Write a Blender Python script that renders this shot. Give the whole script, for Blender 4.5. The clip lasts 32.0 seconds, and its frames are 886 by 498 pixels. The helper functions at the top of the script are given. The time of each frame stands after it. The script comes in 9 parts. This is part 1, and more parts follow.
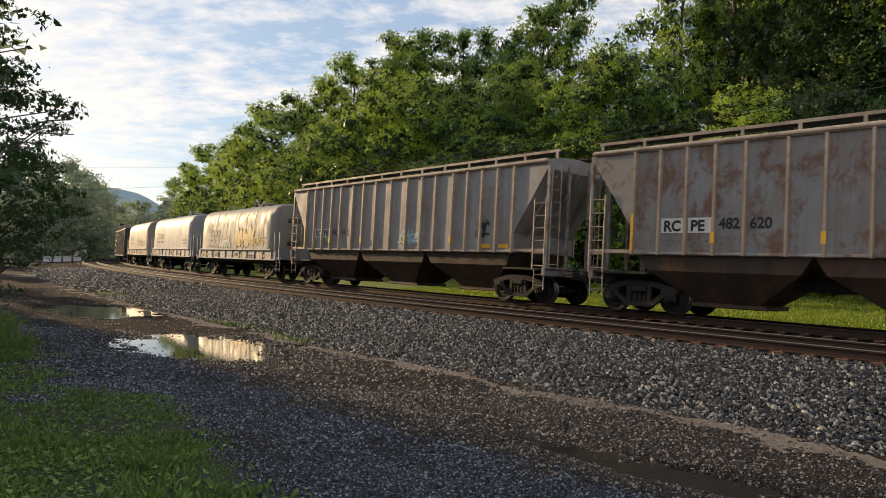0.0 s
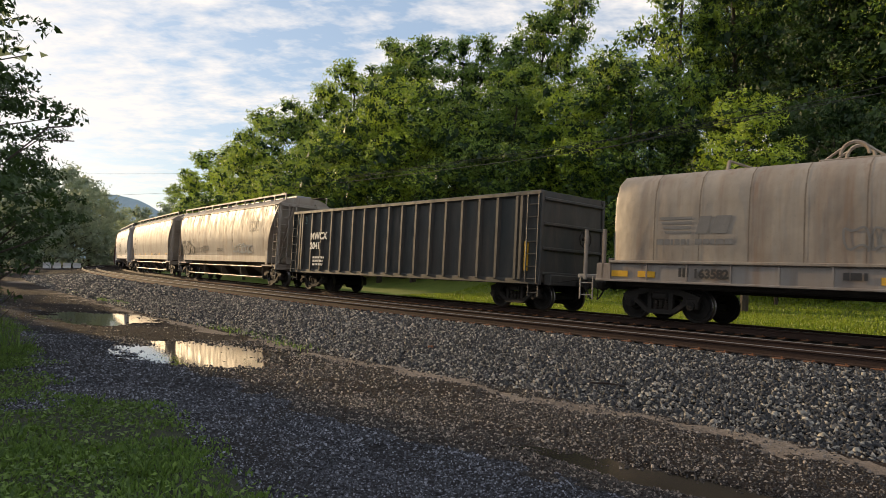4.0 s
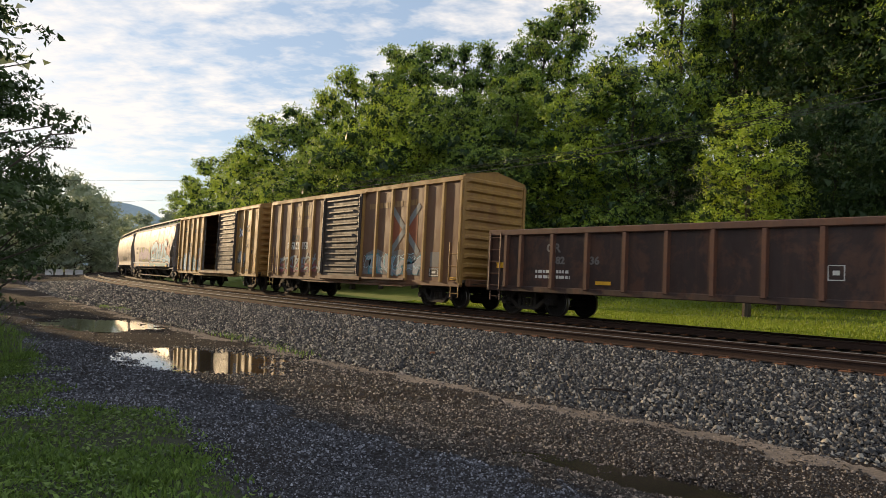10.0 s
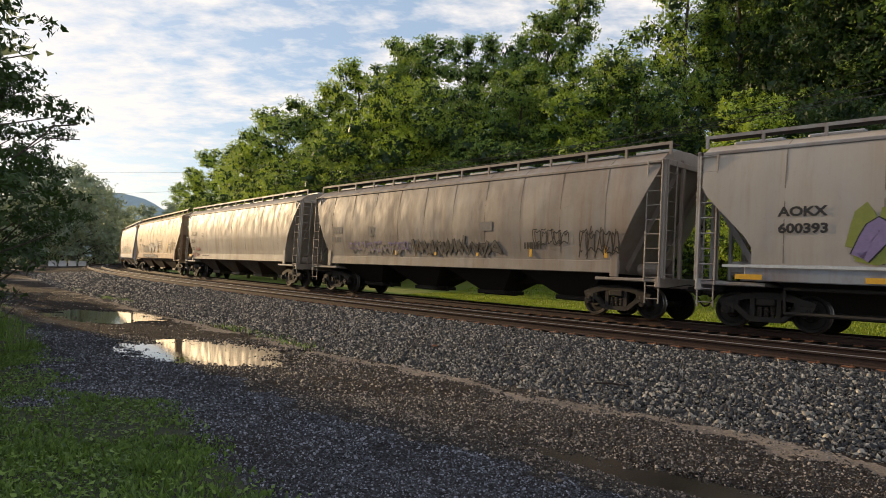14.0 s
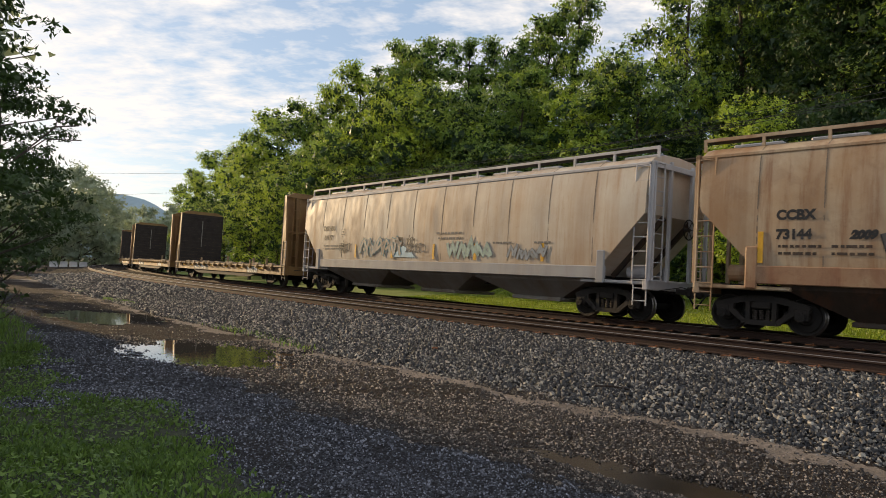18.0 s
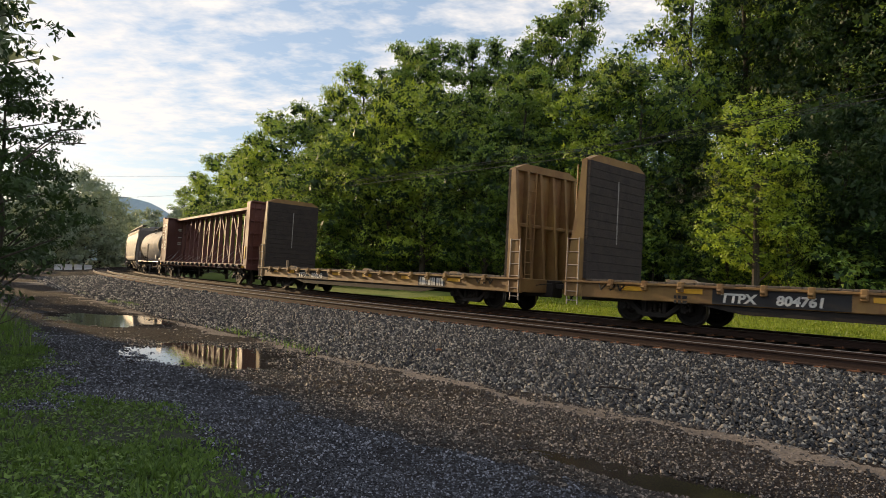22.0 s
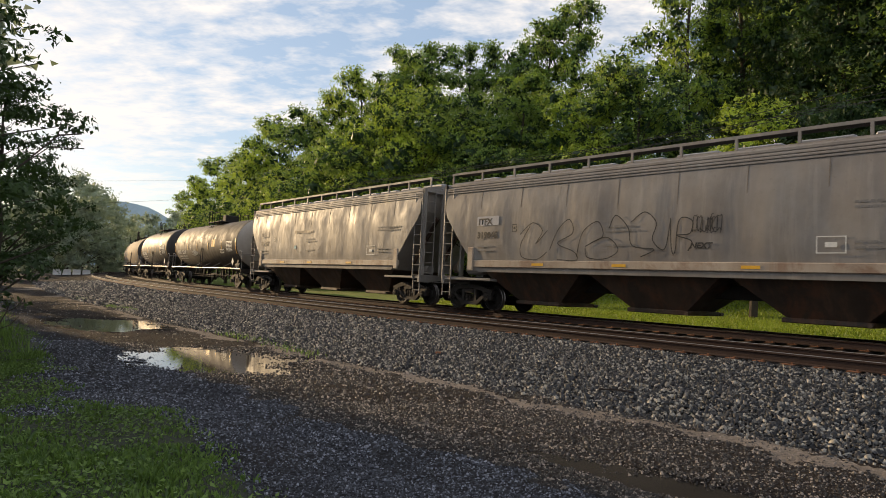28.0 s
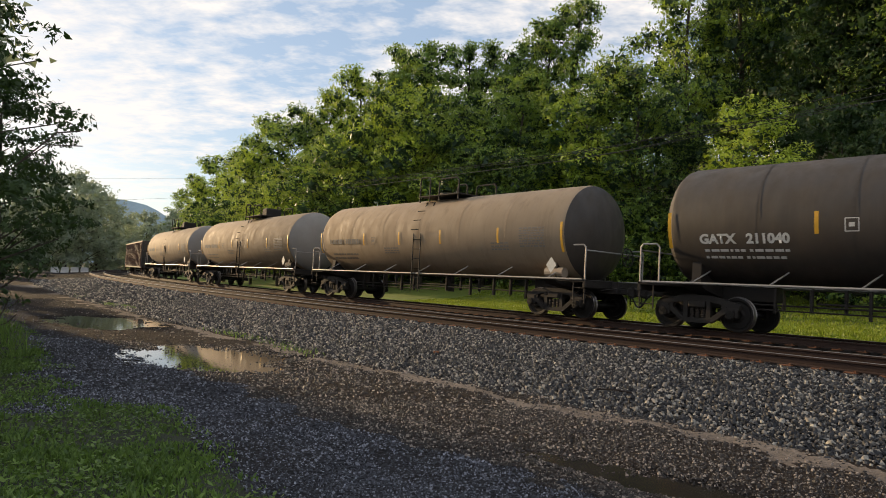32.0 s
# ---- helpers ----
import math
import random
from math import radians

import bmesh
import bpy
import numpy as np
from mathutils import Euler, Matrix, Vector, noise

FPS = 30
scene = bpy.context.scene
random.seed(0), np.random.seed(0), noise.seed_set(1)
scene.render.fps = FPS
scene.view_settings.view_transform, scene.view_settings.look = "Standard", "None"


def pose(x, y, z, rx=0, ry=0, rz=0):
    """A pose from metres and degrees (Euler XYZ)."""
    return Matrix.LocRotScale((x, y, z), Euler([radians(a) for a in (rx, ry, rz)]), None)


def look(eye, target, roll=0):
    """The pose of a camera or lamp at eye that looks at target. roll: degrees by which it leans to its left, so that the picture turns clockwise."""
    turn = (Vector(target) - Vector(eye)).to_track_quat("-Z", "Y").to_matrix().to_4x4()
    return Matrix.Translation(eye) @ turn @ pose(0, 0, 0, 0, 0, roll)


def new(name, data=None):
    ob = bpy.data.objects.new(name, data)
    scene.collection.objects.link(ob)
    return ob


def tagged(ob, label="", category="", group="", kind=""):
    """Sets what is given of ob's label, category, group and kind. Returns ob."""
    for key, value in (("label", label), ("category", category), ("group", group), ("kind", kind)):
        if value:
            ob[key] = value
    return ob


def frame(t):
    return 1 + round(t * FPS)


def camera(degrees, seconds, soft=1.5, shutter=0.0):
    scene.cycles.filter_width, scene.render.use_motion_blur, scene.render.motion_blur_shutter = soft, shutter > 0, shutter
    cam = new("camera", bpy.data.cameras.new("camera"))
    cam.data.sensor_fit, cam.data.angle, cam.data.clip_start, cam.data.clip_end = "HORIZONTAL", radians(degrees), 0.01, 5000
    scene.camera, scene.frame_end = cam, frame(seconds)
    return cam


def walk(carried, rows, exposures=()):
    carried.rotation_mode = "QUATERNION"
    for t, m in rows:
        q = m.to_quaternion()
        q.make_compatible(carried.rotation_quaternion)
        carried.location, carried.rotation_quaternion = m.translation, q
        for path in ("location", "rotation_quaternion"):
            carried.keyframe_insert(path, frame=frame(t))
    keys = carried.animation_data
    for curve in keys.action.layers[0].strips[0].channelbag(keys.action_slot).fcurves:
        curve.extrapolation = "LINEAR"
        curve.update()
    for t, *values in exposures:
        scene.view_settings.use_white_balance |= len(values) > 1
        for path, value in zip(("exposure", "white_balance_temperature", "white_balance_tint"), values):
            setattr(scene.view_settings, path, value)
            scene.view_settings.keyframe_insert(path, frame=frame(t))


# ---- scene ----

# ---------------------------------------------------------------- camera
EYE = Vector((0.0, 0.0, 1.65))
FOCAL = 1199.6
BASE = look(EYE, EYE + Vector((0.0, math.cos(0.0383), math.sin(0.0383))), math.degrees(0.0399))


def eye_pose(a, b, r):
    """The hand-held camera: small turns right (a) and down (b), in focal units, and a lean r."""
    turn = Matrix.Rotation(-a / FOCAL, 4, "Y") @ Matrix.Rotation(-b / FOCAL, 4, "X") @ Matrix.Rotation(-r, 4, "Z")
    return BASE @ turn


cam = camera(66.33, 32.0, soft=0.7, shutter=0.05)
walk(cam, [
    (0, eye_pose(10.4, 17.6, 0.0018)), (0.5, eye_pose(10.0, 18.1, 0.0007)), (1, eye_pose(9.7, 18.4, 0.0001)), (1.5, eye_pose(9.7, 17.5, -0.0003)),
    (2, eye_pose(9.2, 13.8, 0.0003)), (2.5, eye_pose(8.8, 9.0, 0.0012)), (3, eye_pose(7.9, 5.8, 0.0033)), (3.5, eye_pose(9.5, 5.9, 0.0031)),
    (5.5, eye_pose(11.8, 8.7, 0.0019)), (6, eye_pose(10.6, 7.3, 0.0017)), (6.5, eye_pose(10.4, 6.0, 0.0012)), (7, eye_pose(11.8, 4.6, 0.0016)),
    (7.5, eye_pose(12.8, 4.7, 0.0027)), (8, eye_pose(13.8, 3.7, 0.0036)), (8.5, eye_pose(13.1, 2.3, 0.0038)), (9, eye_pose(10.8, 0.8, 0.0042)),
    (9.5, eye_pose(8.9, -2.0, 0.0043)), (10, eye_pose(7.8, -4.3, 0.0043)), (10.5, eye_pose(7.0, -3.8, 0.0036)), (11, eye_pose(7.9, -2.9, 0.0028)),
    (11.5, eye_pose(8.5, -1.4, 0.0021)), (12, eye_pose(8.7, -0.1, 0.0018)), (12.5, eye_pose(7.5, 1.6, 0.0007)), (13, eye_pose(4.8, 3.0, -0.0000)),
    (13.5, eye_pose(3.2, 5.6, -0.0008)), (14, eye_pose(3.3, 7.6, -0.0009)), (14.5, eye_pose(4.4, 8.3, -0.0028)), (16.5, eye_pose(7.7, 4.4, -0.0039)),
    (17, eye_pose(6.0, 3.6, -0.0044)), (17.5, eye_pose(3.3, 3.1, -0.0050)), (18, eye_pose(1.9, 3.8, -0.0044)), (18.5, eye_pose(0.3, 3.9, -0.0050)),
    (19, eye_pose(0.6, 3.0, -0.0052)), (19.5, eye_pose(0.4, 2.6, -0.0053)), (20, eye_pose(-2.2, 2.4, -0.0052)), (20.5, eye_pose(-4.6, 1.2, -0.0049)),
    (21, eye_pose(-5.6, 0.6, -0.0025)), (21.5, eye_pose(-5.6, 1.0, -0.0015)), (22, eye_pose(-4.6, 1.0, -0.0009)), (22.5, eye_pose(-3.1, 0.0, 0.0000)),
    (23, eye_pose(0.0, 0.0, 0.0000)), (23.5, eye_pose(1.6, -0.0, -0.0000)), (24, eye_pose(0.1, 0.0, -0.0001)), (24.5, eye_pose(-0.0, -0.0, 0.0000)),
    (25, eye_pose(-0.3, -1.0, 0.0011)), (25.5, eye_pose(-1.1, -2.2, 0.0028)), (27.5, eye_pose(-2.1, -4.0, 0.0047)), (28, eye_pose(-2.4, -4.2, 0.0045)),
    (28.5, eye_pose(-1.6, -5.3, 0.0047)), (29, eye_pose(-1.1, -6.5, 0.0062)), (29.5, eye_pose(-2.7, -5.3, 0.0062)), (30, eye_pose(-3.6, -4.0, 0.0045)),
    (30.5, eye_pose(-5.0, -2.5, 0.0047)), (31, eye_pose(-2.7, -2.8, 0.0026)), (31.5, eye_pose(0.4, -3.0, 0.0003)), (32, eye_pose(0.2, -3.1, -0.0001)),
])

# ---------------------------------------------------------------- sky, sun, exposure
SUN_AZ, SUN_EL = radians(-48.5), radians(12.0)     # clockwise from +y, height
SUN_DIR = Vector((math.sin(SUN_AZ) * math.cos(SUN_EL), math.cos(SUN_AZ) * math.cos(SUN_EL), math.sin(SUN_EL)))
scene.view_settings.exposure = 0.12
scene.view_settings.use_white_balance, scene.view_settings.white_balance_temperature, scene.view_settings.white_balance_tint = True, 6590, 11

world = bpy.data.worlds.new("world")
scene.world = world
world.use_nodes = True
wt = world.node_tree
wt.nodes.clear()


def wnode(kind, operation=None):
    n = wt.nodes.new(kind)
    if operation:
        n.operation = operation
    return n


sky = wnode("ShaderNodeTexSky")
sky.sky_type, sky.sun_disc, sky.sun_elevation, sky.sun_rotation = "NISHITA", False, SUN_EL, SUN_AZ % (2 * math.pi)
sky.altitude, sky.air_density, sky.dust_density, sky.ozone_density = 200.0, 1.0, 0.7, 1.5
coord = wnode("ShaderNodeTexCoord")
sep = wnode("ShaderNodeSeparateXYZ")
wt.links.new(coord.outputs["Generated"], sep.inputs[0])
lift = wnode("ShaderNodeMath", operation="ADD")
lift.inputs[1].default_value = 0.16
wt.links.new(sep.outputs[2], lift.inputs[0])
flat = []
for i in (0, 1):
    dv = wnode("ShaderNodeMath", operation="DIVIDE")
    wt.links.new(sep.outputs[i], dv.inputs[0])
    wt.links.new(lift.outputs[0], dv.inputs[1])
    flat.append(dv)
plane = wnode("ShaderNodeCombineXYZ")
wt.links.new(flat[0].outputs[0], plane.inputs[0])
wt.links.new(flat[1].outputs[0], plane.inputs[1])
turn = wnode("ShaderNodeMapping")
turn.inputs["Rotation"].default_value = (0, 0, radians(12))
turn.inputs["Location"].default_value = (0.35, 0.55, 0.0)
turn.inputs["Scale"].default_value = (0.85, 1.2, 1.0)
wt.links.new(plane.outputs[0], turn.inputs[0])
big = wnode("ShaderNodeTexNoise")
big.inputs["Scale"].default_value = 1.15
big.inputs["Detail"].default_value = 5.0
big.inputs["Roughness"].default_value = 0.6
big.inputs["Distortion"].default_value = 0.0
wt.links.new(turn.outputs[0], big.inputs["Vector"])
fine = wnode("ShaderNodeTexNoise")
fine.inputs["Scale"].default_value = 8.5
fine.inputs["Detail"].default_value = 4.0
fine.inputs["Roughness"].default_value = 0.62
fine.inputs["Distortion"].default_value = 0.15
wt.links.new(turn.outputs[0], fine.inputs["Vector"])
mixn = wnode("ShaderNodeMath", operation="MULTIPLY_ADD")
mixn.inputs[1].default_value = 0.55
wt.links.new(fine.outputs["Fac"], mixn.inputs[0])
wt.links.new(big.outputs["Fac"], mixn.inputs[2])
ramp = wnode("ShaderNodeMapRange")
ramp.inputs["From Min"].default_value = 0.68
ramp.inputs["From Max"].default_value = 0.90
ramp.clamp = True
wt.links.new(mixn.outputs[0], ramp.inputs["Value"])
cloud = wnode("ShaderNodeMix")
cloud.data_type = "RGBA"
cloud.inputs["B"].default_value = (9.9, 9.4, 8.9, 1.0)
wt.links.new(ramp.outputs[0], cloud.inputs["Factor"])
haze = wnode("ShaderNodeMix")
haze.data_type = "RGBA"
haze.inputs["Factor"].default_value = 0.42
haze.inputs["B"].default_value = (6.2, 7.9, 10.4, 1.0)
wt.links.new(sky.outputs[0], haze.inputs["A"])
wt.links.new(haze.outputs["Result"], cloud.inputs["A"])
bg = wnode("ShaderNodeBackground")
bg.inputs["Strength"].default_value = 0.10
wt.links.new(cloud.outputs["Result"], bg.inputs["Color"])
wout = wnode("ShaderNodeOutputWorld")
wt.links.new(bg.outputs[0], wout.inputs[0])

sun = new("sun", bpy.data.lights.new("sun", "SUN"))
sun.data.energy, sun.data.angle, sun.data.color = 4.4, radians(0.6), (1.0, 0.72, 0.40)
sun.matrix_world = look(SUN_DIR * 100, (0, 0, 0))

# ---------------------------------------------------------------- plan of the line
CX, CY, RAD = 232.4913, 220.9484, 308.0809         # centre and radius of the outer rail of the near track
RAIL = 0.533                                       # top of rail
GAUGE = 1.505
FAR_LAT = 4.2256 + GAUGE / 2                       # centre of the far track, inward of the outer rail
FAR_Z = RAIL + 0.031
TH0 = math.atan2(-CY, -CX)
BEND_END = 150.0                                   # the curve ends here, the line runs straight on behind the woods


def line_point(s, lat=0.0, z=0.0):
    """A place s metres along the line (towards the oncoming train), lat metres inward of the outer rail."""
    sc = min(s, BEND_END)
    th = TH0 - sc / (RAD - FAR_LAT)
    r = RAD - lat
    p = Vector((CX + r * math.cos(th), CY + r * math.sin(th), z))
    if s > sc:
        p += Vector((math.sin(th), -math.cos(th), 0)) * (s - sc)
    return p


def line_heading(s):
    """Angle of travel of the train (towards falling s)."""
    return TH0 - min(s, BEND_END) / (RAD - FAR_LAT) + math.pi / 2


def gone(t):
    """Metres that the train has gone since t = 20 s."""
    u = t - 20.0
    return 14.55 * u - 0.00705 * u * u

# ---------------------------------------------------------------- materials
def mat_new(name):
    m = bpy.data.materials.new(name)
    m.use_nodes = True
    nt = m.node_tree
    nt.nodes.clear()
    out = nt.nodes.new("ShaderNodeOutputMaterial")
    bsdf = nt.nodes.new("ShaderNodeBsdfPrincipled")
    nt.links.new(bsdf.outputs[0], out.inputs[0])
    return m, nt, bsdf, out


def nd(nt, kind, **inp):
    n = nt.nodes.new(kind)
    for k, v in inp.items():
        n.inputs[k.replace("_", " ")].default_value = v
    return n


def noise_fac(nt, scale, stretch=(1, 1, 1), detail=5.0, rough=0.6, lo=0.35, hi=0.65, where="Object", seed=0.0, distort=0.0):
    tc = nt.nodes.new("ShaderNodeTexCoord")
    mp = nt.nodes.new("ShaderNodeMapping")
    mp.inputs["Scale"].default_value = stretch
    mp.inputs["Location"].default_value = (seed, seed * 1.7, seed * 0.6)
    nt.links.new(tc.outputs[where], mp.inputs[0])
    n = nd(nt, "ShaderNodeTexNoise", Scale=scale, Detail=detail, Roughness=rough, Distortion=distort)
    nt.links.new(mp.outputs[0], n.inputs["Vector"])
    r = nd(nt, "ShaderNodeMapRange")
    r.inputs["From Min"].default_value, r.inputs["From Max"].default_value = lo, hi
    nt.links.new(n.outputs["Fac"], r.inputs["Value"])
    return r.outputs[0]


def mix_col(nt, fac, a, b):
    m = nt.nodes.new("ShaderNodeMix")
    m.data_type = "RGBA"
    for sock, v in ((m.inputs["Factor"], fac), (m.inputs["A"], a), (m.inputs["B"], b)):
        if isinstance(v, (float, int)):
            sock.default_value = v
        elif isinstance(v, tuple):
            sock.default_value = (*v, 1.0)
        else:
            nt.links.new(v, sock)
    return m.outputs["Result"]


def mul(nt, a, b):
    m = nt.nodes.new("ShaderNodeMath")
    m.operation = "MULTIPLY"
    for sock, v in ((m.inputs[0], a), (m.inputs[1], b)):
        if isinstance(v, (float, int)):
            sock.default_value = v
        else:
            nt.links.new(v, sock)
    return m.outputs[0]


def bump(nt, bsdf, fac, strength, dist):
    b = nd(nt, "ShaderNodeBump", Strength=strength, Distance=dist)
    nt.links.new(fac, b.inputs["Height"])
    nt.links.new(b.outputs[0], bsdf.inputs["Normal"])


def paint(name, col, grime=(0.10, 0.075, 0.055), grime_amt=0.45, streak=(0.20, 0.10, 0.05), streak_amt=0.35, rough=0.55,
          seed=0.0, rust_amt=0.0, dent=0.25):
    """Weathered car paint: broad stains, streaks that run down, fine specks, dents."""
    m, nt, bsdf, out = mat_new(name)
    c = mix_col(nt, mul(nt, noise_fac(nt, 0.55, (1, 1, 1), 6, 0.65, 0.35, 0.75, seed=seed), grime_amt), col, grime)
    c = mix_col(nt, mul(nt, noise_fac(nt, 2.2, (1.6, 1.0, 0.10), 6, 0.7, 0.52, 0.72, seed=seed + 3), streak_amt), c, streak)
    c = mix_col(nt, mul(nt, noise_fac(nt, 0.9, (1.5, 0.3, 0.07), 5, 0.62, 0.46, 0.66, seed=seed + 7), streak_amt * 0.75), c, tuple((x + y) / 2 for x, y in zip(streak, grime)))
    c = mix_col(nt, mul(nt, noise_fac(nt, 14, (1, 1, 0.7), 6, 0.75, 0.58, 0.75, seed=seed + 5), 0.35 * grime_amt + 0.1), c, tuple(x * 0.5 for x in grime))
    if rust_amt:
        c = mix_col(nt, mul(nt, noise_fac(nt, 1.4, (1, 1, 0.8), 8, 0.72, 0.50, 0.60, seed=seed + 9, distort=0.4), rust_amt), c, (0.15, 0.06, 0.028))
    nt.links.new(c, bsdf.inputs["Base Color"])
    rr = nd(nt, "ShaderNodeMapRange")
    rr.inputs["To Min"].default_value, rr.inputs["To Max"].default_value = rough - 0.12, rough + 0.2
    nt.links.new(noise_fac(nt, 3.0, (1, 1, 0.4), 5, 0.6, 0.3, 0.7, seed=seed + 1), rr.inputs["Value"])
    nt.links.new(rr.outputs[0], bsdf.inputs["Roughness"])
    bump(nt, bsdf, noise_fac(nt, 1.6, (1, 1, 0.5), 3, 0.5, 0.2, 0.8, seed=seed + 2), dent, 0.03)
    return m


def plain(name, col, rough=0.6, metal=0.0, vary=0.35, scale=6.0, bumps=0.0, seed=0.0, tint=None):
    m, nt, bsdf, out = mat_new(name)
    dark = tint or tuple(x * 0.45 for x in col)
    c = mix_col(nt, mul(nt, noise_fac(nt, scale, detail=7, rough=0.7, lo=0.35, hi=0.7, seed=seed), vary), col, dark)
    c = mix_col(nt, mul(nt, noise_fac(nt, scale * 7, detail=4, rough=0.7, lo=0.45, hi=0.7, seed=seed + 4), vary * 0.7), c, dark)
    nt.links.new(c, bsdf.inputs["Base Color"])
    bsdf.inputs["Roughness"].default_value = rough
    bsdf.inputs["Metallic"].default_value = metal
    if bumps:
        bump(nt, bsdf, noise_fac(nt, scale * 4, detail=6, rough=0.7, lo=0.2, hi=0.8, seed=seed), bumps, 0.02)
    return m


def leaf_mat(name, a, b, seed=0.0):
    m, nt, bsdf, out = mat_new(name)
    geo = nt.nodes.new("ShaderNodeNewGeometry")
    info = nt.nodes.new("ShaderNodeObjectInfo")
    c = mix_col(nt, geo.outputs["Random Per Island"], a, b)
    c = mix_col(nt, mul(nt, noise_fac(nt, 0.35, lo=0.4, hi=0.65, seed=seed), 0.55), c, tuple(x * 0.55 for x in a))
    c = mix_col(nt, mul(nt, info.outputs["Random"], 0.4), c, (a[0] * 0.75, a[1] * 0.8, a[2] * 1.0))
    nt.links.new(c, bsdf.inputs["Base Color"])
    bsdf.inputs["Roughness"].default_value = 0.5
    bsdf.inputs["Specular IOR Level"].default_value = 0.35
    tr = nt.nodes.new("ShaderNodeBsdfTranslucent")
    br = mix_col(nt, 0.5, c, (b[0] * 1.3, b[1] * 1.4, b[2] * 0.7))
    nt.links.new(br, tr.inputs["Color"])
    mx = nd(nt, "ShaderNodeMixShader", Fac=0.32)
    nt.links.new(bsdf.outputs[0], mx.inputs[1])
    nt.links.new(tr.outputs[0], mx.inputs[2])
    nt.links.new(mx.outputs[0], out.inputs[0])
    return m


def stones_mat(name, a, b, c3, rough=0.75):
    m, nt, bsdf, out = mat_new(name)
    geo = nt.nodes.new("ShaderNodeNewGeometry")
    r = nt.nodes.new("ShaderNodeValToRGB")
    r.color_ramp.elements[0].color, r.color_ramp.elements[0].position = (*a, 1), 0.0
    r.color_ramp.elements[1].color, r.color_ramp.elements[1].position = (*c3, 1), 1.0
    e = r.color_ramp.elements.new(0.66)
    e.color = (*b, 1)
    nt.links.new(geo.outputs["Random Per Island"], r.inputs[0])
    c = mix_col(nt, mul(nt, noise_fac(nt, 30, lo=0.4, hi=0.7), 0.5), r.outputs[0], a)
    nt.links.new(c, bsdf.inputs["Base Color"])
    bsdf.inputs["Roughness"].default_value = rough
    bsdf.inputs["Specular IOR Level"].default_value = 0.5
    return m


def soil_mat(name, a, b, c3, cell=18.0, strength=0.9):
    """Trodden gravel: stones as cells of fine relief, broad damp and dusty patches."""
    m, nt, bsdf, out = mat_new(name)
    tc = nt.nodes.new("ShaderNodeTexCoord")
    v = nd(nt, "ShaderNodeTexVoronoi", Scale=cell)
    nt.links.new(tc.outputs["Object"], v.inputs["Vector"])
    v2 = nd(nt, "ShaderNodeTexVoronoi", Scale=cell * 2.7)
    nt.links.new(tc.outputs["Object"], v2.inputs["Vector"])
    sepc = nt.nodes.new("ShaderNodeSeparateColor")
    nt.links.new(v.outputs["Color"], sepc.inputs[0])
    c = mix_col(nt, sepc.outputs[0], a, b)
    c = mix_col(nt, mul(nt, noise_fac(nt, 0.5, detail=6, lo=0.45, hi=0.62, distort=0.5), 0.75), c, c3)
    c = mix_col(nt, mul(nt, noise_fac(nt, 22, detail=5, lo=0.45, hi=0.7), 0.5), c, tuple(x * 0.5 for x in a))
    nt.links.new(c, bsdf.inputs["Base Color"])
    bsdf.inputs["Roughness"].default_value = 0.95
    bsdf.inputs["Specular IOR Level"].default_value = 0.08
    add = nt.nodes.new("ShaderNodeMath")
    add.operation = "ADD"
    nt.links.new(v.outputs["Distance"], add.inputs[0])
    nt.links.new(v2.outputs["Distance"], add.inputs[1])
    inv = mul(nt, add.outputs[0], -1.0)
    bump(nt, bsdf, inv, strength, 0.03)
    return m


M = {}
# grey gravel with some of the shade's blue skylight in its colour
M["lane"] = soil_mat("lane_gravel", (0.016, 0.0165, 0.02), (0.085, 0.088, 0.105), (0.045, 0.040, 0.037), 34.0, 1.0)
# near black, so the shade between the stones sits in the bed's colour
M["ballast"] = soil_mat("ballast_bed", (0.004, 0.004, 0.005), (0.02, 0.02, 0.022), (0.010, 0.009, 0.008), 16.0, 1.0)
M["lane_mud"] = soil_mat("lane_mud", (0.022, 0.018, 0.016), (0.085, 0.068, 0.058), (0.050, 0.040, 0.034), 40.0, 1.0)
M["wet_mud"] = soil_mat("wet_mud", (0.010, 0.008, 0.007), (0.035, 0.028, 0.024), (0.020, 0.016, 0.013), 34.0, 0.8)
M["mud"] = soil_mat("dry_mud", (0.17, 0.14, 0.115), (0.28, 0.235, 0.195), (0.14, 0.115, 0.095), 30.0, 0.5)
M["fouled"] = soil_mat("fouled_ballast", (0.012, 0.011, 0.010), (0.035, 0.030, 0.027), (0.022, 0.017, 0.014), 12.0, 1.0)
M["fouled_stone"] = stones_mat("fouled_stone", (0.010, 0.009, 0.009), (0.035, 0.03, 0.027), (0.09, 0.075, 0.065))
# random tones; the pale warm end stands in for sunlit facets
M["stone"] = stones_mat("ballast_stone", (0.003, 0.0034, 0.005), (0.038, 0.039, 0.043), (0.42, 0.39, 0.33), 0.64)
# pebbles tinted blue, as the skylit shade on the lane would show them
M["pebble"] = stones_mat("shade_blue_pebble", (0.010, 0.011, 0.015), (0.085, 0.094, 0.122), (0.33, 0.35, 0.41), 0.6)
# muddy browns; darkest and palest tones stand in for shadow and warm glints
M["mud_stone"] = stones_mat("muddy_stone", (0.005, 0.004, 0.0035), (0.040, 0.032, 0.027), (0.38, 0.32, 0.265), 0.6)
M["turf"] = plain("turf", (0.19, 0.24, 0.035), 0.9, 0, 0.5, 1.2, 0.6, tint=(0.06, 0.10, 0.018))
M["forest_floor"] = plain("forest_floor", (0.045, 0.05, 0.02), 0.95, 0, 0.5, 0.8, 0.5)
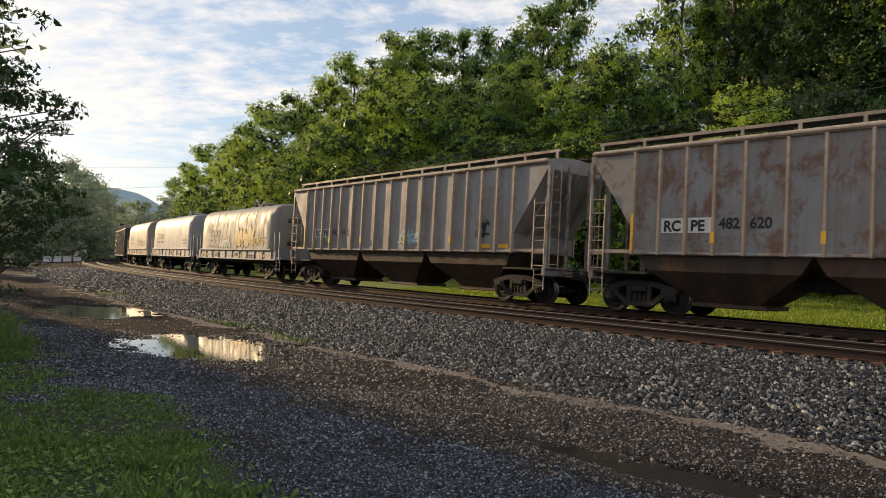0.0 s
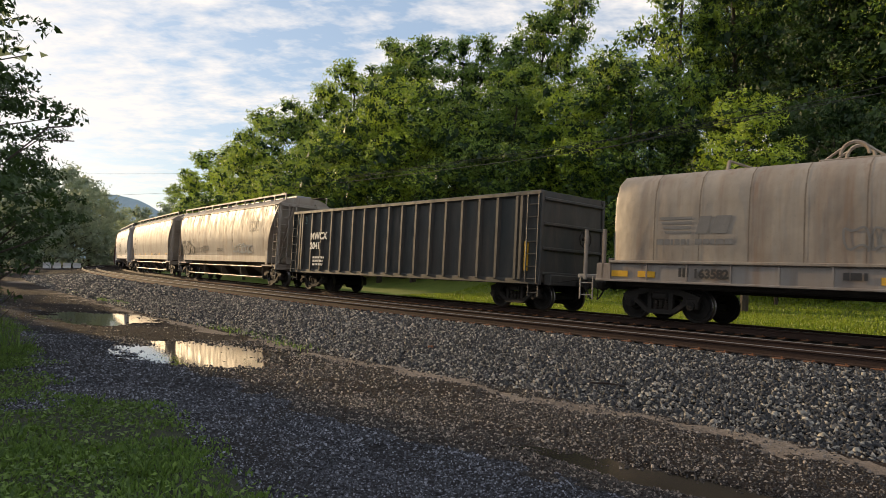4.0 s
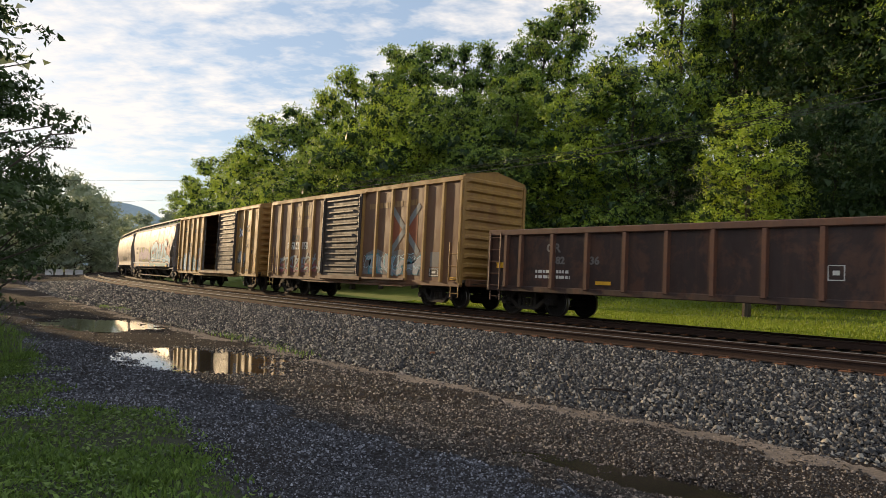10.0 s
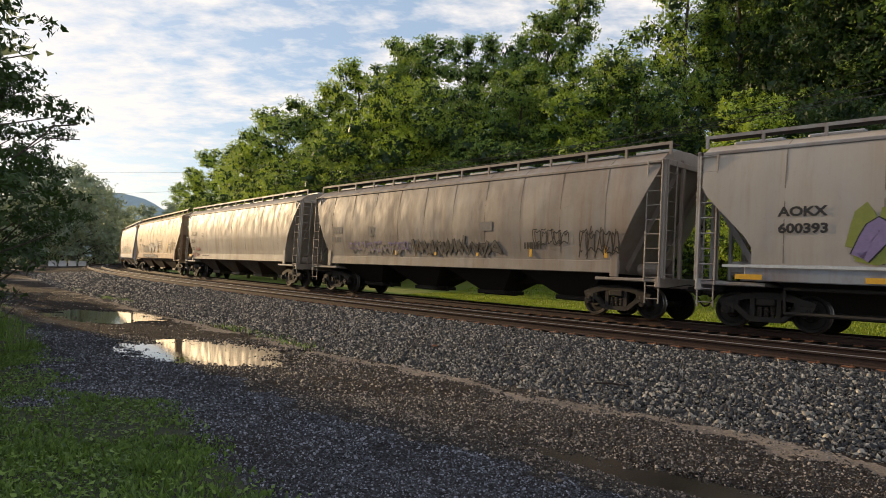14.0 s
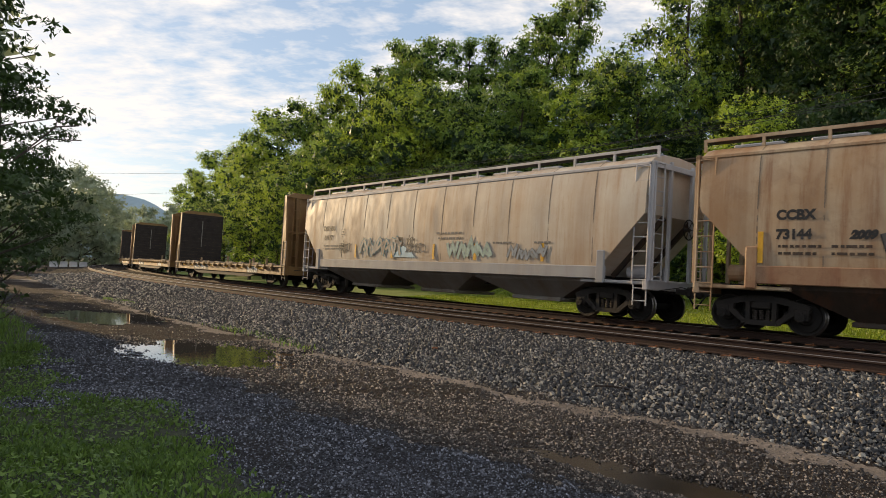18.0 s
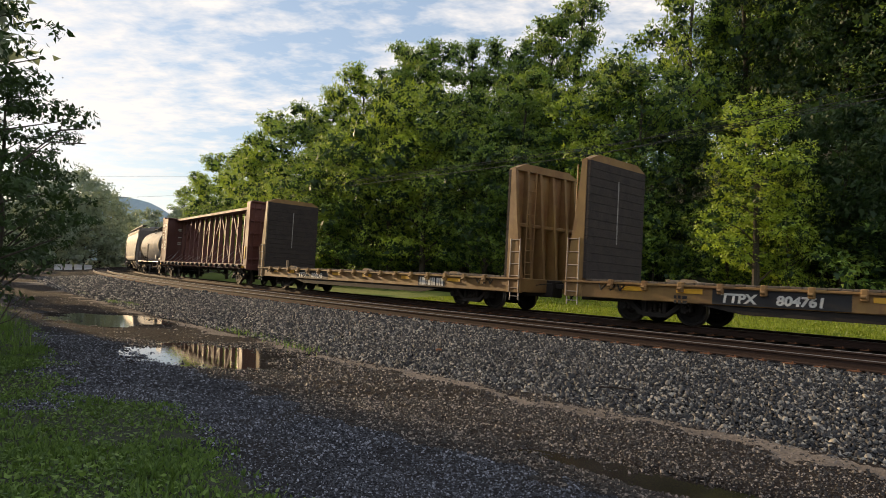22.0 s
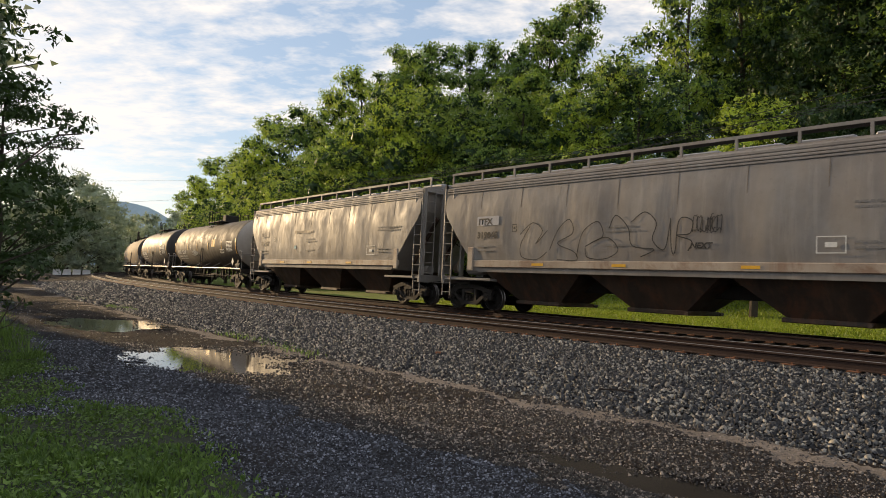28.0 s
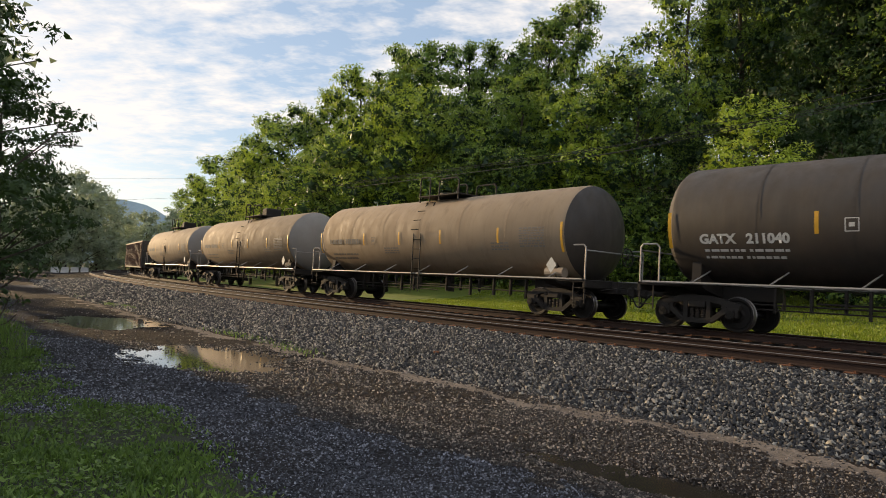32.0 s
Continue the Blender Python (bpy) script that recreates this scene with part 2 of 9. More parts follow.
M["blade"] = leaf_mat("grass_blade", (0.034, 0.072, 0.02), (0.235, 0.355, 0.08))
M["verge_turf"] = plain("verge_turf", (0.03, 0.04, 0.014), 0.95, 0, 0.7, 5.0, 0.8, tint=(0.018, 0.017, 0.014))
M["lawn_blade"] = leaf_mat("lawn_blade", (0.21, 0.28, 0.03), (0.34, 0.41, 0.055))
M["leaf"] = leaf_mat("leaf_green", (0.09, 0.18, 0.042), (0.36, 0.47, 0.085))
# yellow-green kinds; also sunlight and far haze put into some crowns' colour
M["leaf_light"] = leaf_mat("leaf_light", (0.24, 0.35, 0.04), (0.46, 0.56, 0.08), 3)
# dark copy of the green leaf, with shade and backlight put into its colour
M["leaf_shaded"] = leaf_mat("leaf_shaded", (0.030, 0.062, 0.020), (0.072, 0.12, 0.032), 6)
# grey-green and pale: the haze of distance is mixed into these leaves
M["leaf_hazed"] = leaf_mat("leaf_hazed", (0.26, 0.30, 0.23), (0.40, 0.45, 0.33), 7)
# core leaves coloured dark for the shade deep inside a crown
M["leaf_core_shade"] = leaf_mat("leaf_core_shade", (0.025, 0.058, 0.024), (0.055, 0.10, 0.034), 8)
M["bark"] = plain("bark", (0.075, 0.06, 0.045), 0.9, 0, 0.6, 5, 0.8)
M["rail"] = plain("rail_steel", (0.05, 0.026, 0.018), 0.8, 0.2, 0.5, 9, 0.2)
M["railhead"] = plain("rail_head", (0.34, 0.30, 0.27), 0.28, 0.9, 0.3, 14)
M["tie"] = plain("tie_wood", (0.036, 0.023, 0.017), 0.9, 0, 0.6, 6, 0.7)
M["plate"] = plain("tie_plate_rust", (0.22, 0.09, 0.04), 0.85, 0.1, 0.5, 12, 0.4)
M["concrete"] = plain("concrete", (0.5, 0.5, 0.5), 0.85, 0, 0.35, 3, 0.3)
# woods tinted blue: the air haze is part of this colour
M["ridge"] = plain("hazed_ridge", (0.36, 0.47, 0.54), 1.0, 0, 0.2, 0.01)
M["wire"] = plain("wire_black", (0.02, 0.02, 0.02), 0.6)
M["wheel"] = plain("wheel_steel", (0.018, 0.015, 0.013), 0.7, 0.3, 0.5, 8, 0.2)
M["tread"] = plain("wheel_tread", (0.22, 0.20, 0.19), 0.35, 0.9, 0.3, 8)
M["under"] = plain("underframe_black", (0.013, 0.011, 0.010), 0.8, 0.0, 0.6, 5, 0.3, tint=(0.03, 0.022, 0.016))
M["white"] = plain("white_lettering", (0.72, 0.71, 0.66), 0.6, 0, 0.35, 12)
M["black"] = plain("black_lettering", (0.02, 0.02, 0.022), 0.6, 0, 0.3, 12)
M["yellow"] = plain("yellow_sheeting", (0.78, 0.42, 0.03), 0.45, 0, 0.3, 10)
M["grating"] = plain("galvanised", (0.34, 0.34, 0.35), 0.5, 0.5, 0.4, 9)

wm, wnt, wb, wo = mat_new("puddle_water")
wb.inputs["Base Color"].default_value = (0.035, 0.03, 0.024, 1)
wb.inputs["Roughness"].default_value = 0.02
wb.inputs["IOR"].default_value = 1.33
wb.inputs["Specular IOR Level"].default_value = 0.9
bump(wnt, wb, noise_fac(wnt, 14.0, detail=2, lo=0.2, hi=0.8), 0.03, 0.01)
M["water"] = wm
wm, wnt, wb, wo = mat_new("murky_water")
wnt.links.new(mix_col(wnt, noise_fac(wnt, 2.0, detail=4), (0.016, 0.013, 0.010), (0.03, 0.024, 0.018)), wb.inputs["Base Color"])
wb.inputs["Roughness"].default_value = 0.2
wb.inputs["IOR"].default_value = 1.33
wb.inputs["Specular IOR Level"].default_value = 0.22
bump(wnt, wb, noise_fac(wnt, 3.0, detail=2, lo=0.2, hi=0.8), 0.03, 0.01)
M["murky"] = wm


# ---------------------------------------------------------------- mesh helpers
class Geo:
    """Collects vertices and faces of one mesh."""

    def __init__(self):
        self.v, self.f = [], []

    def add(self, verts, faces):
        k = len(self.v)
        self.v.extend(verts)
        self.f.extend([tuple(i + k for i in f) for f in faces])
        return self

    def box(self, x0, x1, y0, y1, z0, z1, c=0.0):
        if c <= 0:
            v = [(x, y, z) for x in (x0, x1) for y in (y0, y1) for z in (z0, z1)]
            return self.add(v, [(0, 1, 3, 2), (4, 6, 7, 5), (0, 4, 5, 1), (2, 3, 7, 6), (0, 2, 6, 4), (1, 5, 7, 3)])
        c = min(c, (x1 - x0) * 0.45, (y1 - y0) * 0.45, (z1 - z0) * 0.45)
        v, idx = [], {}
        for i, sx in enumerate((-1, 1)):
            for j, sy in enumerate((-1, 1)):
                for k, sz in enumerate((-1, 1)):
                    X, Y, Z = (x0, x1)[i], (y0, y1)[j], (z0, z1)[k]
                    for a in range(3):
                        p = [X - sx * c, Y - sy * c, Z - sz * c]
                        p[a] = (X, Y, Z)[a]
                        idx[i, j, k, a] = len(v)
                        v.append(tuple(p))
        f = []
        for s in (0, 1):
            f.append([idx[s, j, k, 0] for j, k in ((0, 0), (1, 0), (1, 1), (0, 1))][:: 1 if s else -1])
            f.append([idx[i, s, k, 1] for i, k in ((0, 0), (1, 0), (1, 1), (0, 1))][:: -1 if s else 1])
            f.append([idx[i, j, s, 2] for i, j in ((0, 0), (1, 0), (1, 1), (0, 1))][:: 1 if s else -1])
        for p in (0, 1):
            for q in (0, 1):
                f.append([idx[0, p, q, 1], idx[1, p, q, 1], idx[1, p, q, 2], idx[0, p, q, 2]])
                f.append([idx[p, 0, q, 0], idx[p, 1, q, 0], idx[p, 1, q, 2], idx[p, 0, q, 2]])
                f.append([idx[p, q, 0, 0], idx[p, q, 1, 0], idx[p, q, 1, 1], idx[p, q, 0, 1]])
        for i in (0, 1):
            for j in (0, 1):
                for k in (0, 1):
                    f.append([idx[i, j, k, a] for a in range(3)])
        return self.add(v, f)

    def tube(self, p, q, r, n=8, r2=None, caps=True):
        p, q = Vector(p), Vector(q)
        d = (q - p)
        if d.length < 1e-6:
            return self
        d.normalize()
        a = d.orthogonal().normalized()
        b = d.cross(a)
        r2 = r if r2 is None else r2
        v = [tuple(p + (a * math.cos(t) + b * math.sin(t)) * r) for t in (2 * math.pi * i / n for i in range(n))]
        v += [tuple(q + (a * math.cos(t) + b * math.sin(t)) * r2) for t in (2 * math.pi * i / n for i in range(n))]
        f = [(i, (i + 1) % n, n + (i + 1) % n, n + i) for i in range(n)]
        if caps:
            f += [tuple(range(n))[::-1], tuple(range(n, 2 * n))]
        return self.add(v, f)

    def path(self, pts, r, n=6):
        for p, q in zip(pts, pts[1:]):
            self.tube(p, q, r, n)
        return self

    def loft(self, rings, close=True, cap0=False, cap1=False):
        n = len(rings[0])
        v = [tuple(p) for ring in rings for p in ring]
        f = []
        m = n if close else n - 1
        for k in range(len(rings) - 1):
            for i in range(m):
                j = (i + 1) % n
                f.append((k * n + i, k * n + j, (k + 1) * n + j, (k + 1) * n + i))
        if cap0:
            f.append(tuple(range(n))[::-1])
        if cap1:
            f.append(tuple(range((len(rings) - 1) * n, len(rings) * n)))
        return self.add(v, f)

    def prism(self, outline, axis, a, b):
        """outline in the two other axes, from a to b along the axis (0 x, 1 y, 2 z)."""
        def at(p, w):
            return {0: (w, p[0], p[1]), 1: (p[0], w, p[1]), 2: (p[0], p[1], w)}[axis]
        return self.loft([[at(p, a) for p in outline], [at(p, b) for p in outline]], True, True, True)

    def mesh(self, name, *mats, smooth=False, index=None):
        me = bpy.data.meshes.new(name)
        me.from_pydata(self.v, [], self.f)
        for m in mats:
            me.materials.append(m)
        if index is not None:
            me.polygons.foreach_set("material_index", index)
        if smooth:
            me.polygons.foreach_set("use_smooth", [True] * len(me.polygons))
        me.update()
        bm = bmesh.new()
        bm.from_mesh(me)
        bmesh.ops.recalc_face_normals(bm, faces=bm.faces)
        bm.to_mesh(me)
        bm.free()
        if smooth:
            me.set_sharp_from_angle(angle=radians(38))
        return me


def part(name, geo, mat, parent, label="", at=None, smooth=False):
    """One mesh object under a thing or a part; geo may be a finished mesh that is shared."""
    me = geo if isinstance(geo, bpy.types.Mesh) else geo.mesh(name, mat, smooth=smooth)
    ob = new(name, me)
    ob.parent = parent
    if at is not None:
        ob.matrix_basis = at if isinstance(at, Matrix) else Matrix.Translation(at)
    if label:
        tagged(ob, label=label)
    return ob


def np_mesh(name, verts, faces, mat, smooth=False):
    """verts (n,3) and faces (m,k) as arrays, all faces of one size."""
    me = bpy.data.meshes.new(name)
    verts, faces = np.asarray(verts, np.float32), np.asarray(faces, np.int32)
    k = faces.shape[1]
    me.vertices.add(len(verts))
    me.vertices.foreach_set("co", verts.ravel())
    me.loops.add(faces.size)
    me.loops.foreach_set("vertex_index", faces.ravel())
    me.polygons.add(len(faces))
    me.polygons.foreach_set("loop_start", np.arange(0, faces.size, k, dtype=np.int32))
    if smooth:
        me.polygons.foreach_set("use_smooth", np.ones(len(faces), bool))
    for m in (mat if isinstance(mat, (list, tuple)) else [mat]):
        me.materials.append(m)
    me.update(calc_edges=True)
    return me


def wave(x, y, seed=0):
    """Cheap smooth noise in -1..1 on arrays."""
    rs = np.random.RandomState(100 + seed)
    out = 0
    for k in range(5):
        a = rs.uniform(0, 2 * math.pi)
        w = 1.55 ** k
        out = out + np.sin((x * math.cos(a) + y * math.sin(a)) * w + rs.uniform(0, 6.28) + 1.3 * np.sin((x * math.sin(a) - y * math.cos(a)) * w * 0.7 + rs.uniform(0, 6.28))) / (k + 1.6)
    return out / 1.6


# ---------------------------------------------------------------- ground
PUDDLES = ((-4.22, 12.8, 1.55, 1.02, -41.0, 0.105), (-9.75, 19.55, 1.8, 1.05, -42.0, 0.105), (1.80, 5.9, 0.90, 0.25, -38.0, 0.080))


def lat_of(x, y):
    return RAD - np.hypot(x - CX, y - CY)


def ground_z(x, y):
    x, y = np.asarray(x, float), np.asarray(y, float)
    lat = lat_of(x, y)
    z = 0.05 * wave(x * 0.35, y * 0.35, 1) * np.clip((np.hypot(x, y) - 3) / 10, 0.2, 1) + 0.018 * wave(x * 2.2, y * 2.2, 2) + 0.008 * wave(x * 7, y * 7, 3)
    # wheel ruts along the lane
    z = z - 0.03 * np.exp(-((lat + 7.2) / 0.35) ** 2) - 0.025 * np.exp(-((lat + 8.9) / 0.3) ** 2)
    for px, py, ra, rb, turn_, depth in PUDDLES:
        c, s = math.cos(radians(turn_)), math.sin(radians(turn_))
        u, v = (x - px) * c + (y - py) * s, -(x - px) * s + (y - py) * c
        q = (u / ra) ** 2 + (v / rb) ** 2
        z = z * (1 - 0.85 * np.exp(-q * 0.5)) - depth * np.exp(-q * 0.72) + (0.020 * wave(x * 3.1, y * 3.1, 7) + 0.022 * wave(x * 8.3, y * 8.3, 8) + 0.022 * wave(x * 17, y * 17, 9)) * np.exp(-q * 0.35)
    # behind the line: lawn, then the wooded slope
    far = np.clip((lat - 6.0) / 6.0, 0, 1)
    lawn = 0.12 + 0.30 * np.clip((lat - 8) / 8, 0, 1) + 1.6 * np.clip((lat - 14.5) / 6.0, 0, 1) ** 1.5 + 0.42 * np.clip(lat - 20, 0, 80)
    z = np.where(lat > 0, z * (1 - far) + far * (lawn + 0.05 * wave(x * 0.4, y * 0.4, 5)), z)
    d = np.hypot(x, y)
    return z


def verge(x, y):
    """How much the verge is grown over, from about 0 (gravel) to 1."""
    lat = lat_of(x, y)
    edge = np.interp(y, [4.0, 5.0, 6.6, 8.0, 8.6, 11.0, 13.5, 17.0, 22.0], [-10.2, -10.02, -9.68, -9.5, -10.0, -9.75, -9.25, -8.9, -8.6])
    e = (edge - lat) / 0.4 + 0.6 * wave(x * 0.9, y * 0.9, 31) + 0.5 * wave(x * 2.6, y * 2.6, 32)
    e = e - 3.2 * np.exp(-(((x + 4.7) / 0.75) ** 2 + ((y - 7.5) / 0.85) ** 2)) - 1.2 * np.exp(-(((x + 6.3) / 1.1) ** 2 + ((y - 9.6) / 0.6) ** 2))
    return np.clip(e, 0, 1)


def lines_of(fine0, fine1, step, end0, end1, grow=1.13):
    xs = list(np.arange(fine0, fine1 + 1e-6, step))
    s = step
    while xs[-1] < end1:
        s *= grow
        xs.append(xs[-1] + s)
    s = step
    while xs[0] > end0:
        s *= grow
        xs.insert(0, xs[0] - s)
    return np.array(xs)


gx = lines_of(-13, 5.5, 0.075, -2500, 2500)
gy = lines_of(3.0, 22.0, 0.075, -1500, 3000)
GX, GY = np.meshgrid(gx, gy)
GZ = ground_z(GX, GY)
GZ = np.where(np.hypot(GX, GY) > 300, np.minimum(GZ, 0.0), np.minimum(GZ, 14))
nx, ny = len(gx), len(gy)
ii, jj = np.meshgrid(np.arange(nx - 1), np.arange(ny - 1))
k0 = (jj * nx + ii).ravel()
gf = np.stack([k0, k0 + 1, k0 + 1 + nx, k0 + nx], 1)
gm = np_mesh("ground", np.stack([GX.ravel(), GY.ravel(), GZ.ravel()], 1), gf, [M["lane"], M["turf"], M["forest_floor"], M["mud"], M["verge_turf"], M["lane_mud"], M["wet_mud"]], True)
cxm, cym = GX.ravel()[gf].mean(1), GY.ravel()[gf].mean(1)
cl = lat_of(cxm, cym)
mi = np.zeros(len(gf), np.int32)
mi[(cl > 7.6)] = 1
mi[(cl > 18.5)] = 2
wv = wave(cxm * 0.9, cym * 0.9, 11)
mi[(cl > -8.1 + 0.35 * wv + 0.25 * wave(cxm * 4, cym * 4, 13)) & (cl < 0)] = 5
for px, py, ra, rb, turn_, depth in PUDDLES:
    c, s = math.cos(radians(turn_)), math.sin(radians(turn_))
    q = (((cxm - px) * c + (cym - py) * s) / ra) ** 2 + ((-(cxm - px) * s + (cym - py) * c) / rb) ** 2
    mi[q < 2.4 + 0.8 * wave(cxm * 3, cym * 3, 14)] = 6
def dry_mud(x, y):
    """True on the pale dried crust along the foot of the ballast."""
    return (np.abs(lat_of(x, y) + 5.38 + 0.22 * wave(x * 0.9, y * 0.9, 11)) < 0.16 + 0.20 * wave(x * 2.3, y * 2.3, 12) + 0.18 * wave(x * 9, y * 9, 15)) & (lat_of(x, y) < 0)


mi[dry_mud(cxm, cym)] = 3
mi[(verge(cxm, cym) > 0.55 + 0.3 * wave(cxm * 6, cym * 6, 35)) & (cl < -6)] = 4
mi[(np.hypot(cxm, cym) > 170)] = 2
gm.polygons.foreach_set("material_index", mi)
tagged(new("ground", gm), "grey gravel lane with puddles, mown lawn and wood floor", "ground", kind="structure")

for (px, py, ra, rb, turn_, depth), zz in zip(PUDDLES, (-0.047, -0.046, -0.045)):
    g = Geo()
    ring = [(px + math.cos(a) * ra * 1.5 * math.cos(radians(turn_)) - math.sin(a) * rb * 1.5 * math.sin(radians(turn_)),
             py + math.cos(a) * ra * 1.5 * math.sin(radians(turn_)) + math.sin(a) * rb * 1.5 * math.cos(radians(turn_)), zz)
            for a in (2 * math.pi * i / 48 for i in range(48))]
    g.add(ring, [tuple(range(48))])
    tagged(new("puddle", g.mesh("puddle", M["murky"] if px > 0 else M["water"])), "shallow muddy rain puddle in the gravel lane", "puddle", group="puddles on the lane", kind="structure")

# ---------------------------------------------------------------- track bed, rails, ties
def bed_z(lat, x=0.0, y=0.0):
    """Top of the ballast: near shoulder, two tracks, far shoulder."""
    lat = np.asarray(lat, float)
    top = RAIL - 0.20
    z = np.interp(lat, [-5.6, -5.0, -1.1, -0.55, 2.2, 2.9, 3.4, 7.3, 7.7, 8.7, 9.0], [-0.12, 0.0, top - 0.06, top, top, top - 0.05, top, top, top - 0.05, 0.10, -0.1])
    return z


bed_s = np.concatenate([np.arange(-60, -14, 1.0), np.arange(-14, 40, 0.16), np.arange(40, 90, 0.5), np.arange(90, 420, 2.0)])
bed_l = np.concatenate([np.arange(-5.6, -0.4, 0.13), np.arange(-0.4, 9.05, 0.3), [9.0]])
BS, BL = np.meshgrid(bed_s, bed_l, indexing="ij")
thb = TH0 - np.minimum(BS, BEND_END) / (RAD - FAR_LAT)
over = np.maximum(BS - BEND_END, 0)
BX = CX + (RAD - BL) * np.cos(thb) + np.sin(thb) * over
BY = CY + (RAD - BL) * np.sin(thb) - np.cos(thb) * over
rsb = np.random.RandomState(5)
BZ = bed_z(BL + 0.15 * wave(BS * 1.3, BL * 1.3, 21)) + 0.02 * wave(BX * 2.5, BY * 2.5, 22) + rsb.uniform(-0.018, 0.018, BS.shape) - 0.025
na, nb = BS.shape
ia, ib = np.meshgrid(np.arange(na - 1), np.arange(nb - 1), indexing="ij")
k0 = (ia * nb + ib).ravel()
bf = np.stack([k0, k0 + nb, k0 + nb + 1, k0 + 1], 1)
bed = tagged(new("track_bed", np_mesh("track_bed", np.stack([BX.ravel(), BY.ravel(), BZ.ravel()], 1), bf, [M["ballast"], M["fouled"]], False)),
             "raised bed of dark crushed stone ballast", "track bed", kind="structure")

bl_mid = BL.ravel()[bf].mean(1)
bed.data.polygons.foreach_set("material_index", ((bl_mid > -0.45) & (bl_mid < 8.2)).astype(np.int32))

RAIL_PROFILE = [(-0.075, -0.172), (0.075, -0.172), (0.075, -0.158), (0.012, -0.142), (0.010, -0.048), (0.036, -0.036), (0.036, -0.006), (0.028, 0.0),
                (-0.028, 0.0), (-0.036, -0.006), (-0.036, -0.036), (-0.010, -0.048), (-0.012, -0.142), (-0.075, -0.158)]


def rail(lat, z):
    ss = list(np.arange(-60, 160, 1.5)) + list(np.arange(160, 420, 10))
    rings = []
    for s in ss:
        p, h = line_point(s, lat), line_heading(s)
        side = Vector((-math.sin(h), math.cos(h), 0))
        rings.append([(p.x + side.x * a, p.y + side.y * a, z + b) for a, b in RAIL_PROFILE])
    g = Geo().loft(rings, True, True, True)
    n = len(RAIL_PROFILE)
    idx = []
    for k in range(len(rings) - 1):
        idx += [1 if i in (6, 7, 8) else 0 for i in range(n)]
    idx += [0, 0]
    return g.mesh("rail", M["rail"], M["railhead"], index=idx)


TRACKS = []
for base_lat, z, drop, words in ((0.0, RAIL, 0.0, "near"), (FAR_LAT - GAUGE / 2, FAR_Z, 0.029, "far")):
    tr = tagged(new("railway_track"), "rusty steel rails with a polished head on wooden ties", "track", group="two parallel tracks", kind="structure")
    for dl, dz in ((0.0, 0.0), (GAUGE, -drop)):
        part("rail", rail(base_lat + dl, z + dz), None, tr, "rusty rail with a worn bright head")
    TRACKS.append((tr, base_lat, z, drop))

# ---------------------------------------------------------------- trees
def leaf_cards(P, N, leaf, rs, follow=0.9, lift=0.45):
    """Bent leaf shapes at the points P, facing roughly along N."""
    m = len(P)
    up = N * follow + rs.normal(size=(m, 3)) * 0.6 + np.array([0, 0, lift])
    up /= np.linalg.norm(up, axis=1)[:, None]
    t = np.cross(up, rs.normal(size=(m, 3)))
    t /= np.linalg.norm(t, axis=1)[:, None] + 1e-9
    b = np.cross(up, t)
    L = leaf * rs.uniform(0.55, 1.35, (m, 1))
    W = L * rs.uniform(0.4, 0.65, (m, 1))
    v0, v2 = P - t * L, P + t * L
    v1, v3 = P + b * W - up * L * 0.25 + t * L * 0.15, P - b * W - up * L * 0.25 + t * L * 0.15
    return np.stack([v0, v1, v2, v3], 1).reshape(-1, 3)


def smooth_profile(u):
    """Half-width of a crown over its height, widest below the middle."""
    return float(np.interp(u, (0.0, 0.12, 0.32, 0.6, 0.82, 1.0), (0.6, 0.85, 0.98, 1.0, 0.82, 0.42)))


def layered_profile(u):
    return float(np.interp(u, (0.0, 0.15, 0.3, 0.63, 1.0), (0.55, 0.9, 1.0, 0.74, 0.1)))


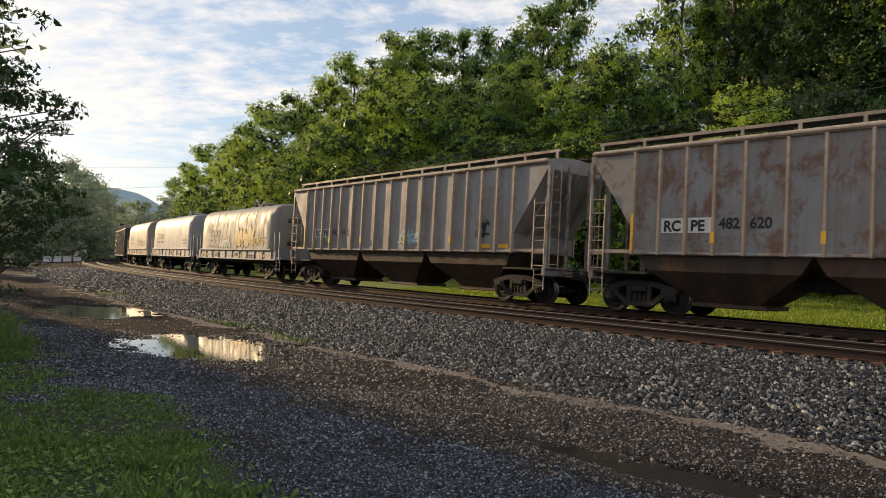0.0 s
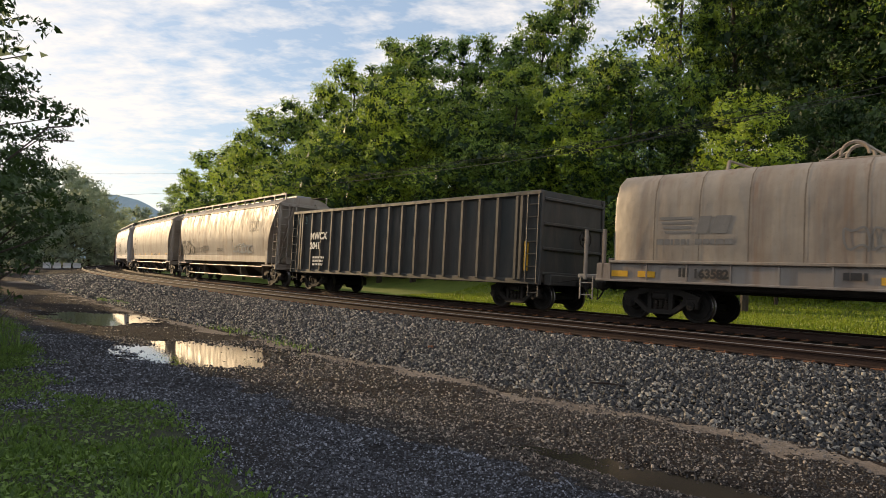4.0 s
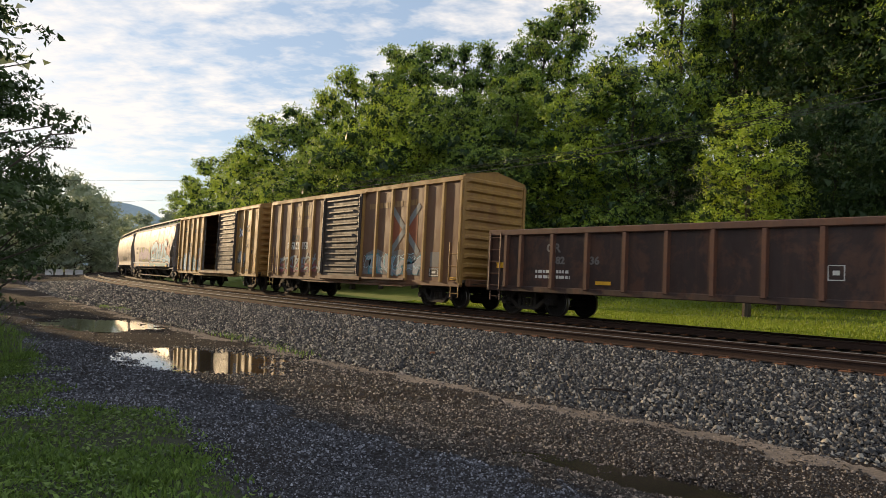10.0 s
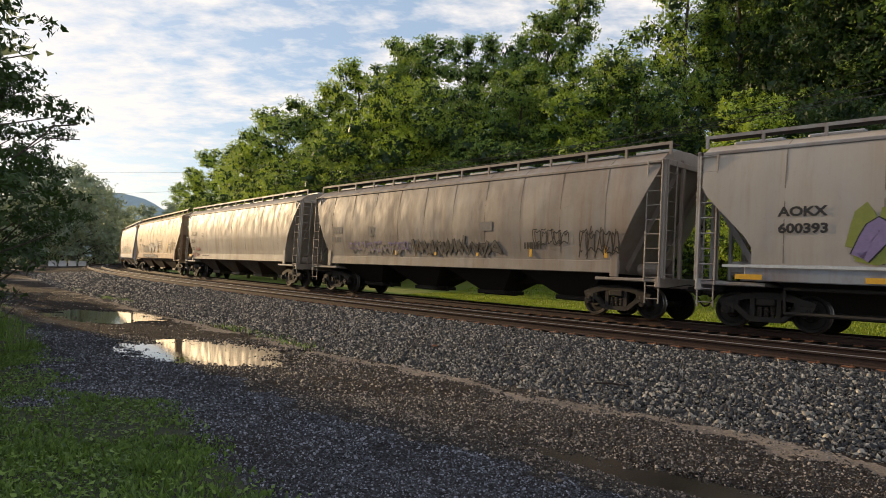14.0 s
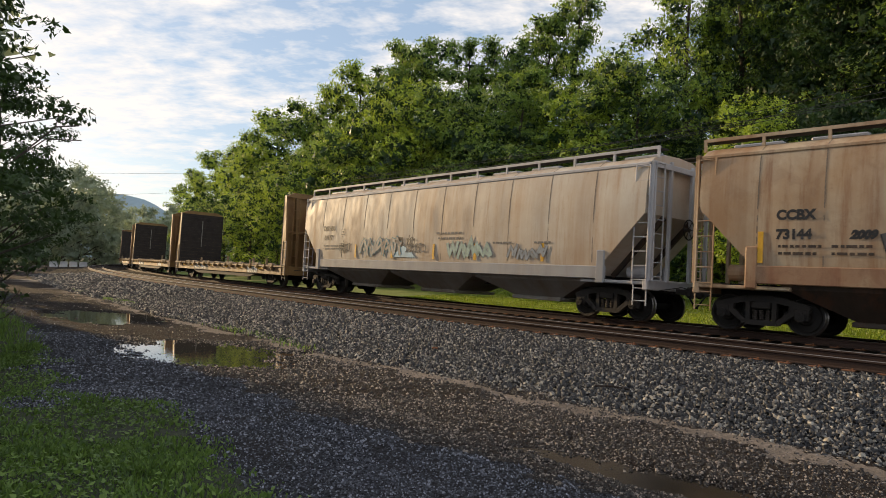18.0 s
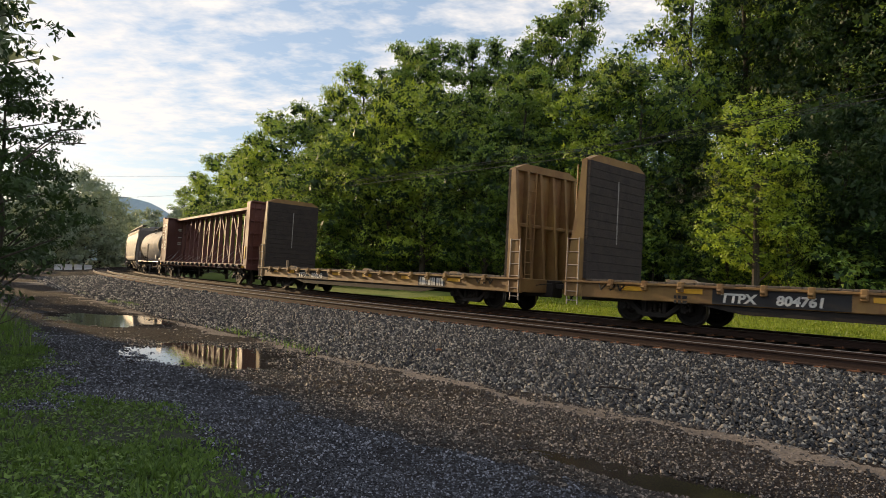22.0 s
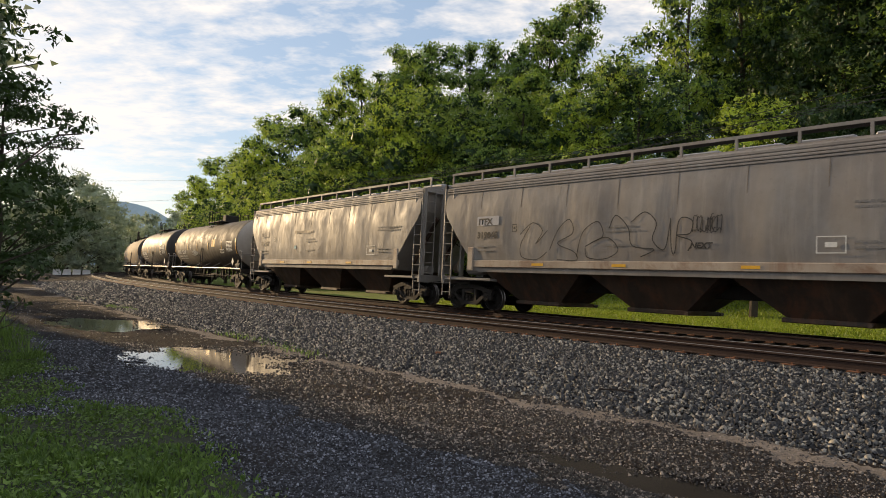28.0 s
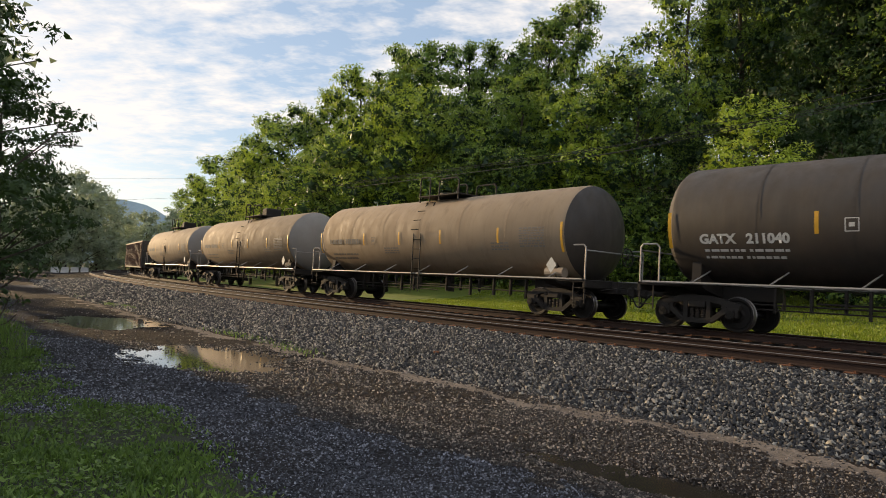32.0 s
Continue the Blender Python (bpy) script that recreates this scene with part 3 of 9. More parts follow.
def tree_meshes(seed, height, width, n, leaf, mat, limbs=24, flat=0.78, clump=1.0, simple=True, tuft=7, inner=26, shape=smooth_profile, stem=2.6, r0=0.26):
    """A crown and the trunk that bears it: limbs that fork into clumps of tufted leaves with dark gaps between them.
    The crown's base is at z = 0, the trunk's foot at -stem."""
    rs = np.random.RandomState(seed)
    wood = Geo()
    bend = [Vector((0, 0, -stem - 0.4))] + [Vector((rs.uniform(-0.3, 0.3) * i * 0.3, rs.uniform(-0.3, 0.3) * i * 0.3, -stem + (height * 0.93 + stem) * i / 6)) for i in range(1, 7)]
    for i in range(6):
        wood.tube(bend[i], bend[i + 1], r0 * (1 - i * 0.15), 8, r0 * (1 - (i + 1) * 0.15), caps=False)

    def axis(z):
        k = (z + stem) / (height * 0.93 + stem) * 6
        i = min(5, max(0, int(k)))
        return bend[i].lerp(bend[i + 1], min(1.0, max(0.0, k - i)))

    centres = []
    for i in range(limbs):
        u = (i + rs.uniform(0.0, 1.0)) / limbs
        a = i * 2.4 + rs.uniform(-0.5, 0.5)
        reach = width * 0.5 * shape(u) * rs.uniform(0.62, 1.08)
        z1 = height * (0.04 + 0.86 * u) + rs.uniform(-0.06, 0.06) * height
        p = axis(z1 - reach * 0.55)
        q = Vector((reach * math.cos(a), reach * math.sin(a), z1))
        mid = p.lerp(q, 0.5) + Vector((0, 0, reach * 0.10))
        wood.tube(p, mid, r0 * 0.30 * (1.15 - u), 5, r0 * 0.18 * (1.15 - u), caps=False)
        wood.tube(mid, q, r0 * 0.18 * (1.15 - u), 5, r0 * 0.05, caps=False)
        for f in (0.42, 0.66, 0.86, 1.0):
            c = p.lerp(q, f) + Vector(rs.normal(size=3)) * reach * 0.17 + Vector((0, 0, reach * 0.08))
            centres.append((*c, clump * min(width, height * 0.85) * rs.uniform(0.055, 0.105) * (0.75 + 0.35 * shape(u))))
    for k in range(3):
        c = axis(height * (0.84 + 0.05 * k))
        centres.append((*c, clump * width * 0.06))
    w = np.array([c[3] ** 2 for c in centres])
    count = np.maximum(3, (n / tuft * w / w.sum()).astype(int))
    P, N, Q = [], [], []
    for (x, y, z, rad), m in zip(centres, count):
        d = rs.normal(size=(m, 3))
        d[:, 2] += 0.35
        d /= np.linalg.norm(d, axis=1)[:, None]
        tip = np.array([x, y, z]) + d * (rad * (0.80 + 0.36 * rs.uniform(0, 1, m) ** 1.5))[:, None] * np.array([1.25, 1.25, flat])
        P.append(np.repeat(tip, tuft, 0) + rs.normal(size=(m * tuft, 3)) * leaf * np.array([1.15, 1.15, 0.7]))
        N.append(np.repeat(d + rs.normal(size=d.shape) * 0.35, tuft, 0))
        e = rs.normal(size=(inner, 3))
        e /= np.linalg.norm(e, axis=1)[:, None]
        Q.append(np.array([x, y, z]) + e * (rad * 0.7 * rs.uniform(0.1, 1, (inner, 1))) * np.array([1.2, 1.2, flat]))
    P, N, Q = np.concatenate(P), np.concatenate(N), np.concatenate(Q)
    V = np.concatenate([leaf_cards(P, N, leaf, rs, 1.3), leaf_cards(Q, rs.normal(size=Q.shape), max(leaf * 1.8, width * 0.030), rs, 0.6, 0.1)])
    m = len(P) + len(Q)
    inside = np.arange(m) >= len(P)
    # hazed crowns keep one colour, the others get shade-dark cores
    inner_mat = mat if mat is M["leaf_hazed"] else M["leaf_core_shade"]
    if simple:
        V = V.reshape(-1, 4, 3)[:, [0, 1, 3]].copy()
        V[:, 0] += (V[:, 0] - V[:, 1:].mean(1)) * 0.35
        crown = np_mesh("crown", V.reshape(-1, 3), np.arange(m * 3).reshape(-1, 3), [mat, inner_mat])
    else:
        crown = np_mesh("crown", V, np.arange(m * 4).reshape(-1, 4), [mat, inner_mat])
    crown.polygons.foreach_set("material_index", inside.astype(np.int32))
    return crown, wood.mesh("trunk", M["bark"])


# broad habit of a tree: its height, width and leaf colour
HABIT = ((13.5, 10.5, "leaf"), (15.0, 9.0, "leaf"), (12.0, 9.5, "leaf_light"), (14.0, 11.5, "leaf_shaded"), (10.5, 8.0, "leaf_light"), (7.5, 7.5, "leaf"), (6.5, 8.0, "leaf_light"))
CROWN_H = 13.0
CROWNS = {}
for i, (mat, aspect, count) in enumerate((("leaf", 0.48, 17000), ("leaf", 0.66, 20000), ("leaf", 0.72, 20000), ("leaf", 0.95, 24000), ("leaf_light", 0.45, 15000), ("leaf_light", 0.7, 19000), ("leaf_light", 1.0, 22000),
                                          ("leaf_shaded", 0.7, 20000), ("leaf_shaded", 1.0, 24000))):
    w = CROWN_H * aspect
    CROWNS.setdefault(mat, []).append((aspect, *tree_meshes(40 + i, CROWN_H, w, count, 0.11, M[mat], limbs=int(17 + 12 * aspect), clump=1.38)))
FAR_CROWNS = [(aspect, *tree_meshes(140 + i, CROWN_H, CROWN_H * aspect, 5000, 0.20, M["leaf_hazed"], limbs=20, clump=1.3)) for i, aspect in enumerate((0.6, 0.9, 1.2))]
TREES = [0]


def tree(kind, x, y, top, label, base=None, spread=1.0, group="trees on the slope", far=False):
    """A tree whose crown ends at the height top; crown of the nearest shape, trunk below it."""
    h, w, mat = HABIT[kind]
    target = w * spread / h
    TREES[0] += 1
    choice = sorted(FAR_CROWNS if far else CROWNS[mat], key=lambda q: abs(math.log(q[0] / target)))
    aspect, cm, tm = choice[0] if abs(math.log(choice[1][0] / target)) > 0.25 or TREES[0] % 2 else choice[1]
    z0 = float(ground_z(x, y)) if base is None else base
    k = max(0.35, (top - z0) / (CROWN_H + 2.6))
    wide = min(1.2, max(0.82, target / aspect))
    t = tagged(new("tree"), label, "tree", group=group)
    t.matrix_basis = Matrix.Translation((x, y, z0)) @ Matrix.Rotation(random.uniform(0, 6.28), 4, "Z") @ Matrix.Diagonal((k * wide, k * wide, k, 1))
    part("trunk", tm, None, t, "grey-brown bark trunk", at=(0, 0, 2.6))
    part("crown", cm, None, t, at=(0, 0, 2.6))
    return t


def on_bearing(px, dist):
    """A place in the plan at a bearing (focal units right of the heading) and a distance ahead."""
    return px / FOCAL * dist, dist


# the wall of woods: bearing, distance, height of the top, kind, spread
# kind 3 on the right: the hillside's shade is put into darker leaves
GREEN = "tall broadleaf tree in full summer leaf on the wooded slope"
# far left, kinds 2 and 4: light leaves stand in for aerial haze
for b, dist, top, kind, spread in ((-468, 145, 19.0, 2, 0.5), (-440, 130, 19.8, 4, 0.6), (-405, 115, 21.5, 2, 0.7), (-365, 100, 20.6, 4, 0.75), (-332, 80, 18.3, 4, 0.75), (-298, 77, 20.3, 2, 0.65),
                                   (-253, 73, 19.8, 5, 0.65), (-218, 70, 19.3, 1, 0.7), (-190, 68, 21.0, 4, 0.55), (-158, 66, 22.6, 2, 0.5), (-109, 64, 21.5, 0, 0.6), (-76, 62, 23.2, 1, 0.7),
                                   (-30, 60, 23.3, 0, 0.65), (31, 57, 21.6, 1, 0.75), (84, 55, 21.2, 0, 0.55), (135, 53, 21.2, 1, 0.6), (170, 51, 22.0, 0, 0.55), (222, 49, 24.6, 1, 0.55),
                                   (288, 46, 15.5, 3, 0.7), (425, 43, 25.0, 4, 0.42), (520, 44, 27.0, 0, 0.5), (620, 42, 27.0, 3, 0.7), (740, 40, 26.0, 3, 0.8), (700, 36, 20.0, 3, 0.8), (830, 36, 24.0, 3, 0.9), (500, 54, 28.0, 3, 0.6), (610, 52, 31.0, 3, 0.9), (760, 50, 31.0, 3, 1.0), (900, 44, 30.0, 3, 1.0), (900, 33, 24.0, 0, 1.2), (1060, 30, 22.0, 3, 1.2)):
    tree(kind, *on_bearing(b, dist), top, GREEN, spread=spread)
for b, dist, top, kind, spread in ((-430, 80, 9.5, 2, 1.0), (-385, 70, 9.0, 5, 1.2), (-338, 62, 9.6, 4, 0.9), (-290, 58, 11.0, 2, 0.8), (-235, 55, 10.5, 4, 1.0), (-190, 54, 13.0, 0, 0.8), (-150, 52, 12.5, 5, 1.1),
                                   (-100, 50, 16.5, 2, 0.75), (-40, 48, 15.5, 2, 0.9), (30, 47, 15.0, 0, 0.9), (70, 44, 11.0, 5, 1.0), (125, 43, 15.0, 1, 0.9), (175, 42, 11.0, 5, 1.0), (225, 42, 14.2, 2, 0.7),
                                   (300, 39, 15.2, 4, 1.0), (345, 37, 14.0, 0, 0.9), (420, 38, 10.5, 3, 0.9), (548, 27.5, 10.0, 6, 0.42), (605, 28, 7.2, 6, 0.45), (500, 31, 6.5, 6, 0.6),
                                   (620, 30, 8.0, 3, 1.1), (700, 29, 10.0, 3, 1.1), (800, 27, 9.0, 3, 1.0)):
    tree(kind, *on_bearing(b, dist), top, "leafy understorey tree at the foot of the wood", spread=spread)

# ---------------------------------------------------------------- the train: shared parts
M["stone_grey"] = paint("grey_paint", (0.31, 0.31, 0.315), grime_amt=0.55, streak_amt=0.45, rust_amt=0.25, seed=2)
M["rust_grey"] = paint("rusted_grey_paint", (0.27, 0.27, 0.27), grime=(0.13, 0.085, 0.06), grime_amt=0.6, streak_amt=0.55, rust_amt=0.8, seed=5)
M["post_cream"] = paint("pale_post_paint", (0.44, 0.36, 0.28), grime_amt=0.5, streak_amt=0.4, rust_amt=0.5, seed=7)
M["bay_brown"] = paint("brown_bay_paint", (0.032, 0.021, 0.016), grime_amt=0.4, streak_amt=0.4, rust_amt=0.4, seed=11)
M["bay_grey"] = paint("grey_bay_paint", (0.11, 0.095, 0.082), grime_amt=0.6, streak_amt=0.5, rust_amt=0.3, seed=12)
# brown of the hood joints; on hoppers it paints the shadow beside welds
M["seam_dark"] = plain("dark_joint_shadow", (0.19, 0.155, 0.12), 0.8, 0, 0.6, 4)
M["hood_cream"] = paint("cream_hood_paint", (0.27, 0.265, 0.25), grime_amt=0.35, streak_amt=0.3, seed=14, dent=0.5)
M["hood_white"] = paint("white_hood_paint", (0.31, 0.32, 0.34), grime_amt=0.25, streak_amt=0.2, seed=16, dent=0.4)
M["hood_tan"] = paint("dirty_tan_hood_paint", (0.34, 0.295, 0.24), grime_amt=0.6, streak_amt=0.6, seed=18, dent=0.8)
M["frame_white"] = paint("pale_frame_paint", (0.30, 0.33, 0.37), grime_amt=0.5, streak_amt=0.5, rust_amt=0.2, seed=20)
M["gon_black"] = paint("black_gondola_paint", (0.025, 0.033, 0.035), grime=(0.09, 0.07, 0.055), grime_amt=0.5, streak=(0.16, 0.11, 0.08), streak_amt=0.35, seed=22)
M["gon_brown"] = paint("brown_gondola_paint", (0.036, 0.018, 0.015), grime=(0.03, 0.02, 0.017), grime_amt=0.6, streak=(0.11, 0.05, 0.03), streak_amt=0.4, rust_amt=0.35, seed=24)
M["gon_post"] = paint("rust_brown_post_paint", (0.095, 0.042, 0.029), grime_amt=0.4, streak_amt=0.4, rust_amt=0.5, seed=25)
M["hop_tan"] = paint("weathered_tan_grey_paint", (0.42, 0.385, 0.34), grime=(0.22, 0.15, 0.10), grime_amt=0.6, streak=(0.20, 0.12, 0.075), streak_amt=0.6, rust_amt=0.1, seed=27, dent=0.35)
M["hop_pale"] = paint("dusty_cream_paint", (0.40, 0.365, 0.325), grime=(0.36, 0.29, 0.22), grime_amt=0.5, streak=(0.30, 0.22, 0.15), streak_amt=0.45, seed=28, dent=0.4)
M["hop_grey"] = paint("pale_grey_paint", (0.40, 0.37, 0.33), grime=(0.20, 0.145, 0.10), grime_amt=0.65, streak=(0.2, 0.14, 0.10), streak_amt=0.55, seed=29, dent=0.4)
M["hop_white"] = paint("clean_pale_grey_paint", (0.44, 0.44, 0.455), grime=(0.33, 0.28, 0.25), grime_amt=0.35, streak_amt=0.2, seed=31)
M["hop_dust"] = paint("dusty_brown_grey_paint", (0.29, 0.265, 0.24), grime=(0.15, 0.105, 0.075), grime_amt=0.65, streak_amt=0.5, seed=33, dent=0.4)
M["hop_cream"] = paint("rust_stained_cream_paint", (0.56, 0.51, 0.43), grime=(0.36, 0.21, 0.10), grime_amt=0.55, streak=(0.34, 0.17, 0.07), streak_amt=0.65, seed=35)
M["hop_rust"] = paint("orange_rust_stained_paint", (0.50, 0.41, 0.29), grime=(0.36, 0.19, 0.07), grime_amt=0.8, streak=(0.20, 0.075, 0.025), streak_amt=0.8, rust_amt=0.2, seed=36)
M["sill_rust"] = paint("rust_red_sill_paint", (0.36, 0.24, 0.14), grime=(0.22, 0.07, 0.03), grime_amt=0.9, streak=(0.20, 0.06, 0.025), streak_amt=0.6, rust_amt=0.4, seed=38)
M["hop_slate"] = paint("slate_grey_paint", (0.235, 0.22, 0.205), grime=(0.12, 0.09, 0.07), grime_amt=0.65, streak=(0.38, 0.35, 0.31), streak_amt=0.4, seed=37, dent=0.6)
M["box_brown"] = paint("rusty_yellow_brown_paint", (0.17, 0.082, 0.036), grime=(0.09, 0.042, 0.026), grime_amt=0.75, streak_amt=0.5, rust_amt=0.7, seed=39)
M["box_yellow"] = paint("faded_yellow_paint", (0.36, 0.205, 0.045), grime=(0.17, 0.095, 0.04), grime_amt=0.6, streak=(0.13, 0.07, 0.035), streak_amt=0.55, rust_amt=0.35, seed=41)
M["door_black"] = paint("blackened_door_paint", (0.10, 0.085, 0.075), grime_amt=0.6, streak=(0.34, 0.30, 0.27), streak_amt=0.35, rust_amt=0.3, seed=43)
M["rib_worn"] = paint("worn_black_rib_paint", (0.075, 0.068, 0.064), grime=(0.03, 0.026, 0.024), grime_amt=0.5, streak=(0.30, 0.27, 0.25), streak_amt=0.5, rust_amt=0.2, rough=0.4, seed=46)
M["door_dark"] = paint("dark_door_paint", (0.045, 0.042, 0.043), grime=(0.09, 0.05, 0.03), grime_amt=0.5, streak=(0.22, 0.19, 0.17), streak_amt=0.12, rust_amt=0.15, seed=44)
M["cross"] = plain("faded_cross_paint", (0.24, 0.26, 0.26), 0.7, 0, 0.5, 3)
M["field"] = plain("faded_orange_red_paint", (0.30, 0.085, 0.035), 0.7, 0, 0.5, 2)
M["g_haze"] = plain("grey_blue_spray_paint", (0.30, 0.34, 0.38), 0.6, 0, 0.6, 1.8)
M["g_field"] = plain("worn_spray_field", (0.20, 0.22, 0.24), 0.7, 0, 0.8, 2.4, tint=(0.10, 0.055, 0.03))
M["inside"] = plain("car_interior", (0.22, 0.22, 0.24), 0.8, 0, 0.7, 1.5)
M["flat_yellow"] = paint("worn_yellow_paint", (0.31, 0.185, 0.055), grime=(0.12, 0.07, 0.038), grime_amt=0.8, streak_amt=0.5, rust_amt=0.4, seed=45)
M["old_wood"] = plain("dark_bulkhead_wood", (0.022, 0.018, 0.017), 0.9, 0, 0.8, 3.0, 0.6, tint=(0.055, 0.042, 0.034))
M["pale_wood"] = plain("pale_dunnage_wood", (0.34, 0.25, 0.16), 0.85, 0, 0.5, 5.0, 0.4)
M["deck_wood"] = plain("grey_deck_wood", (0.16, 0.13, 0.10), 0.9, 0, 0.6, 4.0, 0.6)
M["beam_red"] = paint("oxide_red_paint", (0.125, 0.038, 0.034), grime=(0.06, 0.03, 0.027), grime_amt=0.5, streak=(0.25, 0.14, 0.10), streak_amt=0.4, rust_amt=0.25, seed=47)
M["tank_black"] = paint("black_tank_paint", (0.026, 0.024, 0.023), grime=(0.085, 0.063, 0.045), grime_amt=0.55, streak=(0.08, 0.06, 0.042), streak_amt=0.35, rough=0.58, seed=49, dent=0.0)
M["tank_dusty"] = paint("dusty_brown_black_tank_paint", (0.042, 0.033, 0.026), grime=(0.13, 0.098, 0.066), grime_amt=0.6, streak=(0.04, 0.03, 0.022), streak_amt=0.4, rough=0.66, seed=50, dent=0.0)
M["tank_brown"] = paint("dusty_black_tank_paint", (0.33, 0.245, 0.16), grime=(0.40, 0.30, 0.20), grime_amt=0.6, streak=(0.09, 0.06, 0.04), streak_amt=0.4, rough=0.78, seed=51, dent=0.0)
M["tank_grey"] = paint("grey_tank_paint", (0.30, 0.285, 0.265), grime=(0.15, 0.125, 0.105), grime_amt=0.5, streak=(0.30, 0.28, 0.26), streak_amt=0.3, rough=0.72, seed=53, dent=0.0)
M["tank_pale"] = paint("pale_tank_end_paint", (0.52, 0.49, 0.44), grime=(0.22, 0.17, 0.13), grime_amt=0.4, streak_amt=0.3, seed=55, dent=0.1)
M["spring"] = plain("spring_steel", (0.035, 0.026, 0.02), 0.7, 0.2)
M["hose"] = plain("rubber_hose", (0.015, 0.015, 0.015), 0.7)
M["pipe"] = plain("bare_pipe", (0.36, 0.34, 0.32), 0.5, 0.3, 0.4)
M["decal_pale"] = plain("worn_pale_paint", (0.42, 0.40, 0.37), 0.7, 0, 0.9, 5, tint=(0.06, 0.05, 0.045))
M["decal_grey"] = plain("faint_lettering", (0.20, 0.19, 0.18), 0.7, 0, 0.4, 9)
M["silver"] = plain("dull_silver_spray_paint", (0.30, 0.29, 0.28), 0.45, 0.2, 0.5, 2.5)
M["g_blue"] = plain("blue_spray_paint", (0.05, 0.27, 0.44), 0.5, 0, 0.6, 1.6, tint=(0.16, 0.46, 0.64))
M["cross_blue"] = plain("blue_emblem_paint", (0.03, 0.10, 0.34), 0.5, 0, 0.4, 4)
M["g_teal"] = plain("teal_spray_paint", (0.03, 0.24, 0.31), 0.5, 0, 0.4, 2)
M["g_light"] = plain("pale_blue_spray_paint", (0.42, 0.62, 0.72), 0.5, 0, 0.3, 3)
M["g_red"] = plain("red_spray_paint", (0.26, 0.04, 0.06), 0.5, 0, 0.4, 2)
M["g_purple"] = plain("purple_spray_paint", (0.25, 0.19, 0.36), 0.5, 0, 0.4, 2)
M["g_green"] = plain("green_spray_paint", (0.25, 0.28, 0.05), 0.5, 0, 0.4, 2)
M["g_white"] = plain("white_spray_paint", (0.62, 0.64, 0.64), 0.55, 0, 0.5, 2.5)
M["g_yellow"] = plain("yellow_spray_paint", (0.62, 0.40, 0.08), 0.55, 0, 0.6, 2.5)
M["g_mint"] = plain("mint_spray_paint", (0.36, 0.50, 0.44), 0.55, 0, 0.6, 2.0)


def revolve(profile, n=28):
    """profile (y, r) turned round the y axis."""
    return [[(r * math.cos(a), y, r * math.sin(a)) for a in (2 * math.pi * i / n for i in range(n))] for y, r in profile]


def wheelset_mesh():
    g = Geo()
    idx = []
    R = 0.43
    prof = [(0.07, 0.10), (0.075, 0.16), (0.03, 0.20), (0.02, 0.33), (0.055, 0.365), (0.06, R - 0.012), (0.05, R), (-0.045, R + 0.004), (-0.06, R + 0.026), (-0.075, R + 0.022),
            (-0.075, 0.365), (-0.03, 0.33), (-0.02, 0.20), (-0.07, 0.16), (-0.07, 0.10)]
    for side in (-1, 1):
        p = [(side * (0.765 + y), r) for y, r in prof]
        k = len(g.f)
        g.loft(revolve(p))
        n = 28
        for j in range(len(p) - 1):
            idx += [1 if j in (5, 6, 7) else 0] * n
    m = len(g.f)
    g.tube((0, -1.02, 0), (0, 1.02, 0), 0.085, 12)
    for side in (-1, 1):
        g.tube((0, side * 1.14, 0), (0, side * 1.22, 0), 0.10, 12)
        for a in range(3):
            t = a * 2.094
            g.tube((0.055 * math.cos(t), side * 1.22, 0.055 * math.sin(t)), (0.055 * math.cos(t), side * 1.245, 0.055 * math.sin(t)), 0.018, 6)
    idx += [0] * (len(g.f) - m)
    return g.mesh("wheelset", M["wheel"], M["tread"], smooth=True, index=idx)


def beam(g, p, q, w, h):
    """A square bar from p to q in the xz plane; w across (y), h deep."""
    p, q = Vector(p), Vector(q)
    d = (q - p).normalized()
    n = Vector((-d.z, 0, d.x)) * (h / 2)
    e = Vector((0, w / 2, 0))
    ring = lambda c: [tuple(c + n + e), tuple(c + n - e), tuple(c - n - e), tuple(c - n + e)]
    return g.loft([ring(p), ring(q)], True, True, True)


def truck_mesh():
    g = Geo()
    for y in (-1.05, 1.05):
        pts = [(-1.08, 0.60), (-0.62, 0.74), (-0.3, 0.80), (0.3, 0.80), (0.62, 0.74), (1.08, 0.60)]
        for a, b in zip(pts, pts[1:]):
            beam(g, (a[0], y, a[1]), (b[0], y, b[1]), 0.15, 0.15)
        low = [(-0.72, 0.52), (-0.36, 0.24), (0.36, 0.24), (0.72, 0.52)]
        for a, b in zip(low, low[1:]):
            beam(g, (a[0], y, a[1]), (b[0], y, b[1]), 0.14, 0.12)
        for sx in (-1, 1):
            beam(g, (sx * 0.30, y, 0.28), (sx * 0.30, y, 0.78), 0.14, 0.11)
            beam(g, (sx * 0.72, y, 0.50), (sx * 0.66, y, 0.74), 0.13, 0.10)
            g.box(sx * 0.889 - 0.15, sx * 0.889 + 0.15, y - 0.09, y + 0.09, 0.34, 0.62, 0.03)
            g.tube((sx * 0.889, y * 1.085, 0.43), (sx * 0.889, y * 1.155, 0.43), 0.11, 12)
    g.box(-0.22, 0.22, -1.16, 1.16, 0.56, 0.74, 0.03)
    g.box(-0.30, 0.30, -0.40, 0.40, 0.72, 0.84, 0.02)
    for sx in (-1, 1):
        g.box(sx * 0.40 - 0.04, sx * 0.40 + 0.04, -0.74, 0.74, 0.36, 0.46)
        for y in (-0.765, 0.765):
            g.box(sx * 0.43 - 0.03, sx * 0.43 + 0.03, y - 0.06, y + 0.06, 0.28, 0.56)
    return g.mesh("truck", M["under"])


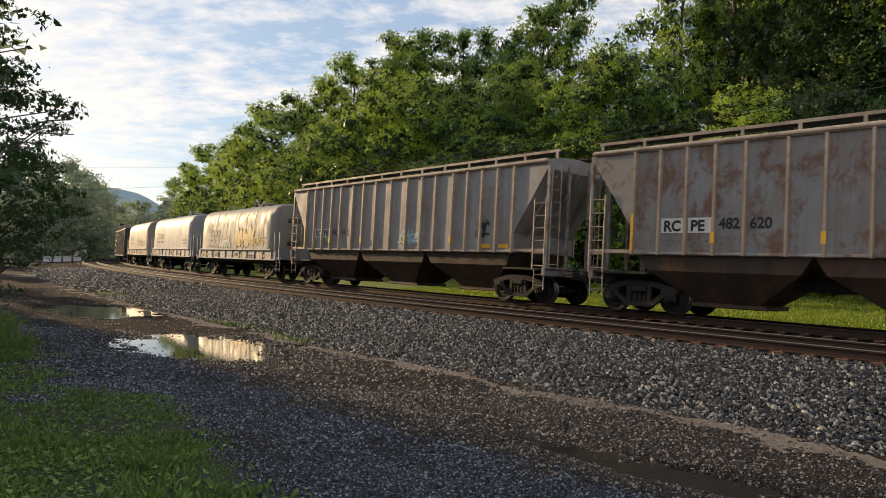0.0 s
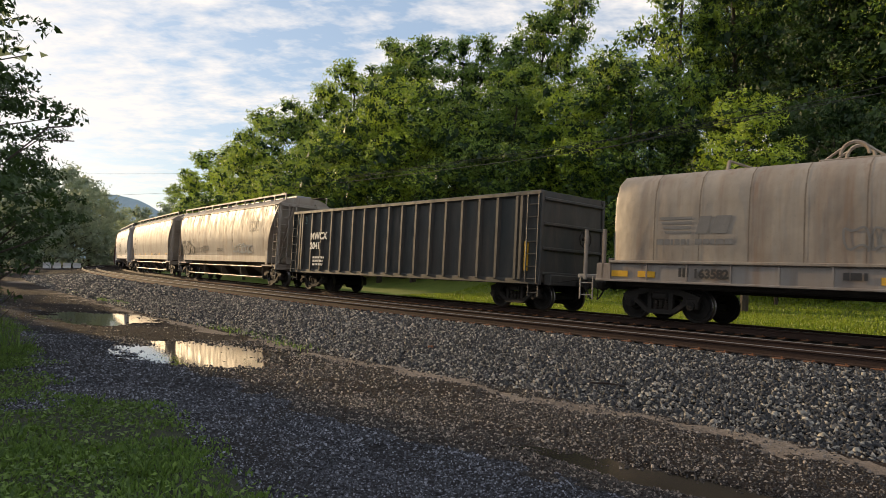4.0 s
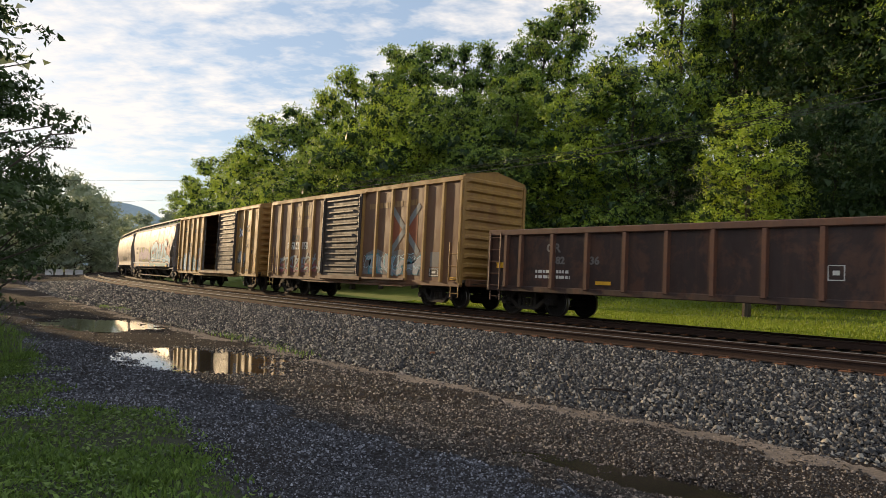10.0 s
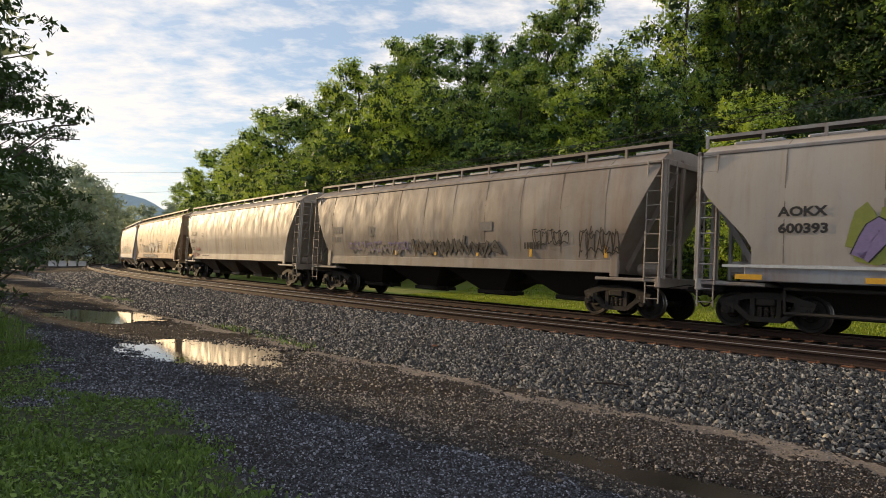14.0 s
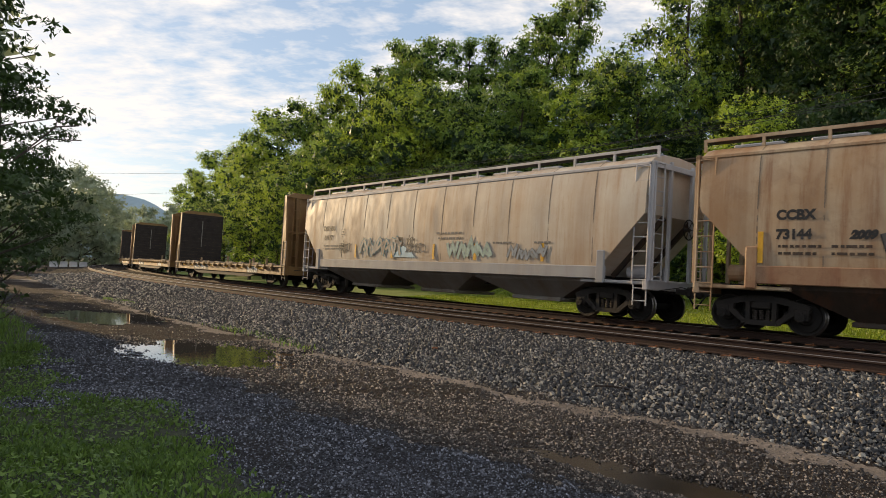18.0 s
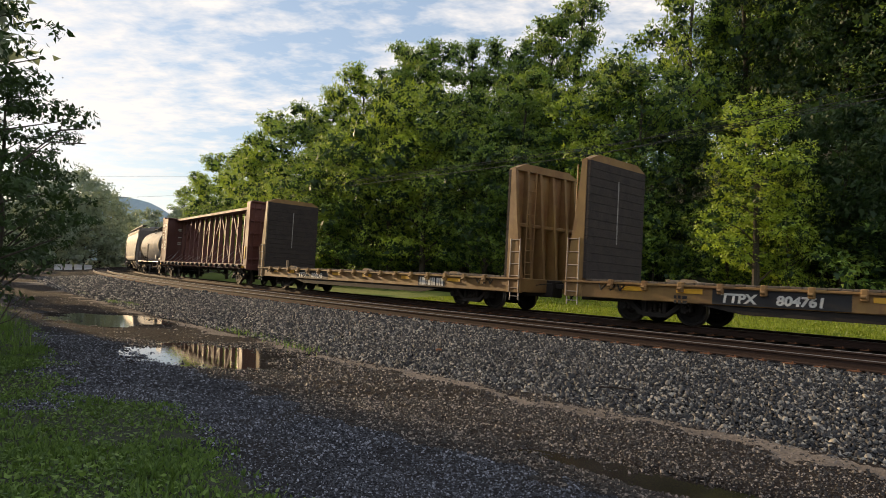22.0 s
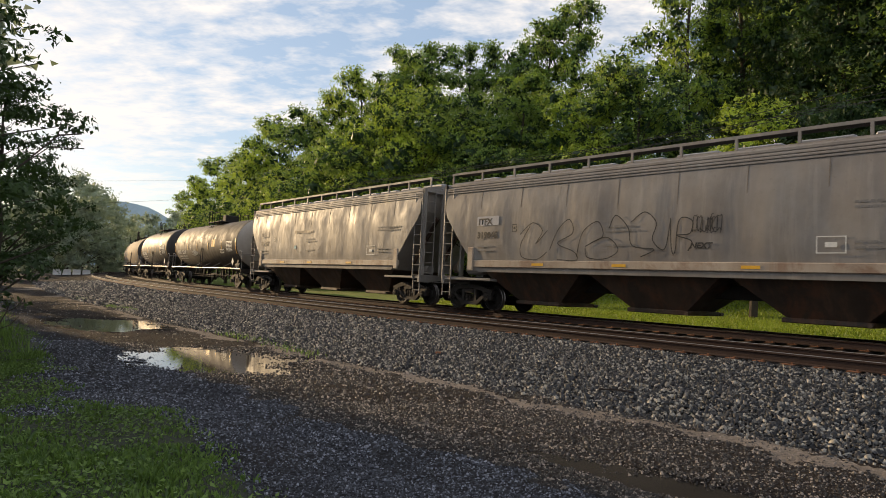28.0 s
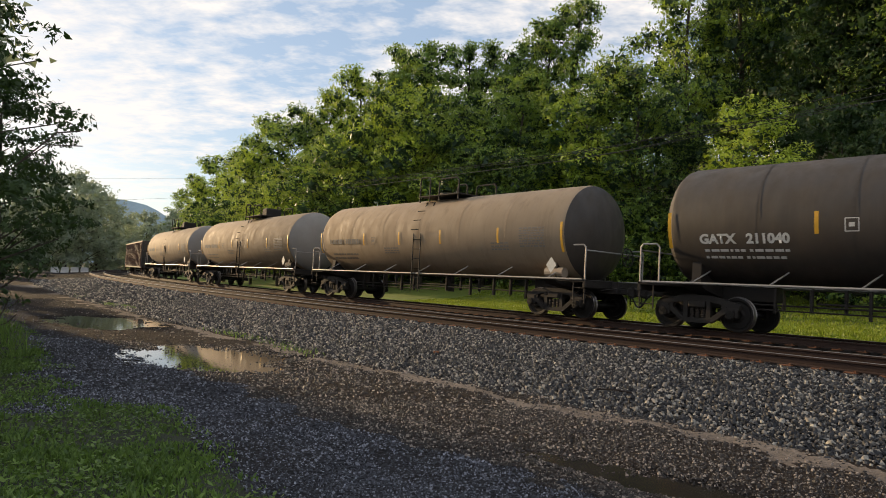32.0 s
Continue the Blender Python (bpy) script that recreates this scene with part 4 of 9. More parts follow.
def spring_mesh():
    """One coil spring: a wavy turned shape."""
    prof = [(0.26, 0.02)]
    for k in range(6):
        z = 0.265 + k * 0.047
        prof += [(z, 0.05), (z + 0.012, 0.064), (z + 0.03, 0.064), (z + 0.042, 0.05)]
    prof.append((0.55, 0.02))
    rings = [[(r * math.cos(a), r * math.sin(a), z) for a in (2 * math.pi * i / 10 for i in range(10))] for z, r in prof]
    return Geo().loft(rings, True, True, True).mesh("spring", M["spring"])


def coupler_mesh():
    g = Geo()
    g.box(0.0, 0.46, -0.07, 0.07, 0.78, 0.94, 0.02)
    g.box(0.40, 0.62, -0.16, 0.12, 0.72, 1.0, 0.05)
    g.box(0.56, 0.72, 0.03, 0.13, 0.74, 0.98, 0.04)
    g.tube((0.58, -0.10, 0.70), (0.58, -0.10, 1.02), 0.05, 10)
    g.tube((0.44, 0, 0.94), (0.44, -0.42, 0.98), 0.014, 6)
    g.tube((0.44, -0.42, 0.98), (0.30, -1.25, 0.86), 0.014, 6)
    return g.mesh("coupler", M["under"])


def hose_mesh():
    g = Geo()
    pts = [(0.10, 0.30, 0.86), (0.28, 0.32, 0.78), (0.42, 0.30, 0.60), (0.55, 0.22, 0.48), (0.70, 0.10, 0.44)]
    g.path(pts, 0.026, 8)
    return g.mesh("air_hose", M["hose"])


def brake_wheel_mesh():
    g = Geo()
    n = 16
    for i in range(n):
        a, b = 2 * math.pi * i / n, 2 * math.pi * (i + 1) / n
        g.tube((0, 0.28 * math.cos(a), 0.28 * math.sin(a)), (0, 0.28 * math.cos(b), 0.28 * math.sin(b)), 0.018, 6)
    for i in range(6):
        a = math.pi * i / 3
        g.tube((0, 0, 0), (0, 0.28 * math.cos(a), 0.28 * math.sin(a)), 0.012, 5)
    g.tube((-0.12, 0, 0), (0.03, 0, 0), 0.05, 8)
    return g.mesh("brake_wheel", M["under"])


WHEELSET, TRUCK, SPRING, COUPLER, HOSE, BRAKE = wheelset_mesh(), truck_mesh(), spring_mesh(), coupler_mesh(), hose_mesh(), brake_wheel_mesh()
AXLES, MOVING = [], []


def car(name, label, s_mid, half, trucks, colour_word="", hose=True):
    """An empty car at its place in the train with trucks, wheels and couplers."""
    c = tagged(new(name), label, "freight car", group="cars of the freight train")
    MOVING.append((c, s_mid))
    for sx in (-1, 1):
        t = part("truck", TRUCK, None, c, "black cast steel truck frame", at=(sx * trucks, 0, 0))
        for ax in (-0.889, 0.889):
            w = part("wheelset", WHEELSET, None, t, "steel wheels on an axle with bright treads", at=(ax, 0, 0.43))
            AXLES.append((w, ax, s_mid - sx * trucks - ax))
        for sy in (-1, 1):
            for x in (-0.15, 0.0, 0.15):
                part("spring", SPRING, None, t, at=(x, sy * 1.05, 0))
        turn_ = Matrix.Rotation(0 if sx > 0 else math.pi, 4, "Z")
        part("coupler", COUPLER, None, c, at=Matrix.Translation((sx * (half - 0.66), 0, 0)) @ turn_)
        if hose:
            part("air_hose", HOSE, None, c, at=Matrix.Translation((sx * (half - 0.72), 0, 0)) @ turn_)
    return c


def ladder_geo(x0, x1, y, z0, z1, step=0.38, r=0.022):
    g = Geo()
    g.tube((x0, y, z0), (x0, y, z1), r, 6)
    g.tube((x1, y, z0), (x1, y, z1), r, 6)
    z = z0 + 0.12
    while z < z1:
        g.tube((x0, y, z), (x1, y, z), r * 0.75, 6)
        z += step
    return g


def end_ladder_geo(x, y0, y1, z0, z1, step=0.38, r=0.022):
    g = Geo()
    g.tube((x, y0, z0), (x, y0, z1), r, 6)
    g.tube((x, y1, z0), (x, y1, z1), r, 6)
    z = z0 + 0.12
    while z < z1:
        g.tube((x, y0, z), (x, y1, z), r * 0.75, 6)
        z += step
    return g


def text_mesh(body, size, fat=0.0, shear=0.0, tight=1.0):
    cu = bpy.data.curves.new("lettering", "FONT")
    cu.body, cu.size, cu.offset, cu.shear = body, size, fat, shear
    cu.resolution_u, cu.space_character = 3, tight
    ob = bpy.data.objects.new("lettering", cu)
    me = bpy.data.meshes.new_from_object(ob)
    bpy.data.objects.remove(ob)
    return me


def side_text(c, body, x, z, size, mat, side=lambda z: 1.5, fat=0.012, wide=1.0, gap=0.012, name="lettering", shear=0.0, wild=0.0, tight=1.0):
    """Letters on the camera's side of a car, lying on its surface."""
    me = text_mesh(body, size, fat, shear, tight)
    for v in me.vertices:
        px, pz = v.co.x, v.co.y
        if wild:
            u, t = px / size, pz / size
            px += size * wild * (0.30 * math.sin(4.1 * t + 1.9 * u) + 0.16 * math.sin(9.0 * t + 1.0))
            pz += size * wild * (0.34 * t * math.sin(2.3 * u + 0.6) + 0.14 * math.sin(3.7 * u + 5.0 * t))
        zz = z + pz
        v.co = (x + px * wide, -side(zz) - gap, zz)
    me.materials.clear()
    me.materials.append(mat)
    return part(name, me, None, c)


def side_bars(c, rows, mat, side=lambda z: 1.5, gap=0.010, name="lettering"):
    """Plain bars for writing too small to read: rows of x, z, width, height."""
    g = Geo()
    rs = random.Random(len(rows) * 7 + int(rows[0][0] * 10))
    for x, z, w, h in rows:
        u = x
        while u < x + w - 0.02:
            k = min(rs.uniform(0.06, 0.22), x + w - u)
            g.add([(u, -side(z) - gap, z), (u + k, -side(z) - gap, z), (u + k, -side(z + h) - gap, z + h), (u, -side(z + h) - gap, z + h)], [(0, 1, 2, 3)])
            u += k + rs.uniform(0.025, 0.05)
    return tagged(part(name, g, mat, c), kind="stuff")


def side_patch(c, name, outline, mat, side=lambda z: 1.5, gap=0.008, label=""):
    """A flat painted shape; outline in (x, z)."""
    g = Geo()
    g.add([(x, -side(z) - gap, z) for x, z in outline], [tuple(range(len(outline)))])
    return part(name, g, mat, c, label)


def frame_sign(c, x, z, w, h, mat, side, gap=0.012):
    g = Geo()
    t = 0.022
    for a, b, d, e in ((x, z, w, t), (x, z + h - t, w, t), (x, z, t, h), (x + w - t, z, t, h), (x + w * 0.3, z + h * 0.35, w * 0.4, h * 0.3)):
        g.add([(a, -side(b) - gap, b), (a + d, -side(b) - gap, b), (a + d, -side(b + e) - gap, b + e), (a, -side(b + e) - gap, b + e)], [(0, 1, 2, 3)])
    return part("lettering", g, mat, c)


def stroke(g, pts, w, side, gap):
    """A painted line through points (x, z)."""
    P = [Vector((x, z)) for x, z in pts]
    L, Rr = [], []
    for i, p in enumerate(P):
        d = (P[min(i + 1, len(P) - 1)] - P[max(i - 1, 0)])
        if d.length < 1e-6:
            d = Vector((1, 0))
        d.normalize()
        n = Vector((-d.y, d.x)) * w / 2
        L.append(p + n)
        Rr.append(p - n)
    k = [(q.x, -side(q.y) - gap, q.y) for q in L] + [(q.x, -side(q.y) - gap, q.y) for q in Rr]
    m = len(P)
    g.add(k, [(i, i + 1, m + i + 1, m + i) for i in range(m - 1)])


def smooth_pts(pts, k=7):
    out = []
    n = len(pts)
    for i in range(n - 1):
        p0, p1, p2, p3 = (Vector(pts[max(i - 1, 0)]), Vector(pts[i]), Vector(pts[i + 1]), Vector(pts[min(i + 2, n - 1)]))
        for j in range(k):
            t = j / k
            out.append(tuple(0.5 * ((2 * p1) + (p2 - p0) * t + (2 * p0 - 5 * p1 + 4 * p2 - p3) * t * t + (3 * p1 - p0 - 3 * p2 + p3) * t ** 3)))
    out.append(pts[-1])
    return out


def scrawl(c, x, z, w, h, mat, seed, side=lambda z: 1.5, line=0.03, letters=6, gap=0.016):
    """Spray-can lines: looping letter-like strokes."""
    rs = random.Random(seed)
    for i in range(letters):
        g = Geo()
        x0 = x + w * (i + 0.5) / letters
        rx, rz = w / letters * rs.uniform(0.45, 0.75), h * rs.uniform(0.36, 0.55)
        a0, turns, lean = rs.uniform(0, 6.28), rs.uniform(0.7, 1.6), rs.uniform(-0.25, 0.35)
        n = int(16 * turns) + 4
        pts = []
        for k in range(n + 1):
            u = k / n
            a = a0 + 6.283 * turns * u
            q = 1.0 - 0.45 * u
            zz = rz * math.sin(a) * q
            pts.append((x0 + rx * math.cos(a) * (1 - 0.3 * u) + lean * zz + rx * 0.5 * u, z + h * 0.5 + zz + 0.12 * h * math.sin(3 * a)))
        stroke(g, pts, line, side, gap)
        if rs.random() < 0.6:
            xa, xb = x0 - rx * rs.uniform(0.2, 0.9), x0 + rx * rs.uniform(0.3, 1.0)
            stroke(g, smooth_pts([(xa, z + h * rs.uniform(-0.05, 0.3)), ((xa + xb) / 2, z + h * rs.uniform(0.4, 0.7)), (xb, z + h * rs.uniform(0.8, 1.15))]), line, side, gap)
        part("graffiti", g, mat, c, "spray-painted scrawl")


def fat_letters(c, body, x, z, size, fill, edge, side, wide=1.0, fat=0.05, line=0.035, shade=None, shear=0.0, wild=0.55, tight=0.86):
    if shade:
        side_text(c, body, x + 0.10, z - 0.08, size, shade, side, fat + line + 0.05, wide, 0.010, "graffiti", shear, wild, tight)
    side_text(c, body, x, z, size, edge, side, fat + line, wide, 0.014, "graffiti", shear, wild, tight)
    side_text(c, body, x, z, size, fill, side, fat, wide, 0.020, "graffiti", shear, wild, tight)


def jag(rs):
    """A random zigzag in the unit square, as a stylised stroke."""
    n = rs.choice((3, 4, 4, 5))
    v = rs.random() < 0.5
    pts = []
    for k in range(n):
        a, b = k / (n - 1), (k + v) % 2 * rs.uniform(0.75, 1.0) + rs.uniform(0.0, 0.2)
        pts.append((a, min(1.1, b)))
    return [pts, [(rs.uniform(0, 0.5), rs.uniform(0.1, 0.9)), (rs.uniform(0.5, 1.1), rs.uniform(0.1, 0.9))]]


def piece(c, x, z, w, h, fill, edge, seed, side, letters=6, line=0.15, rim=0.035, gap=0.012, curl=0.0):
    """Wild-style spray letters: jagged thick strokes with an outline, run into one another."""
    rs = random.Random(seed)
    for i in range(letters):
        glyph = jag(rs)
        x0, sx = x + w * i / letters, w / letters * rs.uniform(1.0, 1.2)
        lean, hh, dz = rs.uniform(-0.1, 0.3), h * rs.uniform(0.8, 1.1), rs.uniform(-0.06, 0.10) * h
        lines = [[(x0 + sx * (u + rs.uniform(-0.07, 0.07)) + lean * hh * v * 0.5, z + dz + hh * (v + rs.uniform(-0.05, 0.05))) for u, v in g] for g in glyph]
        for k, (mat, wide) in enumerate(((edge, line + 2 * rim), (fill, line))):
            g = Geo()
            for pts in lines:
                stroke(g, smooth_pts(pts, 4) if curl else [q for p, r in zip(pts, pts[1:]) for q in (p, ((p[0] * 2 + r[0]) / 3, (p[1] * 2 + r[1]) / 3), ((p[0] + r[0] * 2) / 3, (p[1] + r[1] * 2) / 3))] + [pts[-1]], wide, side, gap + 0.004 * k + 0.0005 * (i % 3))
            part("graffiti", g, mat, c, "spray-painted letter outline" if k == 0 else "spray-painted letter")


def reflectors(c, xs, z, side, w=0.42, h=0.12):
    for x in xs:
        part("reflector", Geo().box(x, x + w, -side - 0.012, -side - 0.001, z, z + h), M["yellow"], c, "yellow reflective strip")


# ---------------------------------------------------------------- covered hoppers
def hopper(name_label, s_mid, body, trucks, half, mat, bay_mat, prof, cut_z, cut_k, sill=(1.2, 1.55), bays=4, seams=10, walk_z=4.72, bay_bottom=0.42,
           trim=None, kind="round", pipe=False, mouldings=False, seam_w=0.05, sill_mat=None, ladder_z=(1.0, 4.2), end_dark=None, bulge=0.016, cut_min=0.0, seam_mat=None):
    c = car("covered_hopper_car", name_label, s_mid, half, trucks)
    hw = lambda z: float(np.interp(-z, [-q[1] for q in prof], [q[0] for q in prof]))
    xe = lambda z: body if z >= cut_z else max(cut_min, body - (cut_z - z) * cut_k)
    trim = trim or mat
    sill_mat = sill_mat or mat
    zs = [q[1] for q in prof]
    nxs = seams * 6
    g = Geo()
    cols = [-1 + 2 * i / nxs for i in range(nxs + 1)]
    fine_prof = []
    for (w0, z0), (w1, z1) in zip(prof, prof[1:]):
        k = 2 if z0 - z1 > 0.25 else 1
        fine_prof += [(w0 + (w1 - w0) * j / k, z0 + (z1 - z0) * j / k) for j in range(k)]
    fine_prof.append(prof[-1])
    swell = lambda u, w, z: bulge * abs(math.sin(math.pi * seams * (u + 1) / 2)) ** 0.6 * (1.0 if w > 1.3 and z < prof[3][1] else 0.0) * min(1.0, max(0.0, (z - sill[1] - 0.05) / 0.3)) * min(1.0, max(0.0, (3.8 - z) / 0.35)) * (1 + 0.2 * math.sin(u * 23 + z * 2.1 + s_mid))
    for sy in (-1, 1):
        rows = [[(u * xe(z), sy * (w + swell(u * xe(z) / body, w, z)), z) for u in cols] for w, z in fine_prof]
        g.loft(rows, False)
    for sx in (-1, 1):
        rows = [[(sx * xe(z), y * w, z) for y in (-1, -0.5, 0, 0.5, 1)] for w, z in prof]
        g.loft(rows, False)
    part("body", g, mat, c, smooth=True)
    # weld seams that stand proud of the side, coloured dark for their shadow
    seam_w = min(seam_w, 0.02)
    for i in range(1, seams):
        x = -body + 2 * body * i / seams
        if abs(x) > xe(sill[1] + 0.2):
            continue
        ring = [(w + 0.006, z) for w, z in prof if z > sill[1] - 0.05 and w > 0.5]
        for sy in (-1, 1):
            gg = Geo().loft([[(-seam_w / 2, sy * (w - 0.03), z), (-seam_w / 2, sy * w, z), (seam_w / 2, sy * w, z), (seam_w / 2, sy * (w - 0.03), z)] for w, z in ring], True, True, True)
            part("side_seam", gg, seam_mat or M["seam_dark"], c, at=(x, 0, 0))
    # eave rails, side sills
    ez = next(z for w, z in prof if w > 1.3)
    for sy in (-1, 1):
        ew = hw(ez - 0.06)
        part("eave_rail", Geo().box(-body - 0.02, body + 0.02, min(sy * (ew - 0.05), sy * (ew + 0.035)), max(sy * (ew - 0.05), sy * (ew + 0.035)), ez - 0.10, ez + 0.0, 0.02), trim, c)
        sw = hw(sill[0]) + 0.05
        xs = xe(sill[1]) + 0.15
        part("side_sill", Geo().box(-xs, xs, min(sy * (sw - 0.10), sy * sw), max(sy * (sw - 0.10), sy * sw), sill[0], sill[1], 0.02), sill_mat, c)
        if mouldings:
            for dz in (0.16, 0.24, 0.32):
                mw = hw(ez - dz)
                part("roof_moulding", Geo().box(-body, body, min(sy * (mw - 0.02), sy * (mw + 0.03)), max(sy * (mw - 0.02), sy * (mw + 0.03)), ez - dz - 0.025, ez - dz + 0.025, 0.01), trim, c)
        for sx in () if cut_min else (-1, 1):
            # shear plate at the foot of the end
            part("end_plate", Geo().box(min(sx * (xs - 0.28), sx * xs), max(sx * (xs - 0.28), sx * xs), min(sy * (sw - 0.05), sy * (sw + 0.02)), max(sy * (sw - 0.05), sy * (sw + 0.02)), sill[0] - 0.12, sill[1] + 0.45, 0.03), sill_mat, c)
    # hopper bays
    lx = xe(sill[0]) * 0.98
    for i in range(bays):
        a, b = -lx + 2 * lx * i / bays, -lx + 2 * lx * (i + 1) / bays
        m = (a + b) / 2
        gg = Geo()
        if kind == "round":
            q = (b - a) * 0.16
            r1 = [(a + 0.08, -1.25, 1.25), (b - 0.08, -1.25, 1.25), (b - 0.08, 1.25, 1.25), (a + 0.08, 1.25, 1.25)]
            r2 = [(m - q, -0.45, bay_bottom + 0.08), (m + q, -0.45, bay_bottom + 0.08), (m + q, 0.45, bay_bottom + 0.08), (m - q, 0.45, bay_bottom + 0.08)]
            gg.loft([r1, r2], True, True, True)
            gg.box(m - q - 0.1, m + q + 0.1, -0.5, 0.5, bay_bottom - 0.06, bay_bottom + 0.08, 0.02)
            gg.tube((m - q - 0.2, 0, bay_bottom), (m + q + 0.2, 0, bay_bottom), 0.09, 10)
        else:
            q = (b - a) * 0.20
            r1 = [(a, -1.38, sill[0] + 0.05), (b, -1.38, sill[0] + 0.05), (b, 1.38, sill[0] + 0.05), (a, 1.38, sill[0] + 0.05)]
            r15 = [(a + 0.10, -1.34, sill[0] - 0.10), (b - 0.10, -1.34, sill[0] - 0.10), (b - 0.10, 1.34, sill[0] - 0.10), (a + 0.10, 1.34, sill[0] - 0.10)]
            r2 = [(m - q, -0.75, bay_bottom + 0.06), (m + q, -0.75, bay_bottom + 0.06), (m + q, 0.75, bay_bottom + 0.06), (m - q, 0.75, bay_bottom + 0.06)]
            gg.loft([r1, r15, r2], True, True, True)
            gg.box(m - q - 0.12, m + q + 0.12, -0.8, 0.8, bay_bottom - 0.05, bay_bottom + 0.07, 0.02)
            for sy in (-1, 1):
                gg.tube((m + q + 0.1, sy * 0.8, bay_bottom), (m + q + 0.1, sy * 1.0, bay_bottom), 0.05, 8)
        part("hopper_bay", gg, bay_mat, c, "stained discharge bay")
    # centre sill and end platforms
    part("centre_sill", Geo().box(-half + 0.6, half - 0.6, -0.18, 0.18, 0.78, 1.15, 0.02), M["under"], c)
    for sx in (-1, 1):
        xp = body + 0.12
        part("end_platform", Geo().box(min(sx * (xe(1.0) - 0.3), sx * xp), max(sx * (xe(1.0) - 0.3), sx * xp), -1.46, 1.46, 1.0, 1.09, 0.02), trim, c)
        part("end_sill", Geo().box(min(sx * (xp - 0.16), sx * xp), max(sx * (xp - 0.16), sx * xp), -1.48, 1.48, 0.86, 1.14, 0.02), trim, c)
        for y in (-1.40, -0.55, 0.55, 1.40):
            part("corner_post", Geo().box(sx * xp - 0.05, sx * xp + 0.05, y - 0.05, y + 0.05, 1.1, ez + 0.02 if abs(y) > 1 else ez + 0.1, 0.012), trim, c)
        part("end_beam", Geo().box(sx * xp - 0.05, sx * xp + 0.05, -1.45, 1.45, ez - 0.14, ez + 0.02, 0.012), trim, c)
        part("ladder", ladder_geo(sx * (xp - 0.05), sx * (xp - 0.48), -1.47, *ladder_z), trim, c, "steel side ladder")
        part("ladder", ladder_geo(sx * (xp - 0.05), sx * (xp - 0.48), 1.47, *ladder_z), trim, c, "steel side ladder")
        part("end_ladder", end_ladder_geo(sx * (xp + 0.06), -1.36, -0.95, 1.1, ez), trim, c)
        part("step", ladder_geo(sx * (xp - 0.05), sx * (xp - 0.45), -1.44, 0.45, 1.0, 0.33, 0.018), trim, c, "steel sill step")
        # stiffeners of the slope sheet
        for y in (-0.7, 0.7):
            gg = Geo()
            za, zb = cut_z, sill[0] + 0.15
            gg.loft([[(sx * (xe(za) + 0.0), y - 0.04, za), (sx * (xe(za) + 0.10), y - 0.04, za - 0.1), (sx * (xe(za) + 0.10), y + 0.04, za - 0.1), (sx * xe(za), y + 0.04, za)],
                     [(sx * (xe(zb) + 0.0), y - 0.04, zb), (sx * (xe(zb) + 0.10), y - 0.04, zb - 0.1), (sx * (xe(zb) + 0.10), y + 0.04, zb - 0.1), (sx * xe(zb), y + 0.04, zb)]], True, True, True)
            part("end_stiffener", gg, end_dark or trim, c)
    part("brake_cylinder", Geo().tube((body - 1.1, -0.5, 1.35), (body - 0.5, -0.5, 1.35), 0.17, 14), trim, c)
    part("brake_reservoir", Geo().tube((-body + 0.45, -0.6, 1.42), (-body + 1.25, -0.6, 1.42), 0.2, 14), trim, c)
    part("brake_wheel", BRAKE, None, c, at=(body + 0.22, 0.3, 2.6))
    # roof hatches and running boards on posts
    n = 10
    for i in range(n):
        x = -body + 2 * body * (i + 0.5) / n
        part("hatch", Geo().box(x - 0.6, x + 0.6, -0.42, 0.42, prof[0][1] - 0.03, prof[0][1] + 0.10, 0.03), M["grating"], c)
    for sy in (-1, 1):
        part("running_board", Geo().box(-body - 0.1, body + 0.1, min(sy * 0.68, sy * 1.12), max(sy * 0.68, sy * 1.12), walk_z - 0.03, walk_z), M["under"], c, "steel grating roof walk")
        part("walk_rail", Geo().box(-body - 0.12, body + 0.12, sy * 1.13 - 0.02, sy * 1.13 + 0.02, walk_z - 0.05, walk_z + 0.03), trim, c)
        k = max(8, int(body * 2 / 1.35))
        for i in range(k + 1):
            x = -body - 0.08 + (2 * body + 0.16) * i / k
            part("walk_post", Geo().box(x - 0.035, x + 0.035, sy * 1.13 - 0.025, sy * 1.13 + 0.025, hw_roof(prof, 1.13) - 0.02, walk_z - 0.05), trim, c)
    if pipe:
        xa = lx * 0.93
        g = Geo()
        for sy in (-1,):
            g.tube((-xa, sy * 1.30, 0.98), (xa, sy * 1.30, 0.98), 0.045, 8)
            g.tube((-xa, sy * 1.25, 0.42), (xa, sy * 1.25, 0.42), 0.045, 8)
            for i in range(bays + 1):
                x = -xa + 2 * xa * i / bays
                g.tube((x, sy * 1.28, 0.98), (x, sy * 1.25, 0.42), 0.035, 6)
        part("outlet_pipe", g, bay_mat, c, "discharge pipe along the bays")
    # writing lies on the swell of the panels
    return c, lambda z: hw(z) + (bulge * 1.25 if bulge < 0.03 else 0.0)


def hw_roof(prof, w):
    """Height of the roof at half-width w."""
    for (w0, z0), (w1, z1) in zip(prof, prof[1:]):
        if w0 <= w <= w1:
            return z0 + (z1 - z0) * (w - w0) / max(1e-6, w1 - w0)
    return prof[0][1]


